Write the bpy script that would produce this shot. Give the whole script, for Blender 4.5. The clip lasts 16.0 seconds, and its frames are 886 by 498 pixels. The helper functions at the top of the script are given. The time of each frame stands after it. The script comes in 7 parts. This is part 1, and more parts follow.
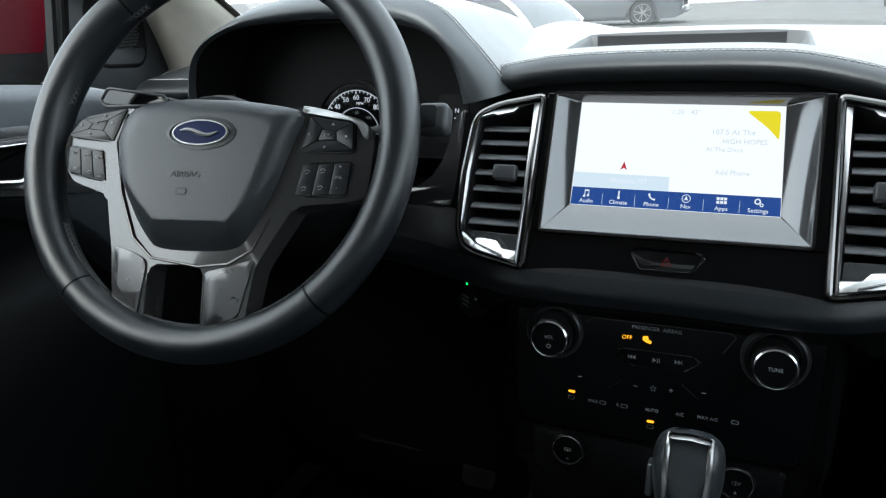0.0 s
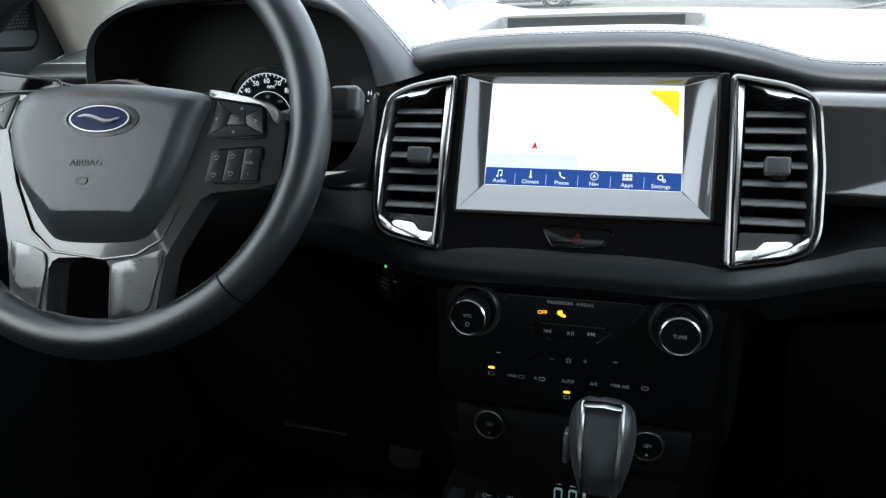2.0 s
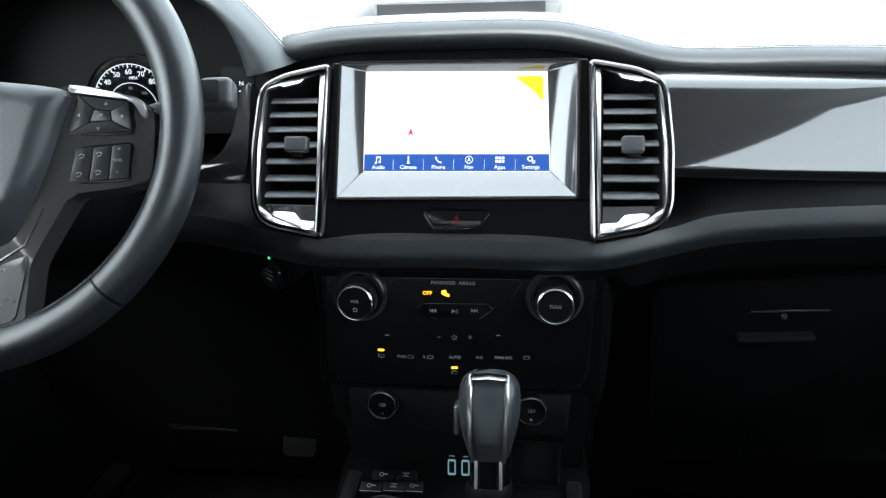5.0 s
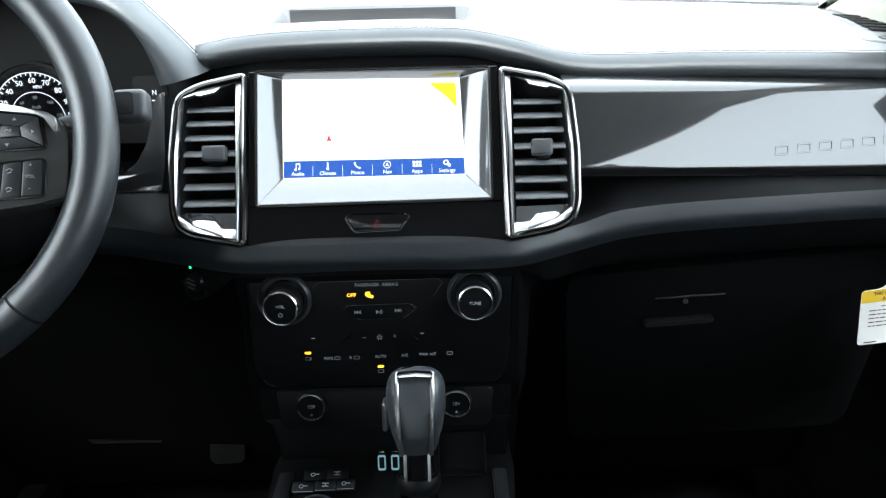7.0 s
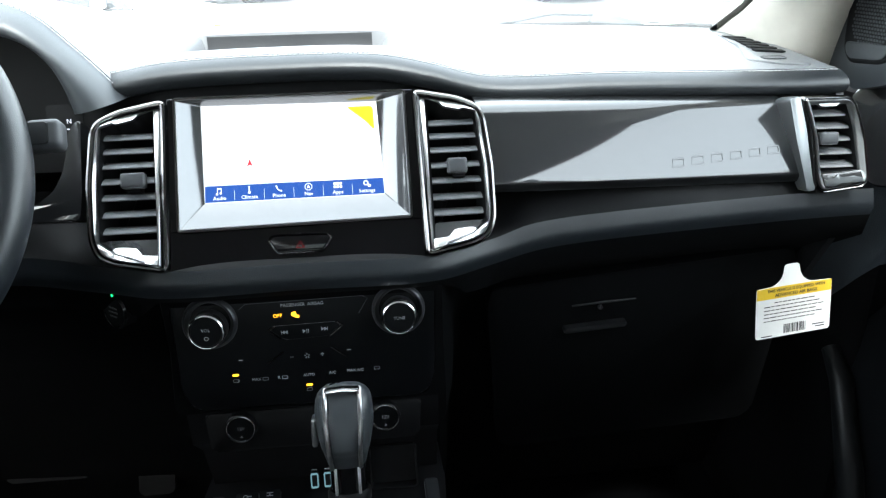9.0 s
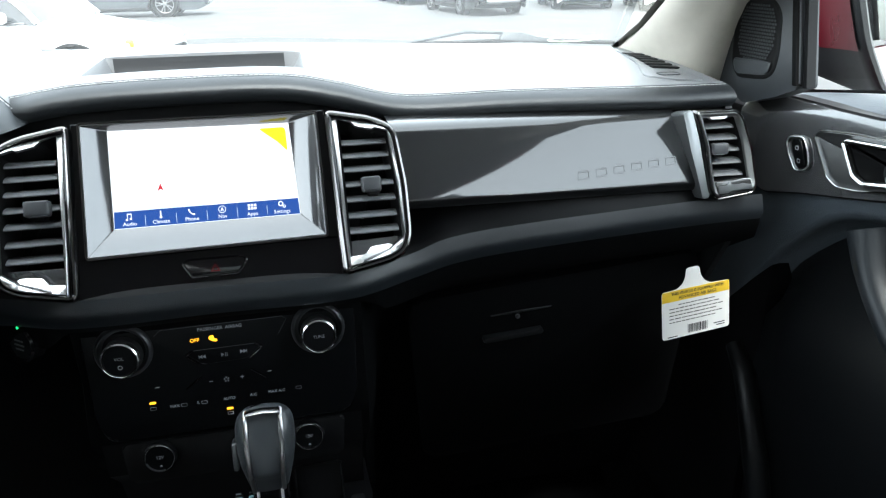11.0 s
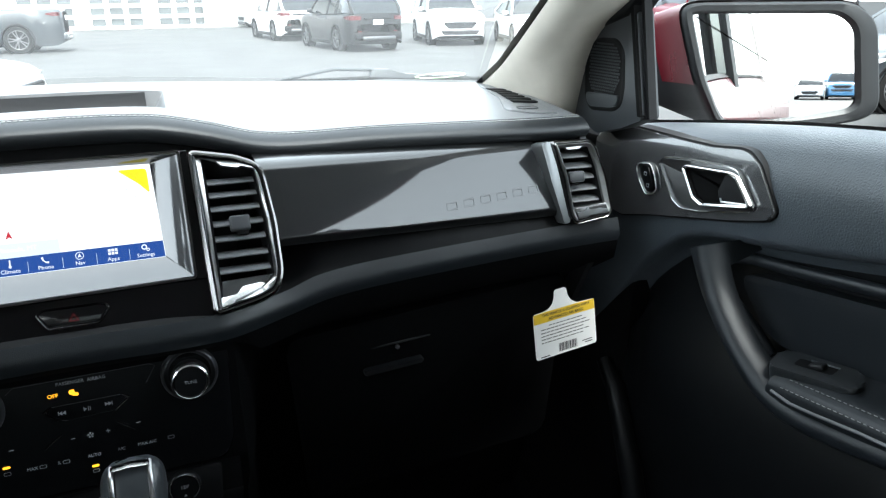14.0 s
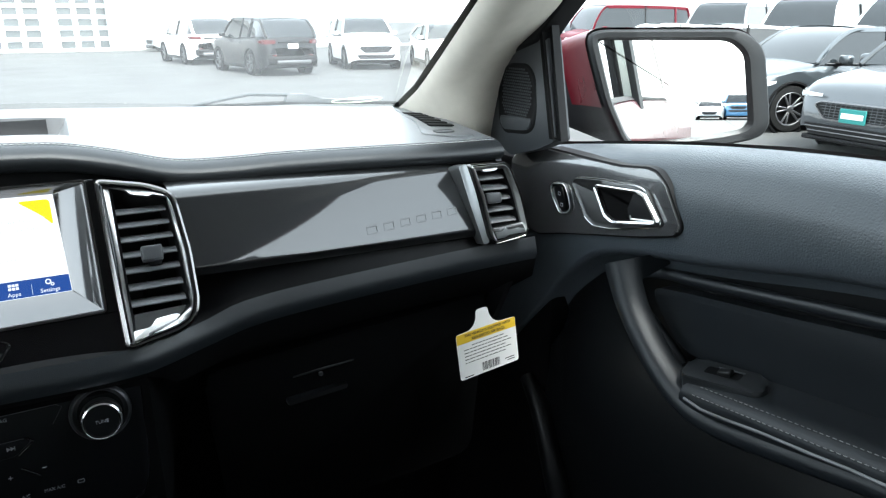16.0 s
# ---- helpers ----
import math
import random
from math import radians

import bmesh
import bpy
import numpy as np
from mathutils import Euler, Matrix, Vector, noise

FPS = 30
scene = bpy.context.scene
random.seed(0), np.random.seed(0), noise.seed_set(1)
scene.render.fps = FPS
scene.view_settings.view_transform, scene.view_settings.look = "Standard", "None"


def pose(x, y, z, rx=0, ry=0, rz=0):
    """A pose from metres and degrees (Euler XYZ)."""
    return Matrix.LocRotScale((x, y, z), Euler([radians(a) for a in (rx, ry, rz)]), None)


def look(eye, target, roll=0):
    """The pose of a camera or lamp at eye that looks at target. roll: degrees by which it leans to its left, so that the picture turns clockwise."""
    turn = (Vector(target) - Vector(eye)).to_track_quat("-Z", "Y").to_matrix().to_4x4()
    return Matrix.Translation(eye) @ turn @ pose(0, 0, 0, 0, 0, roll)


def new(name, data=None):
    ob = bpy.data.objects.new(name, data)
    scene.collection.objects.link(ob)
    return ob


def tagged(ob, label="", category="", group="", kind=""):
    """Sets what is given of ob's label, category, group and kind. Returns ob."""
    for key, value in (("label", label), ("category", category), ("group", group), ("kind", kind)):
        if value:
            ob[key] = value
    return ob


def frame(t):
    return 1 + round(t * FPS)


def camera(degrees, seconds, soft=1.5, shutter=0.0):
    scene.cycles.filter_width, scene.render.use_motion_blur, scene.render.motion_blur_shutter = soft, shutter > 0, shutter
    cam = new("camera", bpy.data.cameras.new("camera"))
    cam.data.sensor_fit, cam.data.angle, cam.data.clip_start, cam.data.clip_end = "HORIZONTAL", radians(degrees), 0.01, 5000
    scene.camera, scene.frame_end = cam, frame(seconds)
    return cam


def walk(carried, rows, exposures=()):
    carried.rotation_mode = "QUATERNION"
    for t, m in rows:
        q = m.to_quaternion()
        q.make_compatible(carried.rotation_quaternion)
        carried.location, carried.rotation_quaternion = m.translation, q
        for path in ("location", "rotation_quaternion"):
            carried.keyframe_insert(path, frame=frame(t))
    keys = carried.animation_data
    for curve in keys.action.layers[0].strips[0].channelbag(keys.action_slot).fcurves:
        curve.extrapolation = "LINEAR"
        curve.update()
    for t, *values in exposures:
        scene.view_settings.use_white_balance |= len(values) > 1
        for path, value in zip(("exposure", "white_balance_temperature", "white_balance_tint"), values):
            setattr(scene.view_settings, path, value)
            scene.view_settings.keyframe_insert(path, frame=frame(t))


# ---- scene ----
cam = camera(64.6, 16.0, soft=1.25)
PATH = [
    (0, (0.059, -0.613, 1.392), (-0.72, 1.093, 0.699), -3.5),
    (0.5, (0.062, -0.613, 1.391), (-0.672, 1.108, 0.686), -3.4),
    (1, (0.062, -0.613, 1.391), (-0.615, 1.125, 0.671), -3.3),
    (1.5, (0.063, -0.614, 1.392), (-0.56, 1.138, 0.655), -3.1),
    (2, (0.065, -0.615, 1.392), (-0.504, 1.15, 0.643), -3.0),
    (2.5, (0.066, -0.616, 1.393), (-0.448, 1.16, 0.632), -2.9),
    (3, (0.066, -0.618, 1.394), (-0.39, 1.17, 0.622), -2.7),
    (3.5, (0.067, -0.62, 1.396), (-0.333, 1.177, 0.614), -2.6),
    (4, (0.067, -0.622, 1.397), (-0.28, 1.182, 0.606), -2.5),
    (6.5, (0.067, -0.641, 1.411), (-0.004, 1.178, 0.582), -1.8),
    (7, (0.069, -0.646, 1.416), (0.053, 1.173, 0.585), -1.6),
    (7.5, (0.072, -0.653, 1.42), (0.104, 1.168, 0.593), -1.6),
    (8, (0.077, -0.659, 1.422), (0.151, 1.166, 0.607), -1.6),
    (8.5, (0.078, -0.665, 1.423), (0.203, 1.164, 0.623), -1.5),
    (11, (0.09, -0.684, 1.434), (0.469, 1.126, 0.672), -1.1),
    (11.5, (0.093, -0.687, 1.436), (0.524, 1.116, 0.685), -1.0),
    (12, (0.095, -0.689, 1.437), (0.579, 1.105, 0.697), -0.9),
    (12.5, (0.095, -0.691, 1.437), (0.637, 1.093, 0.713), -0.8),
    (13, (0.099, -0.694, 1.437), (0.688, 1.08, 0.728), -0.7),
    (13.5, (0.099, -0.696, 1.438), (0.745, 1.064, 0.743), -0.5),
    (14, (0.102, -0.7, 1.438), (0.795, 1.049, 0.759), -0.5),
    (14.5, (0.102, -0.701, 1.437), (0.85, 1.032, 0.776), -0.4),
    (15, (0.105, -0.704, 1.439), (0.898, 1.014, 0.79), -0.3),
    (15.5, (0.101, -0.703, 1.439), (0.954, 0.991, 0.805), -0.2),
    (16, (0.102, -0.704, 1.44), (1.004, 0.969, 0.82), -0.1),
]
EXPOSURES = [(t, e, 6200, 4) for t, e in ((0.0, 2.42), (2.0, 2.8), (4.0, 3.25), (7.0, 3.72), (9.0, 3.6), (11.0, 3.15), (16.0, 2.87))]
walk(cam, [(t, look(e, g, r)) for t, e, g, r in PATH], EXPOSURES)

# ---- light: bright overcast sky over the lot ----
world = bpy.data.worlds.new("sky")
scene.world = world
world.use_nodes = True
wt = world.node_tree
sky = wt.nodes.new("ShaderNodeTexSky")
sky.sky_type, sky.sun_disc = "NISHITA", False
sky.sun_elevation, sky.sun_rotation = radians(50), radians(200)
sky.air_density, sky.dust_density = 1.0, 4.0
pale = wt.nodes.new("ShaderNodeHueSaturation")
pale.inputs["Saturation"].default_value = 0.5
wt.links.new(sky.outputs[0], pale.inputs["Color"])
cloud = wt.nodes.new("ShaderNodeMix")
cloud.data_type = "RGBA"
cloud.inputs[0].default_value = 0.55
cloud.inputs[7].default_value = (4.2, 4.4, 4.55, 1)  # even cloud layer
wt.links.new(pale.outputs[0], cloud.inputs[6])
wt.links.new(cloud.outputs[2], wt.nodes["Background"].inputs[0])
wt.nodes["Background"].inputs[1].default_value = 0.15
sun = new("sun", bpy.data.lights.new("sun", "SUN"))
sun.data.energy, sun.data.angle, sun.data.color = 1.2, radians(20), (1.0, 0.99, 0.97)
sun.matrix_basis = look((0, 0, 30), (-5, 16, 0))


# ---- materials ----
def material(name, colour, rough=0.5, metal=0.0, coat=0.0, vary=0.12, scale=40.0, bump=0.0, bump_scale=900.0, grain="noise",
             rough_vary=0.08, specular=0.5):
    m = bpy.data.materials.new(name)
    m.use_nodes = True
    nt = m.node_tree
    b = nt.nodes["Principled BSDF"]
    b.inputs["Metallic"].default_value = metal
    b.inputs["Coat Weight"].default_value = coat
    b.inputs["Coat Roughness"].default_value = 0.04
    b.inputs["Coat IOR"].default_value = 1.7 if coat >= 1 else 1.5
    b.inputs["Specular IOR Level"].default_value = specular
    co = nt.nodes.new("ShaderNodeTexCoord")
    n1 = nt.nodes.new("ShaderNodeTexNoise")
    n1.inputs["Scale"].default_value, n1.inputs["Detail"].default_value = scale, 5
    nt.links.new(co.outputs["Object"], n1.inputs["Vector"])
    ramp = nt.nodes.new("ShaderNodeMix")
    ramp.data_type = "RGBA"
    lo, hi = [c * (1 - vary) for c in colour], [min(1, c * (1 + vary)) for c in colour]
    ramp.inputs[6].default_value, ramp.inputs[7].default_value = (*lo, 1), (*hi, 1)
    nt.links.new(n1.outputs[0], ramp.inputs[0])
    nt.links.new(ramp.outputs[2], b.inputs["Base Color"])
    n2 = nt.nodes.new("ShaderNodeTexNoise")
    n2.inputs["Scale"].default_value, n2.inputs["Detail"].default_value = scale * 0.35, 3
    nt.links.new(co.outputs["Object"], n2.inputs["Vector"])
    rr = nt.nodes.new("ShaderNodeMapRange")
    rr.inputs["To Min"].default_value, rr.inputs["To Max"].default_value = max(0.0, rough - rough_vary), rough + rough_vary
    nt.links.new(n2.outputs[0], rr.inputs[0])
    nt.links.new(rr.outputs[0], b.inputs["Roughness"])
    if bump:
        if grain == "leather":
            g = nt.nodes.new("ShaderNodeTexVoronoi")
            g.feature = "DISTANCE_TO_EDGE"
            g.inputs["Scale"].default_value = bump_scale
        else:
            g = nt.nodes.new("ShaderNodeTexNoise")
            g.inputs["Scale"].default_value, g.inputs["Detail"].default_value = bump_scale, 3
        nt.links.new(co.outputs["Object"], g.inputs["Vector"])
        bp = nt.nodes.new("ShaderNodeBump")
        bp.inputs["Strength"].default_value, bp.inputs["Distance"].default_value = bump, 0.0006
        nt.links.new(g.outputs[0], bp.inputs["Height"])
        nt.links.new(bp.outputs[0], b.inputs["Normal"])
    return m


def glow(name, colour, strength):
    m = bpy.data.materials.new(name)
    m.use_nodes = True
    b = m.node_tree.nodes["Principled BSDF"]
    b.inputs["Base Color"].default_value = (0.01, 0.01, 0.01, 1)
    b.inputs["Roughness"].default_value = 0.25
    b.inputs["Emission Color"].default_value = (*colour, 1)
    b.inputs["Emission Strength"].default_value = strength
    return m


def glass(name, tint=(1, 1, 1), gloss=1.0, veil=0.0, steep=1.0):
    m = bpy.data.materials.new(name)
    m.use_nodes = True
    nt = m.node_tree
    nt.nodes.remove(nt.nodes["Principled BSDF"])
    tr, gl = nt.nodes.new("ShaderNodeBsdfTransparent"), nt.nodes.new("ShaderNodeBsdfGlossy")
    tr.inputs[0].default_value = (*tint, 1)
    gl.inputs["Roughness"].default_value = 0.02
    fr = nt.nodes.new("ShaderNodeFresnel")
    fr.inputs[0].default_value = 1.45
    mul = nt.nodes.new("ShaderNodeMath")
    mul.operation = "MULTIPLY"
    mul.inputs[1].default_value = gloss
    mix = nt.nodes.new("ShaderNodeMixShader")
    power = nt.nodes.new("ShaderNodeMath")
    power.operation = "POWER"
    power.inputs[1].default_value = steep
    nt.links.new(fr.outputs[0], power.inputs[0])
    nt.links.new(power.outputs[0], mul.inputs[0])
    nt.links.new(mul.outputs[0], mix.inputs[0])
    nt.links.new(tr.outputs[0], mix.inputs[1])
    nt.links.new(gl.outputs[0], mix.inputs[2])
    last = mix
    # pale translucent layer in place of glare reflected in the glass
    if veil:
        film, last = nt.nodes.new("ShaderNodeBsdfTranslucent"), nt.nodes.new("ShaderNodeMixShader")
        film.inputs[0].default_value = (0.9, 0.92, 0.92, 1)
        co, cloud, rng = nt.nodes.new("ShaderNodeTexCoord"), nt.nodes.new("ShaderNodeTexNoise"), nt.nodes.new("ShaderNodeMapRange")
        cloud.inputs["Scale"].default_value, cloud.inputs["Detail"].default_value = 5.0, 4
        rng.inputs["To Min"].default_value, rng.inputs["To Max"].default_value = veil * 0.7, veil * 1.3
        nt.links.new(co.outputs["Object"], cloud.inputs["Vector"])
        nt.links.new(cloud.outputs[0], rng.inputs[0])
        nt.links.new(rng.outputs[0], last.inputs[0])
        nt.links.new(mix.outputs[0], last.inputs[1])
        nt.links.new(film.outputs[0], last.inputs[2])
    nt.links.new(last.outputs[0], nt.nodes["Material Output"].inputs[0])
    return m


SOFT = material("soft_black_leatherette", (0.0098, 0.0124, 0.0152), 0.40, bump=0.35, bump_scale=700, grain="leather", specular=0.5)
# a black pad; the sky's glare on it is put into this pale grey
TOP = material("dash_top_glare_grain", (0.15, 0.155, 0.162), 0.36, bump=0.3, bump_scale=650, grain="leather", specular=0.6)
PLASTIC = material("black_plastic", (0.0095, 0.010, 0.0108), 0.45, bump=0.2, bump_scale=1100, specular=0.4)
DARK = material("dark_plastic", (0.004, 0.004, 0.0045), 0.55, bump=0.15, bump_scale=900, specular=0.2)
LEATHER = material("wheel_leather", (0.0092, 0.0120, 0.0150), 0.36, bump=0.25, bump_scale=800, grain="leather", specular=0.9)
PEBBLE = material("airbag_grain", (0.031, 0.0355, 0.041), 0.36, bump=0.45, bump_scale=850, vary=0.05, grain="leather", specular=0.7)
GUN = material("gunmetal_gloss", (0.0062, 0.0066, 0.0072), 0.35, metal=0.0, coat=1.0, vary=0.15, scale=900, rough_vary=0.02, specular=0.25)
PIANO = material("gloss_black", (0.004, 0.004, 0.0045), 0.12, vary=0.05, specular=0.45)
PANEL = material("control_panel_black", (0.0036, 0.0040, 0.0047), 0.32, vary=0.1, specular=0.22)
CHROME = material("bright_chrome", (0.50, 0.50, 0.495), 0.17, metal=1.0, vary=0.06, rough_vary=0.05)
BEZEL = material("mirror_gloss_grey_bezel", (0.13, 0.13, 0.132), 0.08, metal=0.6, coat=0.7, vary=0.05, rough_vary=0.02)
INSERT = material("gloss_grey_insert", (0.14, 0.142, 0.147), 0.18, metal=0.6, coat=1.0, vary=0.06, scale=500, rough_vary=0.03, specular=0.6)
# black plastic, darkened further: footwell shade is part of the colour
KNEE = material("knee_panel_shaded_black", (0.0030, 0.0032, 0.0035), 0.7, bump=0.25, bump_scale=700, grain="leather", specular=0.06)
SILVERMARK = material("pale_emblem_silver", (0.55, 0.56, 0.58), 0.35, metal=0.6, vary=0.03)
VENTCHROME = material("vent_chrome", (0.50, 0.495, 0.49), 0.30, metal=1.0, vary=0.04, rough_vary=0.06)
# deep shade low on the door is put into this near-black
DOORLOW = material("lower_door_shaded_plastic", (0.0046, 0.0053, 0.0061), 0.42, bump=0.25, bump_scale=900, specular=0.35)
KNOBCHROME = material("knob_chrome", (0.85, 0.85, 0.84), 0.2, metal=1.0, vary=0.06, rough_vary=0.06)
BRIGHT = material("bright_satin_metal", (0.88, 0.88, 0.87), 0.40, metal=0.9, vary=0.05)
SPOKE = material("gloss_gunmetal", (0.060, 0.0595, 0.0595), 0.20, metal=0.35, coat=0.9, vary=0.06, scale=300, rough_vary=0.03, specular=0.5)
INLAY = material("pale_satin_inlay", (0.10, 0.10, 0.10), 0.2, metal=0.7, coat=0.3, vary=0.05)
# lighter copies of SOFT: light on the roll and hood put into the colour
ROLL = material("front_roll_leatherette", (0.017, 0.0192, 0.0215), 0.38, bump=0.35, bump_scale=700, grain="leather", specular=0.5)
HOODSKIN = material("hood_lit_leatherette", (0.040, 0.0455, 0.051), 0.40, bump=0.35, bump_scale=700, grain="leather", specular=0.8)
# deep shade put into a near-black colour
ABYSS = material("deep_shade_black", (0.002, 0.002, 0.0022), 0.6, specular=0.1)
SLAT = material("vent_slat_black", (0.12, 0.124, 0.130), 0.40, bump=0.1, bump_scale=1200)
# window light on the black door top is put into this paler colour
DOORTOP = material("door_top_lit_grain", (0.058, 0.069, 0.080), 0.43, bump=1.0, bump_scale=300, grain="leather")
SIDECHROME = material("satin_side_chrome", (0.48, 0.48, 0.475), 0.30, metal=1.0, vary=0.06, rough_vary=0.05)
# shade inside ducts and the cluster put into the colour
WELL = material("shaded_well_black", (0.006, 0.006, 0.0065), 0.6, specular=0.2)
TABGREY = material("tab_grey_plastic", (0.060, 0.062, 0.066), 0.4, bump=0.1, bump_scale=1200)
GROOVE = material("faint_panel_line", (0.06, 0.062, 0.066), 0.5)
FACET = material("satin_grey_facet", (0.13, 0.13, 0.132), 0.28, metal=0.8, vary=0.03, scale=300, rough_vary=0.02)
DOORGLOSS = material("door_gunmetal_gloss", (0.13, 0.133, 0.138), 0.22, metal=0.6, coat=1.0, vary=0.10, scale=600, rough_vary=0.03)
LATCHGREY = material("latch_gunmetal", (0.11, 0.112, 0.113), 0.34, metal=0.8, vary=0.06)
SWITCHTRIM = material("switch_plate_black", (0.016, 0.018, 0.020), 0.42, bump=0.2, bump_scale=900)
KEYBLACK = material("key_black", (0.0125, 0.0142, 0.0160), 0.36, vary=0.08, specular=0.5)
PALELINE = material("dull_edge_strip", (0.15, 0.155, 0.16), 0.4, metal=0.5)
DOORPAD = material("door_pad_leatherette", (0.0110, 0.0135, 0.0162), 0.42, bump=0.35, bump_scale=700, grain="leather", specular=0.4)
COLLAR = material("satin_black_collar", (0.022, 0.023, 0.025), 0.34, vary=0.08, specular=0.55)
SHIFT = material("shifter_leather", (0.040, 0.044, 0.048), 0.30, bump=0.10, bump_scale=900)
HOUSING = material("mirror_housing_black", (0.009, 0.010, 0.011), 0.5, bump=0.3, bump_scale=800, specular=0.3)
DARKCHROME = material("smoked_chrome", (0.22, 0.215, 0.212), 0.16, metal=1.0, vary=0.05, rough_vary=0.04)
SILVER = material("satin_silver", (0.30, 0.30, 0.30), 0.26, metal=0.9, vary=0.05)
SATIN = material("satin_grey_metal", (0.22, 0.23, 0.235), 0.34, metal=0.8, vary=0.05)
BEIGE = material("beige_pillar_trim", (0.60, 0.57, 0.50), 0.75, bump=0.3, bump_scale=500)
HEADLINER = material("pale_headliner_cloth", (0.74, 0.73, 0.70), 0.9, bump=0.3, bump_scale=500, specular=0.2)
GREY_TRIM = material("grey_door_plastic", (0.040, 0.044, 0.048), 0.42, bump=0.25, bump_scale=900, specular=0.5)
THREAD = material("grey_thread", (0.51, 0.51, 0.51), 0.8)
DARKTHREAD = material("dark_thread", (0.18, 0.18, 0.18), 0.8)
RUBBER = material("black_rubber", (0.0119, 0.0119, 0.0119), 0.65, specular=0.3)
CARPET = material("black_carpet", (0.004, 0.004, 0.0045), 0.95, bump=0.6, bump_scale=500, specular=0.1)
PRINT = material("grey_print", (0.32, 0.33, 0.34), 0.6)
WHITE = material("white_card", (0.78, 0.78, 0.76), 0.6, vary=0.03)
ETCH = material("etched_grey", (0.45, 0.45, 0.46), 0.6)
PALEGREEN = material("pale_green_film", (0.62, 0.80, 0.50), 0.5)
PALEBLUE = material("pale_blue_film", (0.62, 0.76, 0.78), 0.5)
YELLOW = material("yellow_print", (0.75, 0.50, 0.03), 0.6, vary=0.03)
BLACKINK = material("black_ink", (0.03, 0.03, 0.03), 0.7)
BLUE = material("deep_blue_enamel", (0.006, 0.016, 0.08), 0.45, specular=0.15)
RED = material("red_metallic_paint", (0.085, 0.003, 0.009), 0.3, metal=0.2, coat=0.05, vary=0.05, specular=0.15)
MIRROR = material("mirror_silver", (0.92, 0.93, 0.93), 0.01, metal=1.0, vary=0.0, rough_vary=0.0)
GLASS = glass("window_glass", (0.96, 0.98, 0.97), 1.5, steep=1.25)
SIDETINT = glass("tinted_side_glass", (0.12, 0.13, 0.13), 1.0)
# last value: strength of the added glare haze
SCREENGLASS = glass("windscreen_glass", (0.95, 0.97, 0.96), 1.5, 0.032)
TINTED = glass("tinted_rear_glass", (0.15, 0.165, 0.165), 1.0)
CARGLASS = material("car_glass", (0.012, 0.015, 0.017), 0.05, coat=0.4, specular=0.4)
LCD = glow("display_white", (0.93, 0.95, 1.0), 0.2001)
LCDBLUE = glow("display_blue", (0.02, 0.07, 0.30), 0.174)
LCDYELLOW = glow("display_yellow", (0.90, 0.75, 0.02), 0.174)
LCDGREY = glow("display_grey", (0.70, 0.74, 0.78), 0.1653)
LCDPALE = glow("display_pale_blue", (0.70, 0.80, 0.90), 0.185)
LCDRED = glow("display_red", (0.6, 0.03, 0.05), 0.1566)
LCDICON = glow("display_icon_white", (0.9, 0.93, 1.0), 0.174)
AMBER = glow("amber_indicator", (1.0, 0.42, 0.02), 0.2784)
GREEN = glow("green_indicator", (0.06, 1.0, 0.22), 0.2088)
DIAL = glow("dial_white", (0.85, 0.9, 1.0), 0.1218)
BACKLIT = glow("backlit_print", (0.7, 0.75, 0.8), 0.02088)
USBBLUE = glow("usb_ice_blue", (0.35, 0.65, 0.75), 0.040)
REDDIM = glow("hazard_red", (0.5, 0.02, 0.03), 0.0174)


# ---- mesh helpers ----
def part(name, bm, mat, parent=None, label="", smooth=40, toward=None):
    me = bpy.data.meshes.new(name)
    bmesh.ops.recalc_face_normals(bm, faces=bm.faces)
    if toward is not None and sum(f.normal.dot(Vector(toward) - f.calc_center_median()) for f in bm.faces) < 0:
        bmesh.ops.reverse_faces(bm, faces=bm.faces)
    bm.to_mesh(me)
    bm.free()
    if smooth:
        me.polygons.foreach_set("use_smooth", [True] * len(me.polygons))
        me.set_sharp_from_angle(angle=radians(smooth))
    me.materials.append(mat)
    ob = new(name, me)
    if parent is not None:
        ob.parent = parent
        ob.matrix_parent_inverse = parent.matrix_basis.inverted() if parent.parent is None else Matrix()
    if label:
        ob["label"] = label
    return ob


def thing(name, place, label, category, group="", kind=""):
    ob = new(name)
    ob.empty_display_size = 0.05
    ob.matrix_basis = Matrix.Translation(place)
    return tagged(ob, label, category, group, kind)


def local(origin, right, up):
    """A matrix with local x to the right, y up the surface and z out of it."""
    r = Vector(right).normalized()
    u = Vector(up)
    u = (u - r * u.dot(r)).normalized()
    n = r.cross(u)
    m = Matrix((r, u, n)).transposed().to_4x4()
    m.translation = origin
    return m


def prism(pts, z0, z1, m=None, bevel=0.0, segs=2, bm=None):
    bm0 = bmesh.new()
    lo = [bm0.verts.new((x, y, z0)) for x, y in pts]
    hi = [bm0.verts.new((x, y, z1)) for x, y in pts]
    n = len(pts)
    bm0.faces.new(lo[::-1])
    top = bm0.faces.new(hi)
    for i in range(n):
        bm0.faces.new((lo[i], lo[(i + 1) % n], hi[(i + 1) % n], hi[i]))
    if bevel:
        bmesh.ops.bevel(bm0, geom=list(top.edges), offset=bevel, segments=segs, profile=0.5, affect="EDGES", clamp_overlap=True)
    if m is not None:
        bm0.transform(m)
    return merge(bm, bm0)


def merge(bm, other):
    if bm is None:
        return other
    me = bpy.data.meshes.new("join")
    other.to_mesh(me)
    other.free()
    bm.from_mesh(me)
    bpy.data.meshes.remove(me)
    return bm


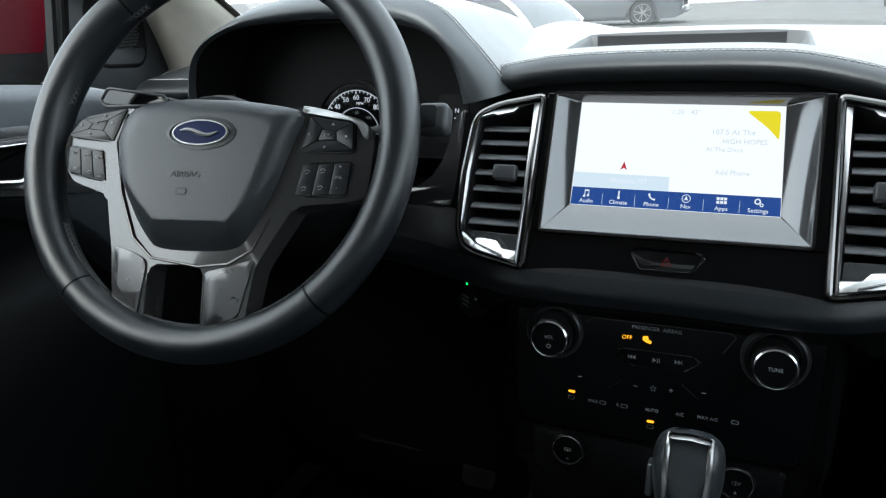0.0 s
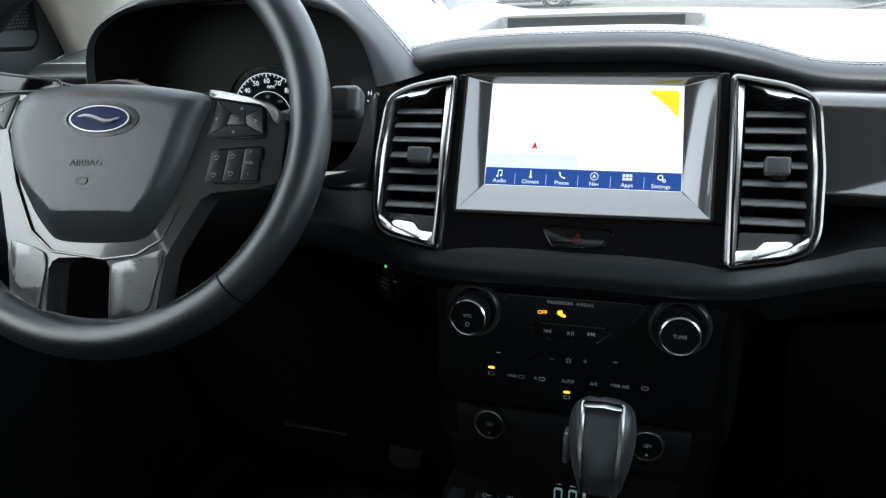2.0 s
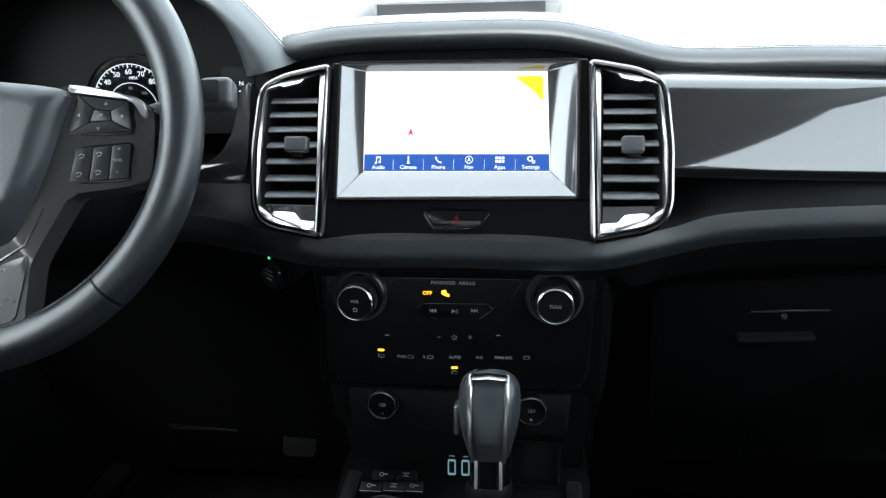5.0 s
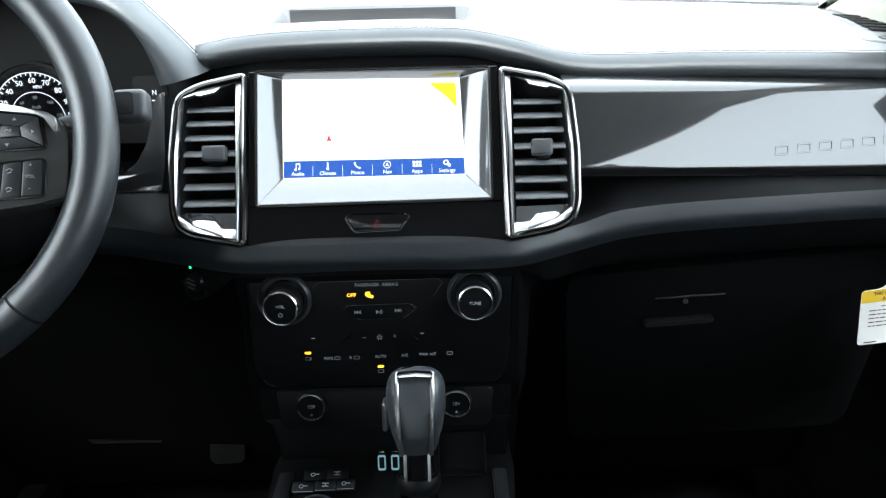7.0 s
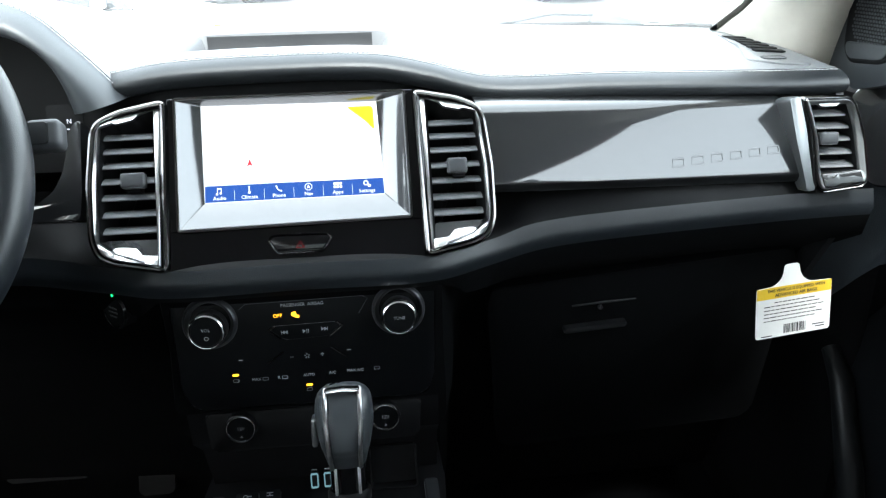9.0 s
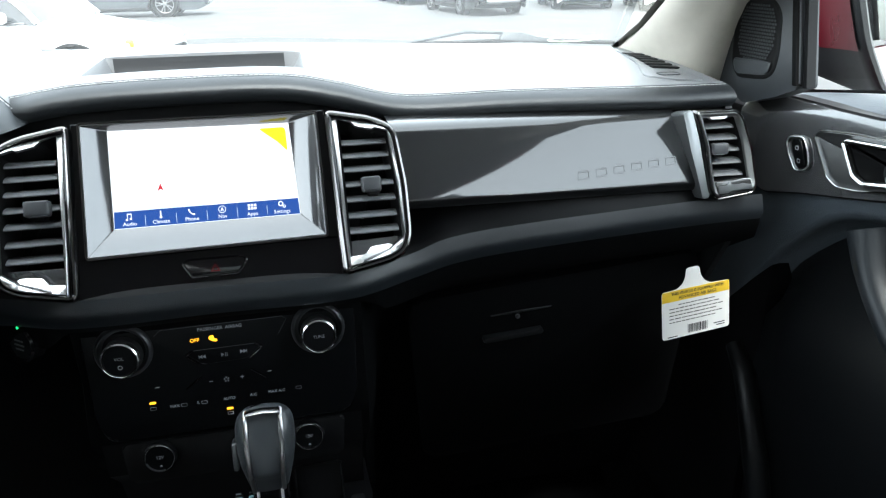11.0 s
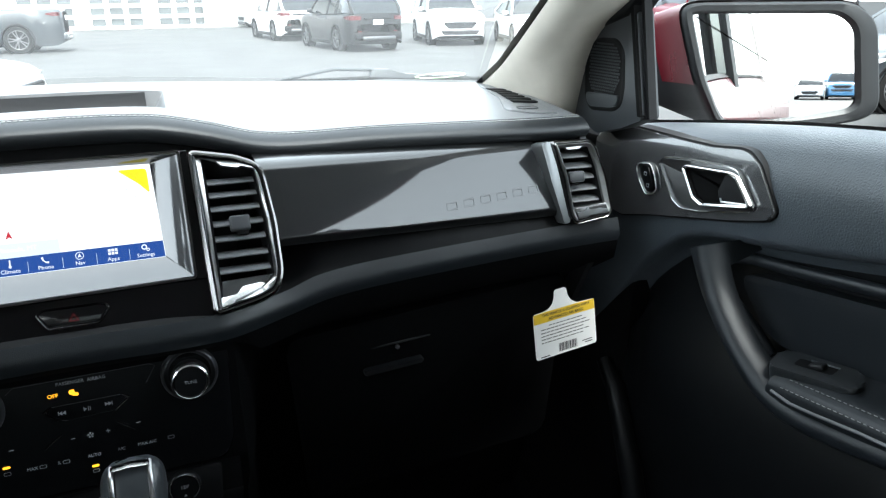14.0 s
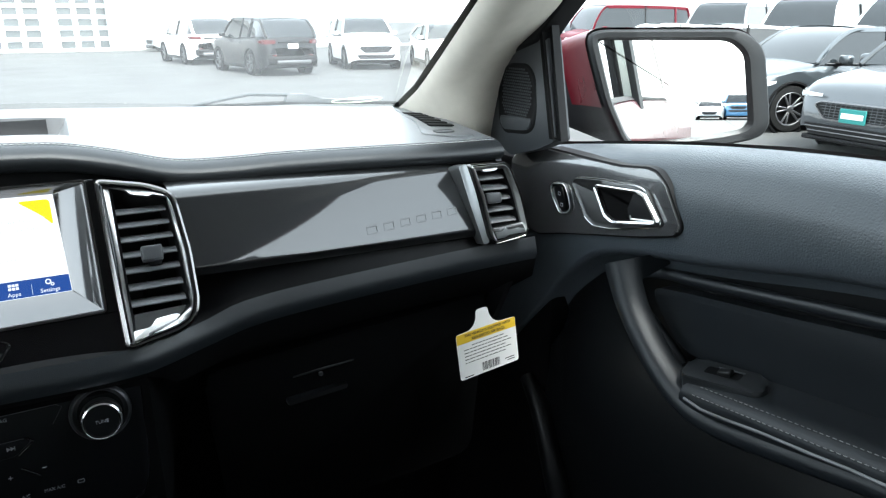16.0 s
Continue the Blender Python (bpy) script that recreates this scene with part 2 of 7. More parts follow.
def box(c, s, m=None, bevel=0.0, segs=2, bm=None):
    b = bmesh.new()
    bmesh.ops.create_cube(b, size=1.0)
    b.transform(Matrix.Translation(c) @ Matrix.Diagonal((*s, 1)))
    if bevel:
        bmesh.ops.bevel(b, geom=list(b.edges), offset=bevel, segments=segs, profile=0.5, affect="EDGES", clamp_overlap=True)
    if m is not None:
        b.transform(m)
    return merge(bm, b)


def rounded(w, h, r, n=5, cx=0.0, cy=0.0):
    out = []
    for k, (sx, sy) in enumerate(((1, 1), (-1, 1), (-1, -1), (1, -1))):
        for i in range(n + 1):
            a = radians(90 * k + 90 * i / n)
            out.append((cx + sx * (w / 2 - r) + r * math.cos(a), cy + sy * (h / 2 - r) + r * math.sin(a)))
    return out


def circle(r, n=40, cx=0.0, cy=0.0, ry=None):
    return [(cx + r * math.cos(2 * math.pi * i / n), cy + (ry or r) * math.sin(2 * math.pi * i / n)) for i in range(n)]


def soften(pts, r, n=4):
    """Round the corners of an outline."""
    out = []
    k = len(pts)
    for i in range(k):
        p, a, b = Vector(pts[i]), Vector(pts[i - 1]), Vector(pts[(i + 1) % k])
        da, db = (a - p), (b - p)
        ra, rb = min(r, da.length * 0.45), min(r, db.length * 0.45)
        s, e = p + da.normalized() * ra, p + db.normalized() * rb
        for j in range(n + 1):
            t = j / n
            out.append(tuple(s * (1 - t) ** 2 + p * 2 * t * (1 - t) + e * t * t))
    return out


def inset(pts, d):
    """An outline moved inwards by d (negative: outwards)."""
    n = len(pts)
    area = sum(pts[i][0] * pts[(i + 1) % n][1] - pts[(i + 1) % n][0] * pts[i][1] for i in range(n))
    s = 1 if area > 0 else -1
    out = []
    for i in range(n):
        p, a, b = Vector(pts[i]), Vector(pts[i - 1]), Vector(pts[(i + 1) % n])
        e1, e2 = (p - a), (b - p)
        if e1.length < 1e-7 or e2.length < 1e-7:
            out.append(tuple(p))
            continue
        e1.normalize(), e2.normalize()
        n1, n2 = Vector((-e1.y, e1.x)) * s, Vector((-e2.y, e2.x)) * s
        h = (n1 + n2)
        h = h / max(0.35, h.length_squared / 2) if h.length > 1e-6 else n1
        out.append(tuple(p + h * d))
    return out


def ring(loops, m=None, bm=None, closed=False, cap=False):
    """A band of faces through outlines of equal count: each (points, z)."""
    b = bmesh.new()
    rows = [[b.verts.new((x, y, z)) for x, y in pts] for pts, z in loops]
    n = len(rows[0])
    pairs = list(zip(rows, rows[1:])) + ([(rows[-1], rows[0])] if closed else [])
    for r0, r1 in pairs:
        for i in range(n):
            b.faces.new((r0[i], r0[(i + 1) % n], r1[(i + 1) % n], r1[i]))
    if cap:
        b.faces.new(rows[-1])
    if m is not None:
        b.transform(m)
    return merge(bm, b)


def lathe(profile, n=40, m=None, bm=None, wobble=None):
    b = bmesh.new()
    rows = []
    for r, z in profile:
        if r < 1e-6:
            rows.append([b.verts.new((0, 0, z))])
        else:
            rows.append([b.verts.new((r * math.cos(2 * math.pi * i / n), r * math.sin(2 * math.pi * i / n), z)) for i in range(n)])
    for r0, r1 in zip(rows, rows[1:]):
        for i in range(n):
            j = (i + 1) % n
            if len(r0) == 1 and len(r1) > 1:
                b.faces.new((r0[0], r1[i], r1[j]))
            elif len(r1) == 1 and len(r0) > 1:
                b.faces.new((r0[i], r0[j], r1[0]))
            elif len(r0) > 1:
                b.faces.new((r0[i], r0[j], r1[j], r1[i]))
    if m is not None:
        b.transform(m)
    return merge(bm, b)


def grid(rows, bm=None, closed=False):
    b = bmesh.new()
    vs = [[b.verts.new(p) for p in r] for r in rows]
    for r0, r1 in zip(vs, vs[1:]):
        k = len(r0)
        for i in range(k if closed else k - 1):
            b.faces.new((r0[i], r0[(i + 1) % k], r1[(i + 1) % k], r1[i]))
    return merge(bm, b)


def tube(pts, r, n=8, closed=False, bm=None, ends=True):
    b = bmesh.new()
    pts = [Vector(p) for p in pts]
    k = len(pts)
    rows = []
    up = Vector((0.13, 0.31, 0.94)).normalized()
    for i, p in enumerate(pts):
        a = pts[i - 1] if (i or closed) else p
        c = pts[(i + 1) % k] if (i < k - 1 or closed) else p
        t = (c - a).normalized()
        s = t.cross(up).normalized()
        u = s.cross(t)
        rad = r[i] if isinstance(r, (list, tuple)) else r
        rows.append([b.verts.new(p + (s * math.cos(2 * math.pi * j / n) + u * math.sin(2 * math.pi * j / n)) * rad) for j in range(n)])
    for i in range(k if closed else k - 1):
        r0, r1 = rows[i], rows[(i + 1) % k]
        for j in range(n):
            b.faces.new((r0[j], r0[(j + 1) % n], r1[(j + 1) % n], r1[j]))
    if ends and not closed:
        b.faces.new(rows[0][::-1]), b.faces.new(rows[-1])
    return merge(bm, b)


def curve(xs, ys):
    """A smooth curve through stations."""
    xs, ys = list(xs), list(ys)

    def f(x):
        if x <= xs[0]:
            return ys[0]
        if x >= xs[-1]:
            return ys[-1]
        i = max(k for k in range(len(xs) - 1) if xs[k] <= x)
        h = xs[i + 1] - xs[i]
        t = (x - xs[i]) / h

        def slope(k):
            if k == 0 or k == len(xs) - 1:
                return 0.0
            return (ys[k + 1] - ys[k - 1]) / (xs[k + 1] - xs[k - 1])
        m0, m1 = slope(i) * h, slope(i + 1) * h
        return ((2 * t ** 3 - 3 * t ** 2 + 1) * ys[i] + (t ** 3 - 2 * t ** 2 + t) * m0
                + (-2 * t ** 3 + 3 * t ** 2) * ys[i + 1] + (t ** 3 - t ** 2) * m1)
    return f


def lettering(name, body, size, m, mat, parent, depth=0.0002, align="CENTER", stretch=1.0):
    c = bpy.data.curves.new("letters", "FONT")
    c.body, c.size, c.extrude, c.align_x, c.align_y = body, size, depth, align, "CENTER"
    c.resolution_u = 2
    tmp = bpy.data.objects.new("letters", c)
    me = bpy.data.meshes.new_from_object(tmp)
    bpy.data.objects.remove(tmp)
    bpy.data.curves.remove(c)
    me.name = name
    me.transform(m @ Matrix.Diagonal((stretch, 1, 1, 1)))
    me.materials.clear()
    me.materials.append(mat)
    ob = new(name, me)
    ob.parent = parent
    ob.matrix_parent_inverse = parent.matrix_basis.inverted() if parent.parent is None else Matrix()
    return ob


def shift(m, x, y, z=0.0, turn=0.0):
    return m @ pose(x, y, z, 0, 0, turn)


# surfaces of the centre stack: upper face leaning back, lower face steeper
UP = local((0, -0.012, 1.2), (1, 0, 0), (0, 0.5, 1))
LOW = local((0, -0.035, 1.1), (1, 0, 0), (0, 0.2, 1))

# ---- the cabin's large forms ----
stitch_z = curve((-0.70, -0.30, -0.22, -0.19, -0.128, -0.03, 0.083, 0.141, 0.197, 0.245, 0.33, 0.62),
                 (1.303, 1.303, 1.309, 1.3135, 1.3225, 1.3255, 1.3235, 1.3125, 1.2970, 1.2935, 1.2935, 1.2870))
cowl_z = curve((-0.70, 0.0, 0.22, 0.41, 0.62), (1.325, 1.328, 1.320, 1.312, 1.300))
ridge_z = curve((-0.70, -0.25, -0.19, -0.125, 0.0, 0.125, 0.19, 0.25, 0.45, 0.63), (1.130, 1.126, 1.127, 1.131, 1.133, 1.131, 1.131, 1.138, 1.1425, 1.145))
ridge_y = curve((-0.70, -0.30, -0.20, -0.13, 0.0, 0.13, 0.20, 0.30, 0.62), (0.03, 0.02, -0.012, -0.044, -0.048, -0.044, -0.012, 0.010, 0.026))
CLOSE = 0.41  # where the windscreen meets the dash

dash = thing("dashboard", (0, 0.2, 1.0), "black stitched leatherette dashboard with glossy dark grey trim", "dashboard")


def top_surface(x, y):
    zs = stitch_z(x)
    t = min(1, max(0, (y - 0.105) / (CLOSE - 0.105)))
    return zs + (cowl_z(x) - zs) * t + 0.0045 * math.sin(math.pi * t)


def top_pad(x0, x1, n):
    xs = sorted(set([round(x0 + (x1 - x0) * i / n, 4) for i in range(n + 1)] + ([-0.131, -0.129, -0.127, -0.124, -0.120, 0.084, 0.088, 0.092, 0.096, 0.100, 0.103, 0.105, 0.107] if x1 > 0 else [])))
    rows = []
    for x in xs:
        zs = stitch_z(x)
        row = [(x, CLOSE + 0.02, cowl_z(x) - 0.03), (x, CLOSE, cowl_z(x))]
        for y in (0.37, 0.33, 0.30, 0.281, 0.276, 0.274, 0.273, 0.268, 0.25, 0.21, 0.165, 0.156, 0.153, 0.149, 0.145, 0.13, 0.118):
            z = top_surface(x, y)
            if -0.130 < x < 0.106 and 0.149 < y < 0.2755:
                edge = min(1, max(0, min((x + 0.130) / 0.009, (0.106 - x) / 0.020)))
                deep = min(1, max(0, min((0.2755 - y) / 0.003, (y - 0.149) / 0.004)))
                z -= 0.034 * min(edge, deep) ** 0.8
            row.append((x, y, z))
        row += [(x, 0.106, zs + 0.0012), (x, 0.1035, zs - 0.0010)]
        rows.append(row)
    return grid(rows)


def roll_profile(x):
    zs = stitch_z(x)
    return [(0.1038, zs - 0.0012), (0.101, zs + 0.0002), (0.092, zs - 0.0016), (0.083, zs - 0.0052), (0.0772, zs - 0.0098), (0.0755, zs - 0.0140), (0.0778, zs - 0.0190), (0.084, zs - 0.0240), (0.092, zs - 0.0272), (0.108, zs - 0.029)]


part("top_pad", top_pad(-0.238, 0.616, 60), TOP, dash, "grained black padded dash top, sky glare put into its paler colour", 38)
# same pad, weaker light here put into a darker colour than TOP
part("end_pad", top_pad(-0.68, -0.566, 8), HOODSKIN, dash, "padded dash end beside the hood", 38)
def tuck(x):
    """The roll draws back where it meets the instrument hood."""
    t = min(1.0, max(0.0, (-0.160 - x) / 0.05)) if x > -0.3 else 0.0
    return 0.028 * t * t


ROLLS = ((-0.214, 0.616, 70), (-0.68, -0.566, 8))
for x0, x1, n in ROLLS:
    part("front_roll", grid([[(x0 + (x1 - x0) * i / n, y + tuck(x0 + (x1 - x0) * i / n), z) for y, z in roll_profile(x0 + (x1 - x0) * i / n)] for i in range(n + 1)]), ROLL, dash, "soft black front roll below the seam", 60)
part("end_cap", prism([(0.085, 1.262), (0.10, 1.287), (0.42, 1.298), (0.45, 1.0), (0.10, 1.0), (0.035, 1.12), (0.05, 1.19)], -0.004, 0.005, local((0.612, 0, 0), (0, 1, 0), (0, 0, 1))), PLASTIC, dash)
part("end_seal", box((0.66, 0.27, 1.08), (0.10, 0.05, 0.40), None, 0.004, 1), DARK, dash)

# added dark sheet over the tray's floor and walls, painting their shade
part("tray_shade_sheet", grid([[(-0.122, 0.158, 1.310), (0.085, 0.158, 1.310)], [(-0.122, 0.162, 1.300), (0.085, 0.162, 1.300)], [(-0.122, 0.266, 1.300), (0.085, 0.266, 1.300)], [(-0.122, 0.2695, 1.304), (0.085, 0.2695, 1.304)], [(-0.122, 0.2718, 1.3285), (0.085, 0.2718, 1.3275)]]), COLLAR, dash, "dark sheet in the tray, shade put into its colour")
seams = bmesh.new()
x = -0.186
while x < 0.611:
    za, zb = stitch_z(x), stitch_z(x + 0.0036)
    tube([(x, 0.0985, za + 0.0001), (x + 0.0036, 0.0985, zb + 0.0001)], 0.0005, 5, bm=seams)
    x += 0.0052
x = -0.676
while x < -0.572:
    tube([(x, 0.0985, stitch_z(x) + 0.0001), (x + 0.0036, 0.0985, stitch_z(x + 0.0036) + 0.0001)], 0.0005, 5, bm=seams)
    x += 0.0052
seam = [(-0.19 + 0.805 * i / 120, 0.1048, stitch_z(-0.19 + 0.805 * i / 120) - 0.0002) for i in range(121)]
part("seam_line", tube(seam, 0.0006, 6), DARK, dash, "dark seam groove")
tagged(part("stitching", seams, THREAD, dash, "pale grey seam stitching"), kind="stuff")


def band(xs, profile):
    return grid([[(x, y, z) for y, z in profile(x)] for x in xs])


def lower_profile(x):
    ry, rz = ridge_y(x), ridge_z(x)
    mid = min(1, max(0, (0.17 - abs(x)) / 0.03))
    mid = mid * mid * (3 - 2 * mid)
    knee = 0.075 + 0.03 * min(1, abs(x) / 0.5)
    y1, y2, y3 = knee + (-0.034 - knee) * mid, knee + 0.02 + (-0.052 - knee - 0.02) * mid, knee + 0.07 + (0.02 - knee - 0.07) * mid
    out_ = min(1, max(0, (abs(x) - 0.20) / 0.03))
    return [(0.085 - 0.035 * out_, rz + 0.055), (0.06 - 0.022 * out_, rz + 0.035 + 0.006 * out_), (ry + 0.022 - 0.004 * out_, rz + 0.022 + 0.008 * out_), (ry + 0.009 - 0.002 * out_, rz + 0.014 + 0.004 * out_), (ry + 0.002, rz + 0.005), (ry, rz - 0.003),
            (ry + 0.003, rz - 0.012), (ry + 0.009, rz - 0.019 - 0.02 * (1 - mid)), (y1 - 0.015 * (1 - mid), 1.11 - 0.04 * (1 - mid)), (y1, 1.05), (y2, 1.0), (y2 + 0.01, 0.96),
            (y3 + 0.02, 0.88), (y3 + 0.05, 0.75), (0.30, 0.55), (0.45, 0.45)]


# top rows of the pad in near-black, painting the shade under the trim
part("pad_recess", band([-0.68 + 1.28 * i / 100 for i in range(101)], lambda x: lower_profile(x)[:4]), DARK, dash, "recess above the lower roll, its shade put into the dark colour", 60)
part("lower_pad", band([-0.68 + 1.32 * i / 100 for i in range(101)], lambda x: lower_profile(x)[3:7]), SOFT, dash, "soft black padded lower roll", 60)
# lower part of the pad, shade under the dash painted in by KNEE
part("knee_panel", band([-0.68 + 1.32 * i / 100 for i in range(101)], lambda x: lower_profile(x)[6:]), KNEE, dash, "matt black knee panel, footwell shade put into its colour", 60)
part("upper_backing", band([-0.216 + 0.836 * i / 60 for i in range(61)],
     lambda x: [(0.107, stitch_z(x) - 0.027), (0.098, stitch_z(x) - 0.05), (0.086, ridge_z(x) + 0.06)]), DARK, dash)


# glossy trim across the passenger side
def trim_face(u):
    """How far the trim's face comes forward from its top edge (u 0) to its foot (u 1): a steep lip, a gently bowed face, a foot turned under."""
    out, n = 0.0, max(1, round(u * 200))
    for k in range(n):
        q = (k + 0.5) * u / n
        lean = 52 - 18 * q / 0.07 if q < 0.07 else (34 - 13 * (q - 0.07) / 0.78 if q < 0.85 else (21 - 45 * (q - 0.85) / 0.04 if q < 0.89 else -24 - 30 * (q - 0.89) / 0.11))
        out += math.tan(radians(lean)) * 0.086 * u / n
    return out


TURN = 0.105  # the trim draws back towards the door
FACE = [(k / 48, trim_face(k / 48)) for k in range(49)]


def trim_profile(x):
    t = min(1, max(0, (x - 0.195) / 0.355))
    zt, zb = 1.2737 - 0.0141 * t, 1.1928 - 0.0200 * t
    y0 = 0.058 + TURN * (x - 0.40)
    out = [(y0 - f, zt + (zb - zt) * u) for u, f in FACE]
    return [(0.090, zt + 0.004), (y0 + 0.010, zt + 0.003)] + out + [(y0 + 0.002, zb - 0.004), (0.090, zb - 0.006)]


def trim_row(i, n=40):
    out = []
    for y, z in trim_profile(0.186 + 0.36 * i / n):
        end = 0.5345 + 0.027 * min(1, max(0, (1.2597 - z) / 0.086))
        out.append((0.186 + (end - 0.186) * i / n, y, z))
    return out


trim = part("trim_panel", grid([trim_row(i) for i in range(41)]), GUN, dash, "high-gloss dark grey metallic trim panel", 60)
for i in range(6):
    x = 0.4005 + 0.0230 * i
    z = 1.2084 + 0.0008 * i
    t = (x - 0.195) / 0.355
    u = (1.2737 - 0.0141 * t - z) / (0.0809 + 0.0059 * t)
    lean = 34 - 13 * (u - 0.07) / 0.78
    m = local((x, 0.0580 + TURN * (x - 0.40) - trim_face(u), z), (1, TURN, 0.03), (0, math.tan(radians(lean)), 1))
    o = soften([(-0.0062, 0.0048), (0.0080, 0.0048), (0.0072, -0.0048), (-0.0080, -0.0048)], 0.0014, 3)
    marks = ring([(inset(o, -0.0006), -0.0006), (o, 0.0009), (inset(o, 0.0014), 0.0009), (inset(o, 0.0021), -0.0006)], m)
    part("raised_badge", marks, GUN, trim, "raised badge mark in the trim colour")

# glovebox lid with its pull
lid = prism(soften([(-0.19, 0.005), (0.20, 0.03), (0.19, -0.24), (-0.17, -0.25)], 0.02), -0.01, 0.006, local((0.39, 0.072, 1.05), (1, 0.03, 0), (0, -0.10, 1)), 0.004)
glove = part("glovebox_lid", lid, KNEE, dash, "glovebox lid, footwell shade put into its dark colour")
part("glovebox_pull", prism(soften([(0.2957, 0.9870), (0.2957, 0.9940), (0.3743, 0.9985), (0.3743, 0.9920)], 0.003), -0.004, 0.006, local((0, 0.064, 0), (1, 0, 0), (0, 0, 1)), 0.002, 2), PLASTIC, glove, "rounded pull bar")
part("pull_edge", tube([(0.3051, 0.061, 1.0237), (0.345, 0.060, 1.0268), (0.3838, 0.060, 1.0286)], [0.0009, 0.0016, 0.0009], 8), PLASTIC, glove)
part("glovebox_lock", prism(circle(0.0028, 14, 0.3415, 1.0172), -0.003, 0.001, local((0, 0.064, 0), (1, 0, 0), (0, 0, 1)), 0.0006), TABGREY, glove)

# side trim between the driver's vent and the column
part("side_trim", prism(soften([(-0.1985, 0.0900), (-0.2040, 0.0890), (-0.2095, 0.0800), (-0.2120, 0.0600), (-0.2165, 0.0400), (-0.2255, 0.0225), (-0.2400, 0.0115), (-0.2600, 0.0060), (-0.2600, -0.0050), (-0.2020, -0.0060), (-0.1995, 0.0200)], 0.004),
     -0.02, 0.002, UP, 0.002), GUN, dash, "glossy dark grey trim beside the vent")

# ---- instrument hood and cluster ----
hood = thing("instrument_cluster", (-0.39, 0.1, 1.29), "hooded instrument cluster with a lit speedometer in deep shade", "instrument cluster")
OUT = [(-0.578, 1.275), (-0.570, 1.300), (-0.556, 1.332), (-0.527, 1.359), (-0.478, 1.383), (-0.42, 1.393), (-0.36, 1.396), (-0.30, 1.391), (-0.249, 1.375), (-0.213, 1.341),
       (-0.190, 1.314), (-0.172, 1.290)]
INN = [(-0.565, 1.280), (-0.563, 1.300), (-0.553, 1.330), (-0.528, 1.350), (-0.487, 1.362), (-0.42, 1.367), (-0.36, 1.367), (-0.30, 1.362), (-0.252, 1.350), (-0.231, 1.330),
       (-0.222, 1.300), (-0.220, 1.280)]


def arc(pts, n=48):
    d = [0.0]
    for a, b in zip(pts, pts[1:]):
        d.append(d[-1] + math.dist(a, b))
    fx, fz = curve(d, [p[0] for p in pts]), curve(d, [p[1] for p in pts])
    return [(fx(d[-1] * i / n), fz(d[-1] * i / n)) for i in range(n + 1)]


ao, ai = arc(OUT), arc(INN)


def blend(t, y, drop=0.0, squeeze=1.0):
    return [(-0.39 + (a[0] * t + b[0] * (1 - t) + 0.39) * squeeze, y, a[1] * t + b[1] * (1 - t) - drop) for a, b in zip(ao, ai)]


# the hood's shade is painted into the lining by its near-black colour
part("hood_lining", grid([blend(-0.08, 0.15), blend(-0.03, 0.11), blend(0.0, 0.085), blend(0.0, 0.066), blend(0.06, 0.062)]), WELL, hood, "inner lining, the hood's shade put into its near-black colour", 60)
part("hood", grid([blend(0.06, 0.062), blend(0.16, 0.0535), blend(0.32, 0.0495), blend(0.50, 0.0500), blend(0.68, 0.0550), blend(0.84, 0.0635), blend(0.95, 0.0730), blend(1.02, 0.0840), blend(1.032, 0.0885)]), HOODSKIN, hood, "padded black instrument hood, light on it put into its colour", 60)
part("hood_top", grid([blend(1.032, 0.0895), blend(1.030, 0.0925), blend(1.0, 0.15, 0.002), blend(1.0, 0.25, 0.010), blend(1.0, 0.36, 0.026), blend(1.0, 0.42, 0.045)]), TOP, hood, "grained top of the hood behind its seam, sky glare in its colour", 60)
part("hood_seam", tube(blend(1.030, 0.0890), 0.0007, 5), DARK, hood, "dark seam groove")
stit = bmesh.new()
edge = blend(1.030, 0.0840)
for k in range(4, len(edge) - 2):
    p, q = Vector(edge[k]), Vector(edge[k + 1])
    up_ = Vector((0, 0, 0.0012))
    for j in range(2):
        tube([p.lerp(q, j / 2) + up_, p.lerp(q, j / 2 + 0.34) + up_], 0.0006, 5, bm=stit)
tagged(part("hood_stitching", stit, THREAD, hood, "pale stitching along the hood seam"), kind="stuff")
part("hood_lip", grid([blend(0.02, 0.0655), blend(0.06, 0.0615), blend(0.09, 0.060), blend(0.10, 0.064)]), PIANO, hood)
GAUGE = local((0, 0.142, 1.25), (1, 0, 0), (0, 0.12, 1))
# face and sheet under the hood: near-black colours hold its shade
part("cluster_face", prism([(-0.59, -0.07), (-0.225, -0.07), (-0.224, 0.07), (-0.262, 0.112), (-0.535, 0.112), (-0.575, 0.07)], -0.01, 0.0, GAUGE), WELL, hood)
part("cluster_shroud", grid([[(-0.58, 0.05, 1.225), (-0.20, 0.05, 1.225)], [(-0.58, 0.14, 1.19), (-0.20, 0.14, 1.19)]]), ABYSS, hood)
cx, cy, R = -0.389, -0.015, 0.047
dial = part("speedometer", prism(circle(0.058, 48, cx, cy), 0.0, 0.004, GAUGE, 0.001), PIANO, hood, "speedometer dial with white numerals")
part("dial_ring", ring([(circle(0.060, 48, cx, cy), 0.0), (circle(0.060, 48, cx, cy), 0.007), (circle(0.057, 48, cx, cy), 0.007), (circle(0.056, 48, cx, cy), 0.004)], GAUGE), DARK, dial)
ticks = bmesh.new()
for i in range(41):
    a = radians(225 - 270 * i / 40)
    l = 0.0040 if i % 4 == 0 else 0.0024
    m = shift(GAUGE, cx + math.cos(a) * (R - l / 2), cy + math.sin(a) * (R - l / 2), 0.005, math.degrees(a))
    box((0, 0, 0), (l, 0.0013 if i % 4 == 0 else 0.0008, 0.0004), m, bm=ticks)
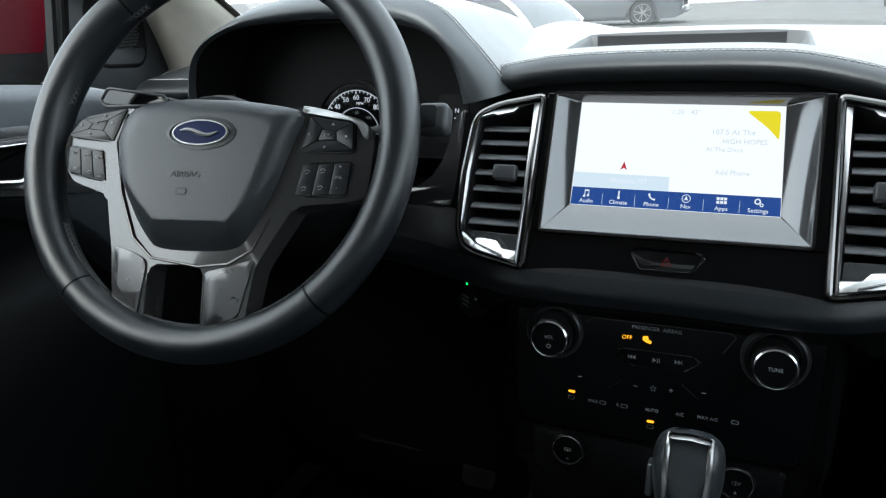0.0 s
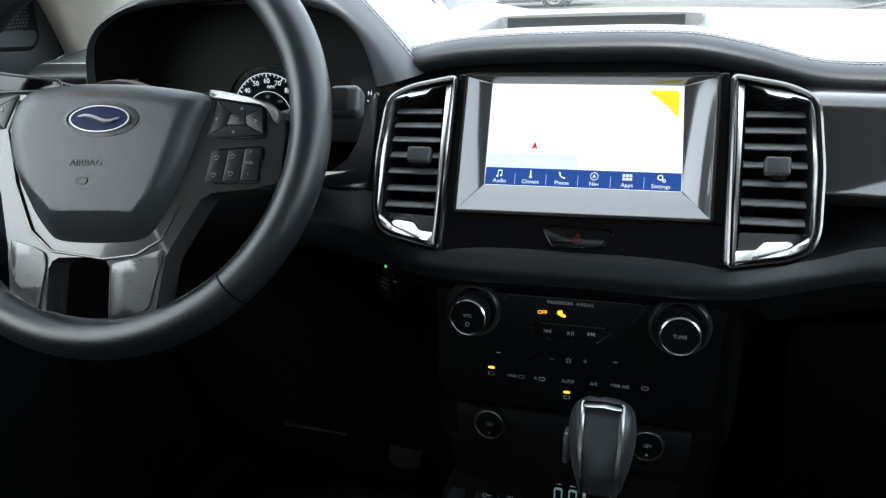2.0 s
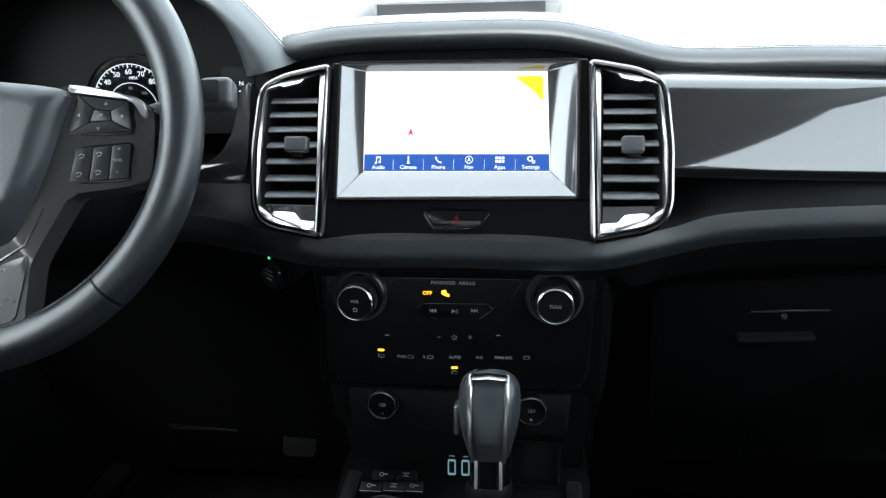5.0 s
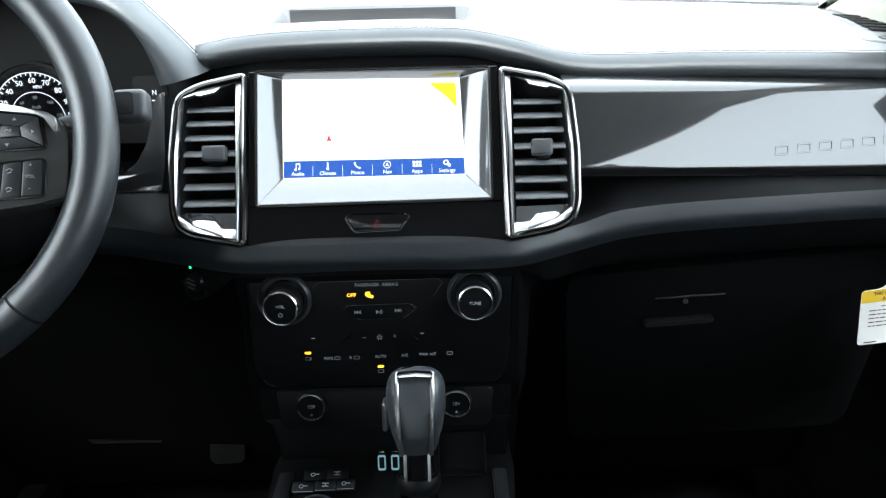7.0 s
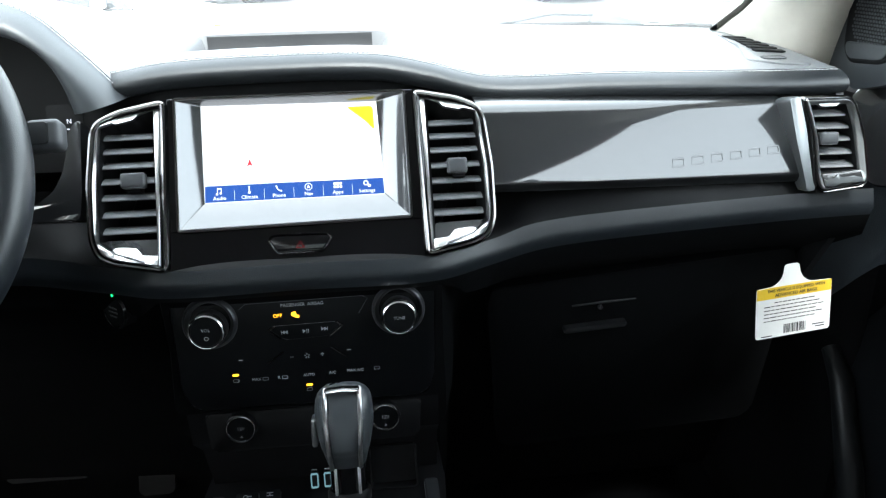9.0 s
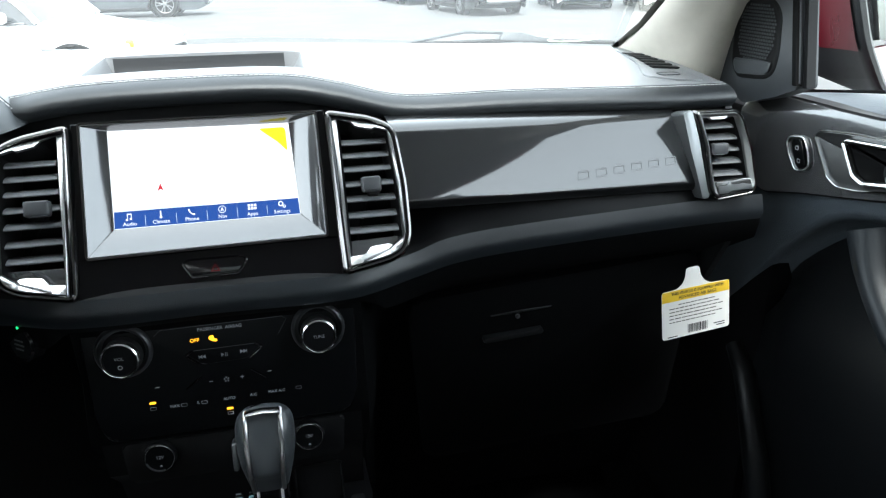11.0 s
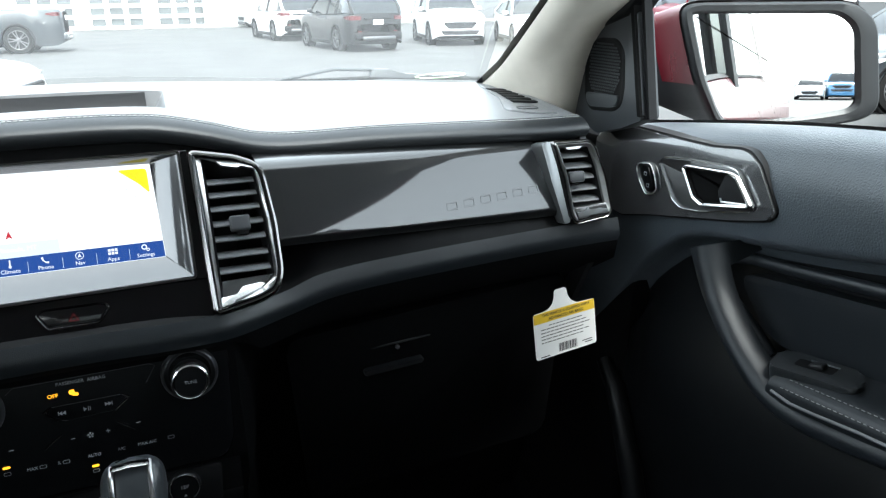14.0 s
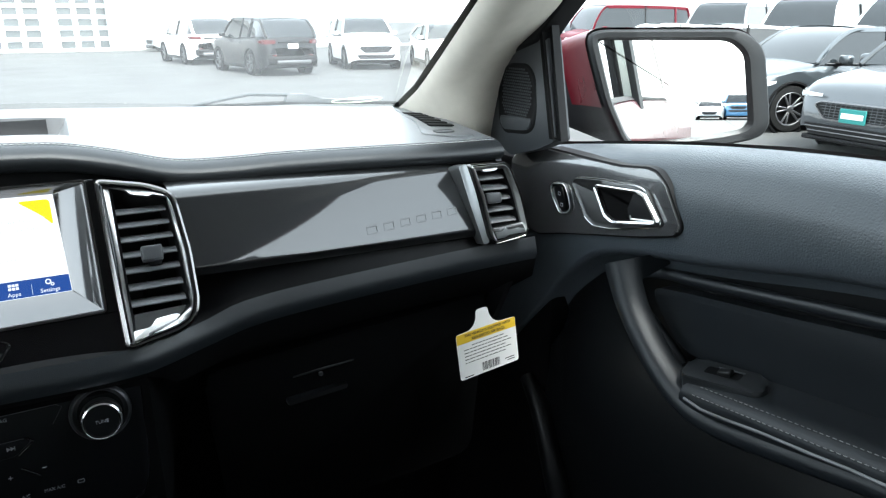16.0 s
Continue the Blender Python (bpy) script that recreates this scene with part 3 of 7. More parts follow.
ring([(circle(R + 0.0012, 60, cx, cy), 0.005), (circle(R + 0.0002, 60, cx, cy), 0.005)], GAUGE, bm=ticks)
tagged(part("dial_ticks", ticks, DIAL, dial), kind="stuff")
for i, s in enumerate(("0", "10", "20", "30", "40", "50", "60", "70", "80", "90", "100", "110", "120")):
    a = radians(225 - 270 * i / 12)
    lettering("numeral", s, 0.0085, shift(GAUGE, cx + math.cos(a) * 0.0388, cy + math.sin(a) * 0.0388, 0.005), DIAL, dial)
lettering("unit_print", "MPH", 0.0050, shift(GAUGE, cx + 0.005, cy + 0.0318, 0.005), DIAL, dial)
part("inner_ring", ring([(circle(0.031, 40, cx, cy - 0.004), 0.005), (circle(0.0302, 40, cx, cy - 0.004), 0.005)], GAUGE), DIAL, dial)
for i, s in enumerate(("40", "60", "80", "100", "120")):
    a = radians(170 - 160 * i / 4)
    lettering("numeral", s, 0.005, shift(GAUGE, cx + math.cos(a) * 0.0245, cy - 0.004 + math.sin(a) * 0.0245, 0.005), BACKLIT, dial)
lettering("unit_print", "km/h", 0.005, shift(GAUGE, cx, cy + 0.010, 0.005), BACKLIT, dial)
SIDE = local((-0.225, 0.055, 1.266), (1, 0, 0), (0, 0.2, 1))
side = part("side_readout", prism(rounded(0.034, 0.05, 0.004), -0.004, 0.0, SIDE), WELL, hood, "small gear readout")
lettering("gear_letter", "N", 0.0065, shift(SIDE, 0.004, 0.0085, 0.0006), DIAL, side)
bars = bmesh.new()
for i in range(6):
    box((0.004 + 0.002 * (i % 2), 0.001 - 0.004 * i, 0.0006), (0.006 - 0.002 * (i % 2), 0.0012, 0.0004), SIDE, bm=bars)
part("readout_bars", bars, DIAL, side)


# ---- air vents ----
def holed(outer, hole, z, m, bm=None):
    """A flat plate between an outline and a hole."""
    b = bmesh.new()
    edges = []
    for pts in (outer, hole):
        vs = [b.verts.new((x, y, z)) for x, y in pts]
        edges += [b.edges.new((vs[k - 1], vs[k])) for k in range(len(vs))]
    bmesh.ops.triangle_fill(b, use_beauty=True, edges=edges)
    b.transform(m)
    return merge(bm, b)


def span_of(loop, y):
    xs = []
    for k in range(len(loop)):
        (x0, y0), (x1, y1) = loop[k - 1], loop[k]
        if (y0 - y) * (y1 - y) <= 0 and y0 != y1:
            xs.append(x0 + (x1 - x0) * (y - y0) / (y1 - y0))
    return min(xs), max(xs)


def air_vent(m, outline, hole, slats, depth, tab, label, big=True, flip=False):
    def side(pts):
        return [(-x, y) for x, y in pts][::-1] if flip else list(pts)
    o, h = soften(side(outline), 0.009 if big else 0.006), soften(side(hole), 0.0014, 2)
    mid = [sum(q[0] for q in o) / len(o), sum(q[1] for q in o) / len(o)]
    v = thing("air_vent", m @ Vector((*mid, 0)), label, "air vent", "dashboard air vents")
    w = 0.0050 if big else 0.0026
    part("outer_bezel", ring([(inset(o, -0.0006), -0.022), (inset(o, -0.0006), 0.0005), (inset(o, 0.0003), 0.0026), (inset(o, w * 0.45), 0.0034), (inset(o, w * 0.8), 0.0028), (inset(o, w), 0.0010)], m), DARKCHROME, v, "smoked chrome outer bezel")
    e = inset(o, w)
    part("bezel_groove", ring([(e, 0.0014), (inset(o, w + 0.0012), 0.0006)], m), PIANO, v, "dark groove in the bezel")
    e = inset(o, w + 0.0010)
    face = ring([(e, 0.0), (e, 0.0030), (inset(e, 0.0005), 0.0042), (inset(e, 0.0012), 0.0048)], None)
    if big:
        for q in face.verts:
            q.co.z -= 0.45 * max(0.0, q.co.y - 0.0830)
    face.transform(m)
    top_ = holed(inset(e, 0.0012), h, 0.0048, Matrix())
    for q in top_.verts:
        if min((q.co.x - hx) ** 2 + (q.co.y - hy) ** 2 for hx, hy in h) < 1e-10:
            q.co.z = 0.0030 if q.co.y < 0.080 or not big else 0.0050
        if big:
            q.co.z -= 0.45 * max(0.0, q.co.y - 0.0830)
    top_.transform(m)
    merge(face, top_)
    wall = ring([(h, 0.0030), (inset(h, 0.0005), 0.0022), (inset(h, 0.0007), -0.002)], None)
    for q in wall.verts:
        if big and q.co.y > 0.080:
            q.co.z += 0.0020 - 0.45 * max(0.0, q.co.y - 0.0830)
    wall.transform(m)
    merge(face, wall)
    bmesh.ops.remove_doubles(face, verts=face.verts, dist=1e-5)
    part("inner_bezel", face, VENTCHROME if big else SIDECHROME, v, "bright chrome inner bezel", 30)
    well = inset(h, 0.0010)
    part("housing", ring([(well, -0.001), (inset(well, 0.0025), -0.014), (inset(well, 0.0030), -0.045)], m, cap=True), WELL, v, "dark duct")
    for yf in slats:
        a, c = span_of(inset(h, 0.0030), yf)
        # a level blade, its front edge rounded
        prof = [(yf - 0.0011, -0.0048), (yf - 0.0004, -0.0038), (yf + 0.0008, -0.0040), (yf + depth * 0.45, -0.0046 - depth * 0.28), (yf + depth * 0.8, -0.005 - depth * 0.85), (yf + depth, -0.006 - depth * 1.9), (yf + depth - 0.002, -0.006 - depth * 1.9), (yf + depth * 0.45 - 0.002, -0.006 - depth * 0.95)]
        rows = [[m @ Vector((x, y, z)) for y, z in prof] for x in (a, c)]
        bl = grid(rows, closed=True)
        bl.faces.new(bl.verts[:len(prof)])
        part("slat", bl, SLAT, v)
    tx, ty, tw, th = tab
    tx = -tx if flip else tx
    part("vane_tab", box((tx, ty, 0.0), (tw, th, 0.011), m, 0.0024, 3), TABGREY, v, "square adjuster tab")
    part("tab_edge", box((tx, ty - th * 0.47, 0.0040), (tw * 0.84, 0.0011, 0.0014), m, 0.0004, 1), SATIN, v)
    part("tab_stalk", box((tx + (-0.002 if flip else 0.002), ty - th * 0.42, -0.010), (tw * 0.6, th * 0.6, 0.014), m, 0.002, 2), DARK, v)
    if big:
        low = [(0.1345, -0.0275), (0.1868, -0.0262), (0.1868, -0.0320), (0.1725, -0.0410), (0.1320, -0.0555)]
        plate = prism(soften(side(low), 0.0015, 2), -0.012, -0.0035, None, 0.0008)
        for q in plate.verts:
            q.co.z -= 0.18 * max(0.0, q.co.y + 0.052)
        plate.transform(m)
        wedge = part("lower_plate", plate, INSERT, v, "gloss grey plate at the bottom")
        blk = [(0.1318, -0.0440), (0.1475, -0.0428), (0.1540, -0.0352), (0.1715, -0.0335), (0.1765, -0.0362), (0.1822, -0.0340), (0.1735, -0.0418), (0.1525, -0.0497), (0.1318, -0.0560)]
        block = prism(soften(side(blk), 0.0012, 2), -0.010, 0.0046, None, 0.0022, 3)
        for q in block.verts:
            q.co.z -= 0.45 * max(0.0, q.co.y + 0.0560)
        block.transform(m)
        part("lower_block", block, KNOBCHROME, wedge, "bright chrome block")
        step = prism(soften(side([(0.1440, -0.0500), (0.1452, -0.0478), (0.1710, -0.0392), (0.1715, -0.0408)]), 0.0006, 2), 0.003, 0.0056, None, 0.0009)
        for q in step.verts:
            q.co.z -= 0.45 * max(0.0, q.co.y + 0.0560)
        step.transform(m)
        part("block_step", step, INSERT, wedge)
    else:
        low = [(-0.0105, -0.0335), (0.0335, -0.0315), (0.0385, -0.0455), (-0.0060, -0.0505)]
        wedge = part("lower_plate", prism(soften(low, 0.002, 2), -0.008, 0.0052, m, 0.0012), SPOKE, v, "gloss grey plate at the bottom")
        part("lower_block", prism(soften([(-0.0060, -0.0475), (-0.0080, -0.0390), (0.0035, -0.0385), (0.0055, -0.0345), (0.0085, -0.0345), (0.0095, -0.0385), (0.0260, -0.0362), (0.0290, -0.0385), (0.0345, -0.0380), (0.0362, -0.0440), (0.0100, -0.0430), (0.0060, -0.0470)], 0.0012, 2), 0.003, 0.0072, m, 0.001), SATIN, wedge, "bright chrome block")
    return v


VO = [(0.1195, 0.1072), (0.1650, 0.0982), (0.1850, 0.0890), (0.1912, 0.0780), (0.1962, 0.0260), (0.1958, -0.0260), (0.1895, -0.0440), (0.1750, -0.0522), (0.1235, -0.0622)]
VH = [(0.1315, 0.0985), (0.1460, 0.0932), (0.1500, 0.0880), (0.1655, 0.0840), (0.1690, 0.0858), (0.1822, 0.0815), (0.1868, 0.0260), (0.1872, -0.0290), (0.1725, -0.0405), (0.1315, -0.0560)]
FRONTS = (0.0708, 0.0573, 0.0432, 0.0278, 0.0122, -0.0045, -0.0202)
air_vent(UP, VO, VH, FRONTS, 0.0088, (0.1600, 0.0278, 0.0198, 0.0155), "tall air vent with chrome bezel and black slats beside the screen")
air_vent(UP, VO, VH, FRONTS, 0.0088, (0.1520, 0.0292, 0.0225, 0.0150), "tall air vent with chrome bezel and black slats near the wheel", flip=True)
SV = local((0.575, 0.030, 1.22), (1, -0.06, 0), (0, 0.22, 1))
air_vent(SV, [(-0.0370, 0.0500), (0.0155, 0.0500), (0.0245, 0.0420), (0.0375, 0.0040), (0.0450, -0.0400), (0.0400, -0.0495), (-0.0080, -0.0555), (-0.0160, -0.0450), (-0.0230, 0.0050)],
         [(-0.0270, 0.0420), (-0.0180, 0.0420), (-0.0150, 0.0392), (0.0020, 0.0395), (0.0045, 0.0425), (0.0150, 0.0418), (0.0245, 0.0150), (0.0335, -0.0310), (-0.0108, -0.0340), (-0.0160, 0.0040)],
         (0.0290, 0.0155, 0.0020, -0.0125, -0.0270), 0.0070, (-0.0040, 0.0050, 0.0200, 0.0135), "narrow air vent with silver bezel at the dash end", big=False)
cheek = [(-0.0500, 0.0475), (-0.0395, 0.0515), (-0.0300, 0.0160), (-0.0190, -0.0420), (-0.0150, -0.0505), (-0.0250, -0.0530), (-0.0268, -0.0440), (-0.0395, 0.0020)]
part("vent_cheek", prism(soften(cheek, 0.003), -0.03, 0.0035, SV, 0.005, 4), SATIN, dash, "satin grey cheek beside the end vent")

# ---- touchscreen ----
screen = thing("touchscreen", (0, 0.0, 1.2), "bright wide touchscreen with blue icon bar in glossy dark bezel", "touchscreen")
part("surround", prism(soften([(-0.1195, 0.108), (0.1195, 0.108), (0.1235, -0.064), (-0.1235, -0.064)], 0.004), -0.03, -0.018, UP), PIANO, screen, "gloss black surround")
for pts in ([(-0.1195, 0.108), (0.1195, 0.108), (0.1115, 0.1035), (-0.1130, 0.1055)], [(-0.1195, 0.108), (-0.1130, 0.1055), (-0.1130, -0.0225), (-0.1222, -0.0225)],
            [(0.1195, 0.108), (0.1222, -0.0225), (0.1115, -0.0215), (0.1110, 0.1035)], [(-0.1222, -0.0225), (0.1222, -0.0225), (0.1235, -0.064), (-0.1235, -0.064)]):
    part("surround_face", prism(pts, -0.02, -0.003, UP, 0.0005, 1), PIANO, screen)
B0 = soften([(-0.1115, 0.1070), (0.1118, 0.1060), (0.1118, -0.0205), (-0.1130, -0.0225)], 0.003)
B1 = soften([(-0.0895, 0.1025), (0.0838, 0.1000), (0.0872, 0.0053), (-0.0900, 0.0053)], 0.001)
part("bezel", ring([(inset(B0, -0.001), -0.004), (B0, 0.0006), (inset(B0, 0.0016), 0.0008), (inset(B0, 0.0022), 0.0), (B1, -0.0115), (inset(B1, 0.0005), -0.0135)], UP), BEZEL, screen, "chamfered gloss grey bezel")
part("bezel_rim", ring([(inset(B0, -0.0018), 0.0), (inset(B0, -0.0012), 0.0012), (inset(B0, 0.0002), 0.0012), (inset(B0, 0.0006), 0.0)], UP), DARKCHROME, screen)
display = part("display", prism([(-0.0897, 0.0055), (0.0869, 0.0055), (0.0835, 0.0998), (-0.0893, 0.1022)], -0.016, -0.0125, UP), LCD, screen, "lit white map display")
zf = -0.0120
part("icon_bar", prism([(-0.0894, 0.0058), (0.0866, 0.0058), (0.0860, 0.0218), (-0.0890, 0.0222)], -0.0124, -0.0121, UP), LCDBLUE, display, "blue icon bar")
part("sun_patch", prism(soften([(0.0530, 0.0955), (0.0800, 0.0955), (0.0805, 0.0705), (0.0770, 0.0740), (0.0720, 0.0800)], 0.004), -0.0124, -0.0121, UP), LCDYELLOW, display, "yellow corner patch")
part("street_strip", prism([(-0.0890, 0.0224), (-0.0040, 0.0220), (-0.0044, 0.0350), (-0.0890, 0.0362)], -0.0124, -0.0122, UP), LCDPALE, display)
arrow = bmesh.new()
prism([(0, 0.005), (0.003, -0.003), (0, -0.001), (-0.003, -0.003)], zf, zf + 0.0002, shift(UP, -0.0445, 0.0425), bm=arrow)
part("map_arrow", arrow, LCDRED, display, "small red map arrow")
for i, s in enumerate(("Audio", "Climate", "Phone", "Nav", "Apps", "Settings")):
    x = -0.0752 + 0.0289 * i
    lettering("icon_label", s, 0.0052, shift(UP, x, 0.0095, zf), LCDICON, display)
    ic = bmesh.new()
    m = shift(UP, x, 0.0166, zf)
    if i == 0:
        for dx in (-0.0018, 0.0018):
            prism(circle(0.0011, 12, dx - 0.0006, -0.0024 + dx * 0.2), 0, 0.0002, m, bm=ic)
            box((dx, 0.0002, 0.0001), (0.0006, 0.005, 0.0002), m, bm=ic)
        box((0, 0.0026, 0.0001), (0.0042, 0.0012, 0.0002), m, bm=ic)
    elif i == 1:
        prism(circle(0.0013, 12, 0, -0.0026), 0, 0.0002, m, bm=ic)
        box((0, 0.0006, 0.0001), (0.0012, 0.006, 0.0002), m, bm=ic)
    elif i == 2:
        tube([m @ Vector(p) for p in ((-0.0026, 0.0026, 0), (-0.0016, -0.0004, 0), (0.0004, -0.0022, 0), (0.0028, -0.0026, 0))], [0.0010, 0.0006, 0.0006, 0.0010], 6, bm=ic)
    elif i == 3:
        ring([(circle(0.0037, 24), 0.0), (circle(0.0031, 24), 0.0)], m, bm=ic)
        prism([(0, 0.0024), (0.0017, -0.0018), (0, -0.0008), (-0.0017, -0.0018)], 0, 0.0002, m, bm=ic)
    elif i == 4:
        for a in range(3):
            for b in range(2):
                box(((a - 1) * 0.003, (b - 0.5) * 0.0032, 0.0001), (0.0024, 0.0024, 0.0002), m, bm=ic)
    else:
        ring([(circle(0.0026, 20, -0.0008, 0.0008), 0.0), (circle(0.0015, 20, -0.0008, 0.0008), 0.0)], m, bm=ic)
        ring([(circle(0.0016, 16, 0.0024, -0.0020), 0.0), (circle(0.0008, 16, 0.0024, -0.0020), 0.0)], m, bm=ic)
    part("icon", ic, LCDICON, display)
    if i:
        part("bar_divider", box((x - 0.0145, 0.0120, -0.0120), (0.0003, 0.010, 0.0002), UP), LCDPALE, display)
for s, x, y, sz in (("1:20   42°", 0.0044, 0.0936, 0.0062), ("107.5 At The", 0.0444, 0.0762, 0.0066), ("HIGH HOPES", 0.0540, 0.0680, 0.0062), ("At The Disco", 0.0385, 0.0608, 0.0055), ("Add Phone", 0.0465, 0.0407, 0.0062)):
    lettering("display_print", s, sz, shift(UP, x, y, zf), LCDGREY, display)
lettering("display_print", "Missoula, MT", 0.0062, shift(UP, -0.0393, 0.0295, zf), LCDICON, display)
hz = soften([(-0.0298, -0.0350), (-0.0240, -0.0308), (0.0275, -0.0315), (0.0328, -0.0358), (0.0230, -0.0493), (-0.0208, -0.0495)], 0.003)
hazard = part("hazard_button", prism(inset(hz, 0.0018), -0.006, -0.0012, UP, 0.0012), PIANO, screen, "hazard button with a dim red triangle")
part("button_rim", ring([(inset(hz, -0.0008), -0.0035), (inset(hz, -0.0004), -0.0014), (inset(hz, 0.0004), -0.0006), (inset(hz, 0.0012), -0.0014), (inset(hz, 0.0016), -0.0045)], UP), DARKCHROME, hazard)
part("hazard_mark", ring([([(0, 0.0045), (-0.0048, -0.0038), (0.0048, -0.0038)], 0.0), ([(0, 0.0020), (-0.0026, -0.0026), (0.0026, -0.0026)], 0.0)], shift(UP, 0.0015, -0.0410, -0.0010)), REDDIM, hazard)

# ---- radio and climate panel ----
panel = thing("control_panel", (0, -0.03, 1.05), "black radio and climate panel with two chrome-edged knobs", "control panel")
PO = soften([(-0.131, 0.012), (-0.126, 0.0185), (0.126, 0.0185), (0.131, 0.012), (0.127, -0.083), (0.118, -0.105), (-0.118, -0.105), (-0.129, -0.083)], 0.008)
part("face_plate", prism(PO, -0.012, 0.0, LOW, 0.0025), PANEL, panel)
part("plate_edge", ring([(inset(PO, -0.0012), -0.004), (inset(PO, -0.0006), 0.0), (inset(PO, 0.0004), 0.0), (inset(PO, 0.001), -0.002)], LOW), PIANO, panel)


def knob(x, y, r, print_, m):
    k = shift(m, x, y)
    k0 = shift(m, x, y + 0.0035)
    base = part("knob_base", lathe([(r * 1.62, -0.001), (r * 1.60, 0.0015), (r * 1.50, 0.0040), (r * 1.42, 0.0052), (r * 1.34, 0.0045), (r * 1.24, 0.0010), (r * 1.12, -0.001)], 48, k0), COLLAR, panel, "raised black ring round the knob")
    body = part("knob", lathe([(r * 1.08, 0.002), (r * 1.06, 0.014), (r * 0.98, 0.0195), (r * 0.93, 0.0205)], 48, k), PLASTIC, panel, "round knob with a chrome ring")
    part("chrome_ring", lathe([(r * 1.075, 0.0135), (r * 1.085, 0.016), (r * 1.03, 0.0205), (r * 0.95, 0.0215), (r * 0.91, 0.0205), (r * 0.90, 0.019)], 48, k), KNOBCHROME, body)
    part("knob_face", lathe([(r * 0.905, 0.0195), (r * 0.86, 0.0205), (0.0, 0.0207)], 48, k), PANEL, body)
    lettering("print", print_, 0.0044, shift(k, 0, 0.002 if print_ == "VOL" else 0, 0.0212), PRINT, body)
    if print_ == "VOL":
        part("power_mark", ring([(circle(0.0021, 16, 0, -0.0062), 0.0212), (circle(0.0016, 16, 0, -0.0062), 0.0212)], k), BACKLIT, body)


knob(-0.0940, -0.0160, 0.0168, "VOL", LOW)
knob(0.0932, -0.0150, 0.0168, "TUNE", LOW)
f = 0.0004
lettering("print", "PASSENGER  AIRBAG", 0.0046, shift(LOW, -0.0027, 0.0002, f), PRINT, panel)
for pts in ([(-0.0650, -0.0012), (-0.0586, 0.0040), (0.0578, 0.0050), (0.0625, 0.0018), (0.0530, -0.0130)], ):
    part("print_line", tube([LOW @ Vector((px, py, 0.0002)) for px, py in pts], 0.00022, 4), GROOVE, panel, "fine outline round the airbag lights")
lettering("print", "OFF", 0.0052, shift(LOW, -0.0278, -0.0102, f), AMBER, panel)
seatm = prism(soften([(-0.0035, 0.0028), (0.001, 0.0035), (0.0015, 0.0), (0.0042, -0.0005), (0.0042, -0.0035), (0.0, -0.0028), (-0.0038, -0.0005)], 0.001), f, f + 0.0003, shift(LOW, -0.0105, -0.0100))
part("airbag_light", seatm, AMBER, panel, "amber airbag light")
MB = soften([(-0.0368, -0.0235), (-0.0322, -0.0205), (0.0306, -0.0198), (0.0348, -0.0228), (0.0204, -0.0340), (-0.0217, -0.0355)], 0.003)
part("media_keys", prism(MB, 0.0, 0.0014, LOW, 0.001), PANEL, panel)
part("key_outline", tube([LOW @ Vector((px, py, 0.0009)) for px, py in MB], 0.00025, 4, closed=True), GROOVE, panel)
for pts in ([(-0.0385, -0.0242), (-0.0322, -0.0200), (-0.0302, -0.0202), (-0.0365, -0.0250)], [(-0.0360, -0.0262), (-0.0262, -0.0338), (-0.0268, -0.0344), (-0.0368, -0.0266)],
            [(0.0365, -0.0235), (0.0306, -0.0193), (0.0288, -0.0195), (0.0345, -0.0243)], [(0.0342, -0.0250), (0.0225, -0.0338), (0.0232, -0.0344), (0.0352, -0.0254)],
            [(-0.0416, -0.0588), (-0.0260, -0.0478), (-0.0254, -0.0484), (-0.0410, -0.0594)], [(0.0224, -0.0466), (0.0362, -0.0572), (0.0368, -0.0566), (0.0230, -0.0460)]):
    part("accent_strip", prism(pts, 0.0, 0.002, LOW), DARKCHROME, panel, "bright accent strip")


def mark(shapes, x, y, mat, name="key_mark"):
    b = bmesh.new()
    for pts in shapes:
        prism(pts, 0.0016, 0.0018, shift(LOW, x, y), bm=b)
    part(name, b, mat, panel)


L3 = [(-0.0022, 0.0), (0.0008, 0.002), (0.0008, -0.002)]
R3 = [(-x, y) for x, y in L3]
mark(([(x - 0.0015, y) for x, y in L3], [(x + 0.0015, y) for x, y in L3], [(-0.0042, 0.002), (-0.0037, 0.002), (-0.0037, -0.002), (-0.0042, -0.002)]), -0.0214, -0.0273, PRINT)
mark(([(x - 0.002, y) for x, y in R3], [(0.001, 0.002), (0.0016, 0.002), (0.0016, -0.002), (0.001, -0.002)], [(0.0026, 0.002), (0.0032, 0.002), (0.0032, -0.002), (0.0026, -0.002)]), -0.0013, -0.0275, PRINT)
mark(([(x - 0.0015, y) for x, y in R3], [(x + 0.0015, y) for x, y in R3], [(0.0042, 0.002), (0.0037, 0.002), (0.0037, -0.002), (0.0042, -0.002)]), 0.0167, -0.0264, PRINT)
mark(([(-0.0018, 0.0003), (0.0018, 0.0003), (0.0018, -0.0003), (-0.0018, -0.0003)],), -0.0172, -0.0540, PRINT)
mark([[(math.cos(a) * 0.0006, math.sin(a) * 0.0006), (math.cos(a + 0.3) * 0.0028, math.sin(a + 0.3) * 0.0028), (math.cos(a - 0.3) * 0.0028, math.sin(a - 0.3) * 0.0028)] for a in (0.4, 1.66, 2.91, 4.17, 5.43)], -0.0019, -0.0538, PRINT)
mark(([(-0.0018, 0.0003), (0.0018, 0.0003), (0.0018, -0.0003), (-0.0018, -0.0003)], [(-0.0003, 0.0018), (0.0003, 0.0018), (0.0003, -0.0018), (-0.0003, -0.0018)]), 0.0134, -0.0530, PRINT)
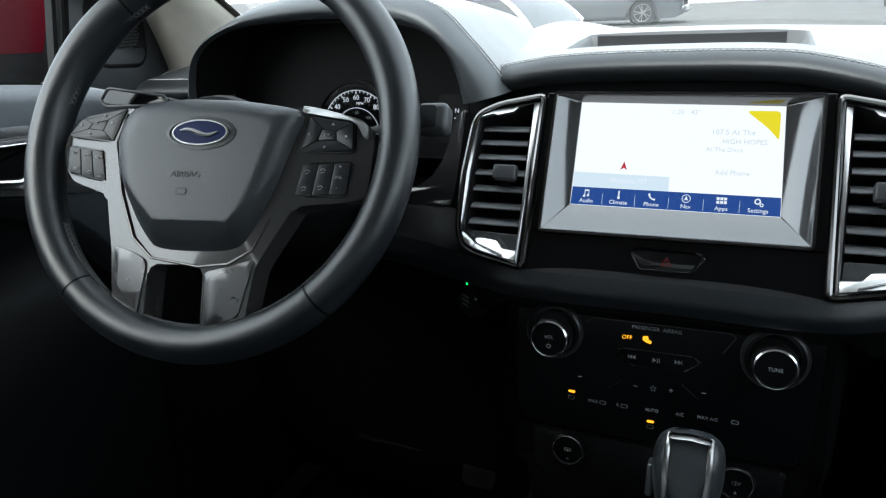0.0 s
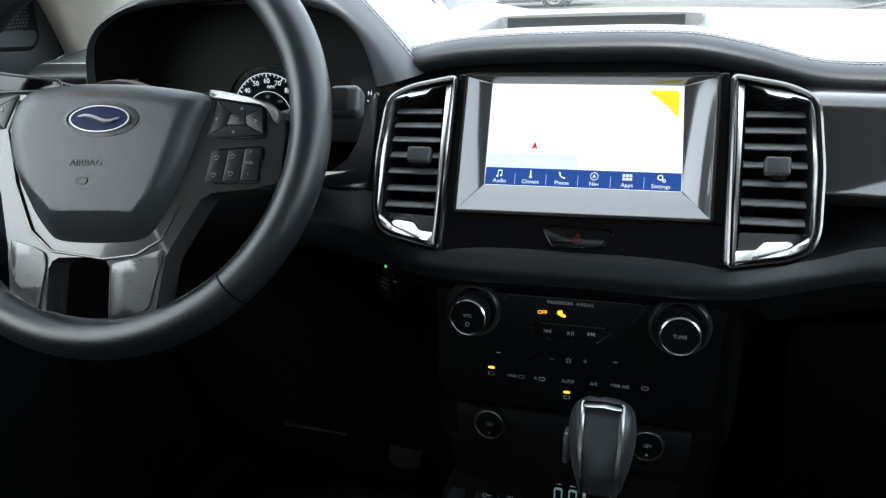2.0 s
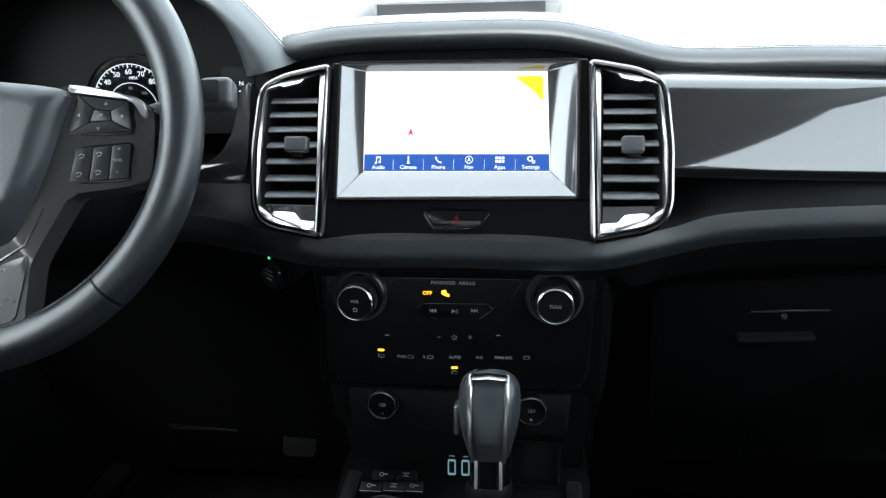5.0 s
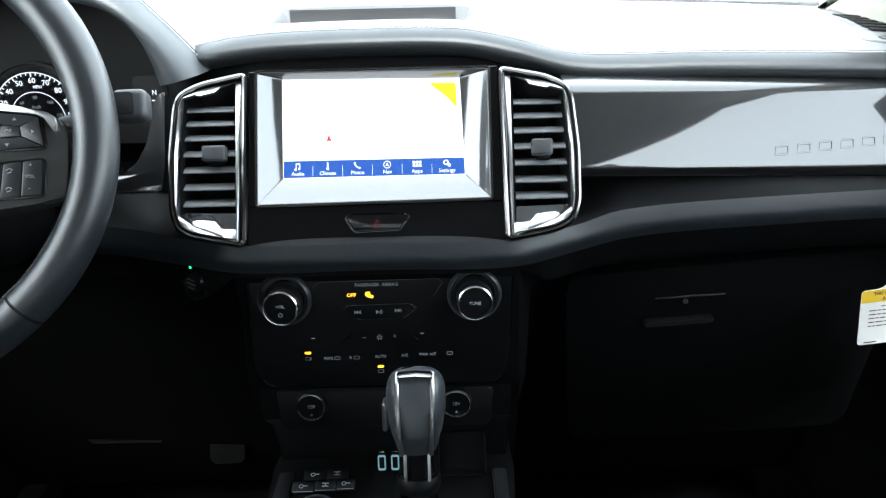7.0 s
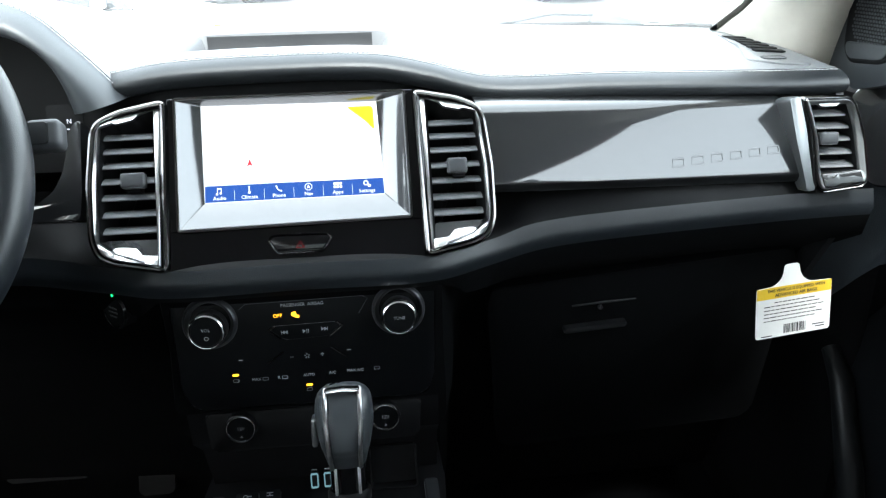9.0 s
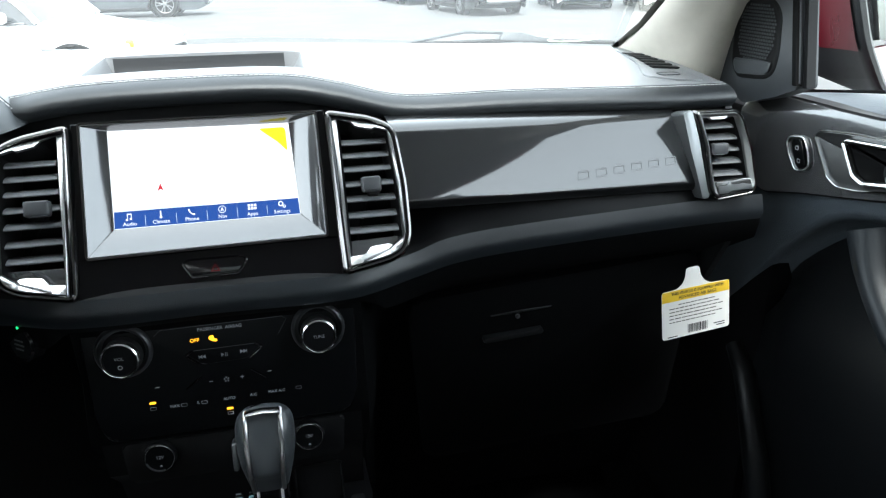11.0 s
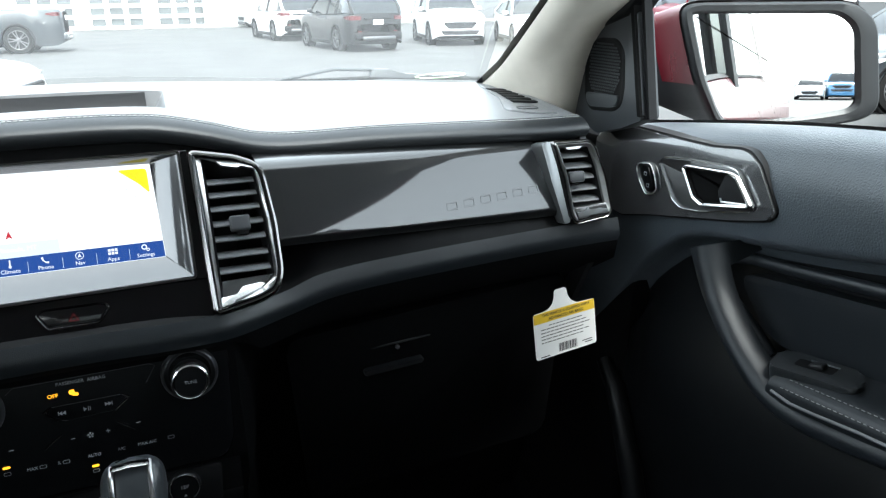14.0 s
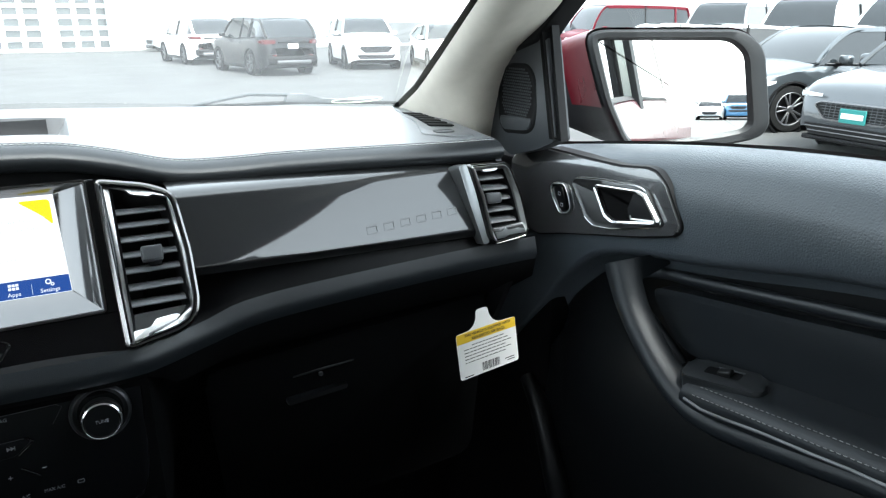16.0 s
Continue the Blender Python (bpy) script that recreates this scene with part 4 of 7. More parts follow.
mark(([(-0.002, 0.0003), (0.002, 0.0003), (0.002, -0.0003), (-0.002, -0.0003)],), -0.0680, -0.0534, BACKLIT)
mark(([(-0.002, 0.0003), (0.002, 0.0003), (0.002, -0.0003), (-0.002, -0.0003)],), 0.0405, -0.0507, BACKLIT)
for s, x, y in (("MAX", -0.0545, -0.0757), ("R", -0.0320, -0.0754), ("AUTO", -0.0017, -0.0749), ("A/C", 0.0222, -0.0743), ("MAX A/C", 0.0455, -0.0736)):
    lettering("print", s, 0.0042, shift(LOW, x, y, f), PRINT, panel)
for x, y in ((-0.0455, -0.0755), (-0.0260, -0.0754), (0.0676, -0.0728), (-0.0748, -0.0755), (-0.0022, -0.0905)):
    part("key_mark", ring([(rounded(0.006, 0.0034, 0.001, 3), 0.0005), (rounded(0.005, 0.0024, 0.0008, 3), 0.0005)], shift(LOW, x, y)), PRINT, panel)
for x, y in ((-0.0748, -0.0695), (-0.0022, -0.0856)):
    part("indicator_light", prism(rounded(0.0064, 0.0024, 0.0011, 4), 0.0, 0.0008, shift(LOW, x, y), 0.0003), AMBER, panel, "amber indicator light")

# ---- start button ----
SB = local((-0.1925, -0.010, 1.0940), (1, -0.75, 0), (0, 0.15, 1))
start = thing("start_button", (-0.193, 0.0, 1.094), "round black start button with a green light", "button")
part("button_ring", lathe([(0.019, -0.012), (0.019, 0.0), (0.017, 0.002), (0.0155, 0.0015)], 40, SB), PIANO, start)
part("button_cap", lathe([(0.0155, -0.002), (0.0152, 0.0012), (0.0, 0.0018)], 40, SB), PANEL, start)
for i, w in enumerate((0.012, 0.014, 0.011)):
    part("print_bar", box((0, 0.004 - 0.0045 * i, 0.0022), (w, 0.0016, 0.0003), SB), DARKTHREAD, start)
part("green_light", prism(circle(0.0013, 12, 0.003, 0.0190), 0.0, 0.0040, SB), GREEN, start)

# ---- console below the panel ----
console = thing("center_console", (0.0, -0.12, 0.85), "dark centre console with sockets and switches", "console")
sides = [(-0.135, 0.10), (-0.138, -0.02), (-0.13, -0.12), (-0.125, -0.55), (0.125, -0.55), (0.13, -0.12), (0.138, -0.02), (0.135, 0.10)]
part("console_body", prism(sides, 0.40, 0.855, None, 0.01, 3), DARK, console)
part("socket_shelf", prism(soften([(-0.112, -0.112), (0.112, -0.112), (0.108, -0.155), (-0.108, -0.155)], 0.006), -0.03, -0.005, LOW, 0.003), DARK, console)
part("console_back", band([-0.13, -0.06, 0.0, 0.06, 0.13], lambda x: [(-0.05, 0.99), (-0.048, 0.95), (-0.02, 0.92), (0.0, 0.855)]), DARK, console)
part("console_trim", prism(soften([(-0.128, -0.03), (-0.112, -0.03), (-0.118, -0.5), (-0.126, -0.5)], 0.003), 0.853, 0.862, None, 0.003), COLLAR, console, "satin black edge trim")
part("console_trim", prism(soften([(0.128, -0.03), (0.112, -0.03), (0.118, -0.5), (0.126, -0.5)], 0.003), 0.853, 0.862, None, 0.003), COLLAR, console, "satin black edge trim")
for x in (-0.0755, 0.073):
    k = shift(LOW, x, -0.128, -0.003)
    cap = part("power_socket", lathe([(0.0160, -0.002), (0.0156, 0.004), (0.0140, 0.005), (0.0136, 0.003), (0.0, 0.0034)], 40, k), PANEL, console, "round 12 volt socket cap")
    part("chrome_ring", lathe([(0.0146, 0.0035), (0.0144, 0.0058), (0.0136, 0.0060), (0.0133, 0.004)], 40, k), SILVER, cap)
    lettering("print", "12V", 0.0050, shift(k, 0, 0.0, 0.0042), PRINT, cap)
    part("print_dot", prism([(0, -0.0075), (-0.0014, -0.0098), (0.0014, -0.0098)], 0.0038, 0.0042, k), PRINT, cap)
US = local((-0.0035, -0.027, 0.8705), (1, 0, 0), (0, 0.25, 1))
for x in (-0.0085, 0.0065):
    port = part("usb_port", prism(rounded(0.0092, 0.0185, 0.002), -0.004, 0.0, shift(US, x, 0)), DARK, console, "USB port outlined in pale blue")
    part("port_frame", ring([(rounded(0.0088, 0.0180, 0.002), 0.0), (rounded(0.0088, 0.0180, 0.002), 0.0015), (rounded(0.0060, 0.0142, 0.001), 0.0015), (rounded(0.0060, 0.0142, 0.001), 0.0)], shift(US, x, 0)), USBBLUE, port)
    part("port_mark", box((x, 0.0130, 0.0004), (0.006, 0.0014, 0.0003), US), PRINT, port)
part("console_pocket", ring([(rounded(0.055, 0.052, 0.004), 0.0), (rounded(0.055, 0.052, 0.004), 0.001), (rounded(0.052, 0.049, 0.004), 0.001), (rounded(0.050, 0.047, 0.004), -0.012)], local((0.078, -0.03, 0.883), (1, 0, 0), (0, 0.3, 1)), cap=True), DARK, console, "small dark pocket")
KEY = local((-0.060, -0.054, 0.872), (1, 0, 0), (0, 0.92, 0.42))
for i, (x, y, w) in enumerate(((-0.0236, 0.0047, 0.024), (0.0011, 0.0057, 0.022), (-0.0350, -0.0082, 0.023), (-0.0105, -0.0068, 0.022), (0.0110, -0.0059, 0.019))):
    key = part("switch_key", prism(rounded(w, 0.0110, 0.0015), -0.006, 0.0018, shift(KEY, x, y), 0.0008), PANEL, console, "small switch with a pale symbol")
    mk = bmesh.new()
    if i % 2 == 0:
        ring([(circle(0.0026, 14, x - 0.0016, y, 0.0022), 0.0030), (circle(0.0018, 14, x - 0.0016, y, 0.0014), 0.0030)], KEY, bm=mk)
        box((x + 0.0026, y + 0.0004, 0.0030), (0.0050, 0.0010, 0.0003), KEY, bm=mk)
    else:
        for dy in (-0.0016, 0.0016):
            box((x, y + dy, 0.0030), (0.0070, 0.0009, 0.0003), KEY, bm=mk)
        box((x, y, 0.0030), (0.0012, 0.0032, 0.0003), KEY, bm=mk)
    part("switch_mark", mk, PRINT, key)
    if i > 1:
        part("switch_line", box((x, y - 0.0058, 0.0022), (w * 0.98, 0.0006, 0.0006), KEY), SATIN, key)
ddial = part("mode_dial", lathe([(0.024, -0.006), (0.024, 0.004), (0.021, 0.0062), (0.0, 0.0066)], 40, shift(KEY, -0.0185, -0.0440)), PANEL, console, "rotary drive dial")
part("dial_rim", lathe([(0.0275, -0.006), (0.0275, 0.002), (0.0255, 0.0036), (0.0242, 0.0020)], 40, shift(KEY, -0.0185, -0.0440)), TABGREY, ddial, "grey rim of the dial")

# ---- shifter ----
SH = local((0.0368, -0.14, 1.02), (1, 0, 0), (0, 0.30, 1))
shifter = thing("gear_shifter", (0.0385, -0.16, 0.86), "leather-capped automatic gear shifter with bright metal strips", "gear shifter")


def knob_rows(sx, sz, grow=0.0, lo=-0.026):
    rows = []
    for i in range(22):
        t = i / 21
        y = lo + (0.0475 - lo) * t
        u = max(0.0, (y - 0.014) / 0.0335)
        d = max(0.0, (0.014 - y) / (0.014 - lo))
        w = (0.0275 * max(0.0, 1 - u ** 4.5) ** 0.5 if u > 0 else 0.0275 - 0.0095 * d ** 1.4) * sx + grow
        v = max(0.0, (y + 0.010) / 0.0575)
        h = (0.031 * max(0.0, 1 - v ** 2.3) ** 0.5 if v > 0 else 0.031 - 0.010 * min(1.0, d) ** 2.2) * sz + grow
        rows.append([(w * math.copysign(abs(math.cos(a)) ** 0.75, math.cos(a)), y, h * math.copysign(abs(math.sin(a)) ** 0.75, math.sin(a))) for a in (2 * math.pi * k / 36 for k in range(36))])
    return rows


b = grid(knob_rows(0.955, 1), closed=True)
b.transform(SH)
part("knob", b, SHIFT, shifter, "black leather-look knob", 60)
for s in (-1, 1):
    strip = []
    for r in knob_rows(0.955, 1.0, 0.0006):
        y = r[0][1]
        w, h = max(abs(q[0]) for q in r), max(q[2] for q in r)
        x0 = 0.0152 - 0.0024 * max(0.0, (0.02 - y) / 0.046)
        if y < 0.0445 and x0 < 0.92 * w:
            strip.append(SH @ Vector((s * x0, y, h * (1 - (x0 / w) ** 2.67) ** 0.375 + 0.0012)))
    part("metal_strip", tube(strip, 0.0021, 8), VENTCHROME, shifter, "bright metal strip")
topbar = grid([[SH @ Vector((0.0135 * math.cos(radians(a)) * 1.15, 0.0452 - 0.002 * abs(math.cos(radians(a))) + dy, 0.012 + 0.004 * math.sin(radians(a)) + dz)) for a in range(0, 181, 12)] for dy, dz in ((0.0, 0.004), (0.0022, 0.0), (0.002, -0.006))])
part("top_strip", topbar, CHROME, shifter)
part("release_button", box((-0.0275, 0.004, 0.0), (0.005, 0.026, 0.018), SH, 0.002, 3), SATIN, shifter, "grey release button")
stem = grid([[SH @ Vector((w * math.cos(a), y, d * math.sin(a))) for a in (2 * math.pi * k / 20 for k in range(20))] for y, w, d in ((-0.020, 0.017, 0.017), (-0.030, 0.0165, 0.0155), (-0.050, 0.0165, 0.015), (-0.075, 0.018, 0.016), (-0.16, 0.026, 0.022))], closed=True)
part("stem", stem, PIANO, shifter)
for s in (-1, 1):
    part("stem_strip", box((s * 0.0105, -0.040, 0.0140), (0.0028, 0.026, 0.004), SH, 0.0008, 2), BRIGHT, shifter)
part("stem_collar", grid([[SH @ Vector((w * math.cos(a), y, d * math.sin(a))) for a in (2 * math.pi * k / 20 for k in range(20))] for y, w, d in ((-0.052, 0.018, 0.017), (-0.055, 0.020, 0.019), (-0.063, 0.020, 0.019), (-0.067, 0.018, 0.017))], closed=True), DARK, shifter)
part("boot", prism(rounded(0.075, 0.12, 0.02), 0.850, 0.872, Matrix.Translation((0.0385, -0.19, 0)), 0.008, 3), PIANO, shifter, "gloss base plate")

# ---- pedals and floor ----
floor = part("floor", box((0, -0.6, 0.44), (1.5, 2.8, 0.03)), CARPET)
tagged(floor, "black carpeted cabin floor", "floor", kind="structure")
bulk = part("firewall", box((0, 0.62, 0.75), (1.5, 0.03, 0.85)), CARPET)
tagged(bulk, "black carpeted bulkhead behind the dashboard", "wall", kind="structure")
brake = thing("brake_pedal", (-0.452, 0.27, 0.66), "wide black rubber brake pedal", "pedal")
part("pad", prism(rounded(0.13, 0.055, 0.01), 0, 0.015, local((-0.452, 0.27, 0.70), (1, 0, 0), (0, 0.5, 1)), 0.004), DARK, brake)
part("arm", tube([(-0.452, 0.29, 0.70), (-0.452, 0.36, 0.84), (-0.452, 0.42, 0.95)], 0.012, 8), DARK, brake)
gas = thing("accelerator_pedal", (-0.293, 0.27, 0.63), "narrow ribbed black accelerator pedal", "pedal")
AP = local((-0.293, 0.27, 0.695), (1, 0, 0), (0, 0.5, 1))
part("pad", prism(rounded(0.055, 0.12, 0.008), 0, 0.012, AP, 0.003), DARK, gas)
for i in range(4):
    part("rib", box((-0.018 + 0.012 * i, 0.015, 0.014), (0.004, 0.07, 0.004), AP, 0.001, 1), PLASTIC, gas)

# ---- steering wheel ----
WC, WT, WY = Vector((-0.381, -0.136, 1.28)), 0.501, 0.131
wr = Vector((math.cos(WY), math.sin(WY), 0))
wf = Vector((-math.sin(WY), math.cos(WY), 0))
WH = local(WC, wr, Vector((0, 0, math.cos(WT))) + wf * math.sin(WT))
wheel = thing("steering_wheel", WC, "leather-wrapped steering wheel with grey spokes and button pads", "steering wheel")
RM = 0.1740
RT, RY = 0.5146, 0.1461
RIM = local((-0.3745, -0.1387, 1.2769), (math.cos(RY), math.sin(RY), 0), (-math.sin(RY) * math.sin(RT), math.cos(RY) * math.sin(RT), math.cos(RT)))


def rim_section(a0, a1, minor, n):
    rows = []
    for i in range(n + 1):
        a = a0 + (a1 - a0) * i / n
        thumb = 0.0016 * math.exp(-((math.degrees(a) % 360 - 35) / 18) ** 2) + 0.0016 * math.exp(-((math.degrees(a) % 360 - 145) / 18) ** 2)
        r = minor + thumb
        rows.append([RIM @ Vector(((RM + r * math.cos(t)) * math.cos(a), (RM + r * math.cos(t)) * math.sin(a), 1.12 * r * math.sin(t))) for t in (2 * math.pi * k / 24 for k in range(24))])
    return grid(rows, closed=True)


cuts = (-130, -48, 52, 128, 230)
for a0, a1 in zip(cuts, cuts[1:]):
    part("rim", rim_section(radians(a0 + 0.35), radians(a1 - 0.35), 0.0164, 48), LEATHER, wheel, "black leather rim", 60)
part("rim_core", rim_section(0, 2 * math.pi, 0.0156, 96), DARK, wheel)
lace = bmesh.new()
a = 0.0
while a < 360:
    if not (58 < a < 122 or 166 < a < 208 or a < 14 or a > 332):
        for d in (-1, 1):
            q = radians(a)
            p0 = RIM @ Vector(((RM - 0.0164) * math.cos(q), (RM - 0.0164) * math.sin(q), d * 0.0030 + 0.0012))
            q = radians(a + 1.3)
            p1 = RIM @ Vector(((RM - 0.0164) * math.cos(q), (RM - 0.0164) * math.sin(q), -d * 0.0030 + 0.0012))
            tube([p0, p1], 0.0008, 4, bm=lace)
    a += 1.75
tagged(part("rim_stitching", lace, DARKTHREAD, wheel, "baseball stitching inside the rim"), kind="stuff")

PAD = [(-0.0605, 0.0275), (-0.015, 0.0322), (0.0400, 0.0300), (0.0790, 0.0250), (0.1035, 0.0200), (0.0945, -0.004), (0.0858, -0.034), (0.0720, -0.0735), (0.0595, -0.0975), (0.0440, -0.1063),
       (0.0110, -0.1095), (-0.017, -0.1080), (-0.0345, -0.1020), (-0.0525, -0.080), (-0.0680, -0.0455), (-0.0760, -0.0120), (-0.0745, 0.0115)]
PAD = soften(PAD, 0.012, 3)


def shrink(pts, k, cx=0.018, cy=-0.040):
    return [(cx + (x - cx) * k, cy + (y - cy) * k) for x, y in pts]


lay = [(PAD, -0.012), (PAD, 0.012), (shrink(PAD, 0.985), 0.018), (shrink(PAD, 0.965), 0.0215), (shrink(PAD, 0.94), 0.0240)] + [(shrink(PAD, 0.91 - 0.035 * k), 0.0306 - 0.0044 * max(0, 1 - k / 5) ** 2) for k in range(25)]
b = ring(lay, None, cap=True)
for co_, no_ in (((0, -0.077, 0), (0, -1, 0)), ((0.1163, 0, 0), (0.755, -0.656, 0)), ((-0.1035, 0, 0), (-0.68, -0.73, 0))):
    bmesh.ops.bisect_plane(b, geom=list(b.verts) + list(b.edges) + list(b.faces), plane_co=co_, plane_no=no_)
for v in b.verts:
    if v.co.z > 0.011:
        # flat centre; the cover falls away beyond three creases
        beyond = max(0.0, -v.co.y - 0.077, 0.755 * v.co.x - 0.656 * v.co.y - 0.0878, -0.68 * v.co.x - 0.73 * v.co.y - 0.0704)
        v.co.z -= 0.55 * beyond
b.transform(WH)
cover = part("airbag_cover", b, PEBBLE, wheel, "grained black airbag cover", 34)
em = part("emblem", ring([(circle(0.0335, 48, 0.0159, -0.0032, 0.0150), 0.024), (circle(0.0332, 48, 0.0159, -0.0032, 0.0148), 0.0312), (circle(0.0300, 48, 0.0159, -0.0032, 0.0118), 0.0318), (circle(0.0295, 48, 0.0159, -0.0032, 0.0115), 0.0305)], WH), PEBBLE, wheel)
part("emblem_plate", lathe([(1.0, 0.0), (0.97, 0.0016), (0.0, 0.0024)], 48, WH @ Matrix.Translation((0.0157, -0.0032, 0.0306)) @ Matrix.Diagonal((0.0262, 0.0108, 1, 1))), BLUE, em, "deep blue oval emblem")
part("emblem_rim", ring([(circle(0.0264, 48, 0.0157, -0.0032, 0.0110), 0.0306), (circle(0.0262, 48, 0.0157, -0.0032, 0.0108), 0.0328), (circle(0.0253, 48, 0.0157, -0.0032, 0.0101), 0.0328), (circle(0.0251, 48, 0.0157, -0.0032, 0.0099), 0.0318)], WH), SILVERMARK, em)
sc = bmesh.new()
tube([WH @ Vector((-0.0025 + 0.036 * i / 24, -0.0032 + 0.0024 * math.sin(0.6 + i * 0.24), 0.0331)) for i in range(25)], [0.0007 + 0.0013 * math.sin(math.pi * i / 24) for i in range(25)], 6, bm=sc)
part("emblem_strokes", sc, SILVERMARK, em, "pale strokes on the emblem")
lettering("print", "AIRBAG", 0.0072, shift(WH, 0.0064, -0.0388, 0.0307), ROLL, cover, 0.0004, stretch=1.15)
part("horn_mark", ring([(rounded(0.010, 0.006, 0.002, 3, 0.004, -0.053), 0.0307), (rounded(0.010, 0.006, 0.002, 3, 0.004, -0.053), 0.0312), (rounded(0.0075, 0.0035, 0.001, 3, 0.004, -0.053), 0.0312)], WH), ROLL, cover)

SPR = soften([(0.0990, 0.0250), (0.1100, 0.0232), (0.1510, 0.0125), (0.1600, 0.0070), (0.1620, -0.0093), (0.1600, -0.0500), (0.1382, -0.0555), (0.1000, -0.0597), (0.0790, -0.0952), (0.0700, -0.1110), (0.0630, -0.1560), (0.0544, -0.1600), (0.0245, -0.1665),
              (0.0226, -0.1590), (0.0226, -0.1147), (0.0168, -0.1121), (-0.0289, -0.1130), (-0.0329, -0.1171), (-0.0341, -0.1640), (-0.0439, -0.1635), (-0.0680, -0.1535), (-0.0739, -0.1017), (-0.0856, -0.0540), (-0.1281, -0.0415),
              (-0.1430, -0.0262), (-0.1480, -0.0021), (-0.1285, 0.0145), (-0.0749, 0.0267), (0.0, 0.0)], 0.005, 3)
def dished(pts, z0, z1, bevel):
    """A plate that falls away gently from the hub."""
    b = prism(pts, z0, z1, None, bevel, 2)
    for k in range(-13, 14):
        for no_ in ((1, 0, 0), (0, 1, 0)):
            bmesh.ops.bisect_plane(b, geom=list(b.verts) + list(b.edges) + list(b.faces), plane_co=(0.0125 * k, 0.0125 * k, 0), plane_no=no_)
    for v in b.verts:
        v.co.z -= 0.42 * ((v.co.x - 0.015) ** 2 + (v.co.y + 0.03) ** 2)
    b.transform(WH)
    return b


part("spoke_frame", dished([(p[0], p[1]) for p in SPR], -0.008, 0.0165, 0.0016), SPOKE, wheel, "glossy dark grey spoke frame", 45)
part("hub", lathe([(0.07, -0.06), (0.075, -0.01), (0.07, 0.0), (0.0, 0.0)], 32, WH @ Matrix.Translation((0.0, -0.03, 0))), DARK, wheel)
shoulder = prism(soften([(0.0965, 0.0262), (0.1100, 0.0240), (0.1310, 0.0188), (0.1510, 0.0130), (0.1566, 0.0075), (0.1570, 0.0000), (0.1548, -0.0030), (0.1500, 0.0060), (0.1460, 0.0112), (0.1060, 0.0182), (0.0985, 0.0190)], 0.0025, 3), 0.002, 0.0142, None, 0.0012)
for v in shoulder.verts:
    # falls away towards the windscreen and the rim
    v.co.z -= 0.42 * max(0.0, v.co.y - 0.0182 + 0.18 * (v.co.x - 0.106)) + 0.35 * max(0.0, v.co.x - 0.149)
shoulder.transform(WH)
part("spoke_shoulder", shoulder, VENTCHROME, wheel, "bright satin shoulder of the spoke", 45)
part("spoke_edge", tube([WH @ Vector(p) for p in ((-0.074, 0.020, 0.0135), (-0.081, -0.0057, 0.0145), (-0.0684, -0.0517, 0.0145), (-0.0502, -0.0912, 0.0145), (-0.030, -0.108, 0.0135), (0.0173, -0.1135, 0.0135), (0.045, -0.110, 0.0135), (0.066, -0.0975, 0.0135), (0.080, -0.070, 0.0135))], 0.0012, 8), INLAY, wheel)


def key_pad(pts, cell, label, marks):
    o = soften(pts, 0.003, 3)
    cx, cy = sum(p[0] for p in pts) / 4, sum(p[1] for p in pts) / 4
    KM = WH @ Matrix.Translation((0, 0, -0.0040 if cx > 0 else -0.0052))
    pad = part("key_pad", prism(inset(o, -0.0016), 0.006, 0.0168, KM, 0.0010), PIANO, wheel, label)
    for c in cell:
        part("key", prism(inset(soften(c, 0.0012, 2), 0.0003), 0.012, 0.0180, KM, 0.0008), KEYBLACK, pad)
    for m_ in marks:
        kind, x, y = m_
        if len(kind) > 1 or kind in "+-":
            lettering("print", kind, 0.0050 if kind in "+-" else 0.0036, shift(KM, x, y, 0.0188), PRINT, pad)
        else:
            t = {"u": 90, "d": -90, "l": 180, "r": 0}.get(kind)
            if t is None:
                # a small handset over a stroke
                hs = bmesh.new()
                tube([KM @ Vector((x + 0.0020 * math.cos(radians(q_)), y - 0.0006 + 0.0020 * math.sin(radians(q_)), 0.0188)) for q_ in range(20, 161, 20)], [0.0006, 0.0003, 0.0003, 0.0003, 0.0003, 0.0003, 0.0003, 0.0006], 5, bm=hs)
                tube([KM @ Vector((x - 0.0016, y - 0.0020, 0.0188)), KM @ Vector((x + 0.0014, y - 0.0012, 0.0188))], 0.00028, 5, bm=hs)
                part("key_mark", hs, PRINT, pad)
            else:
                part("key_mark", prism([(0.0014, 0), (-0.0010, 0.0015), (-0.0010, -0.0015)], 0.0186, 0.0189, shift(KM, x, y, 0, t)), PRINT, pad)


def cross(p):
    a, b, c, d = [Vector(q) for q in p]
    m = (a + b + c + d) / 4
    i = [m + (q - m) * 0.34 for q in (a, b, c, d)]
    return [[tuple(q) for q in w] for w in ((a, b, i[1], i[0]), (b, c, i[2], i[1]), (c, d, i[3], i[2]), (d, a, i[0], i[3]), i)]


def split(p, n):
    a, b, c, d = [Vector(q) for q in p]
    out = []
    for k in range(n):
        t0, t1 = k / n, (k + 1) / n
        out.append([tuple(a.lerp(b, t0)), tuple(a.lerp(b, t1)), tuple(d.lerp(c, t1)), tuple(d.lerp(c, t0))])
    return out


q = [(0.1060, 0.0162), (0.1440, 0.0100), (0.1468, -0.0130), (0.0968, -0.0142)]
key_pad(q, cross(q), "five-way key pad marked OK", (("OK", 0.1230, -0.0002), ("u", 0.1275, 0.0088), ("d", 0.1215, -0.0105), ("l", 0.1065, 0.0005), ("r", 0.1400, -0.0015)))
q = [(0.1035, -0.0250), (0.1455, -0.0226), (0.1440, -0.0494), (0.0990, -0.0512)]
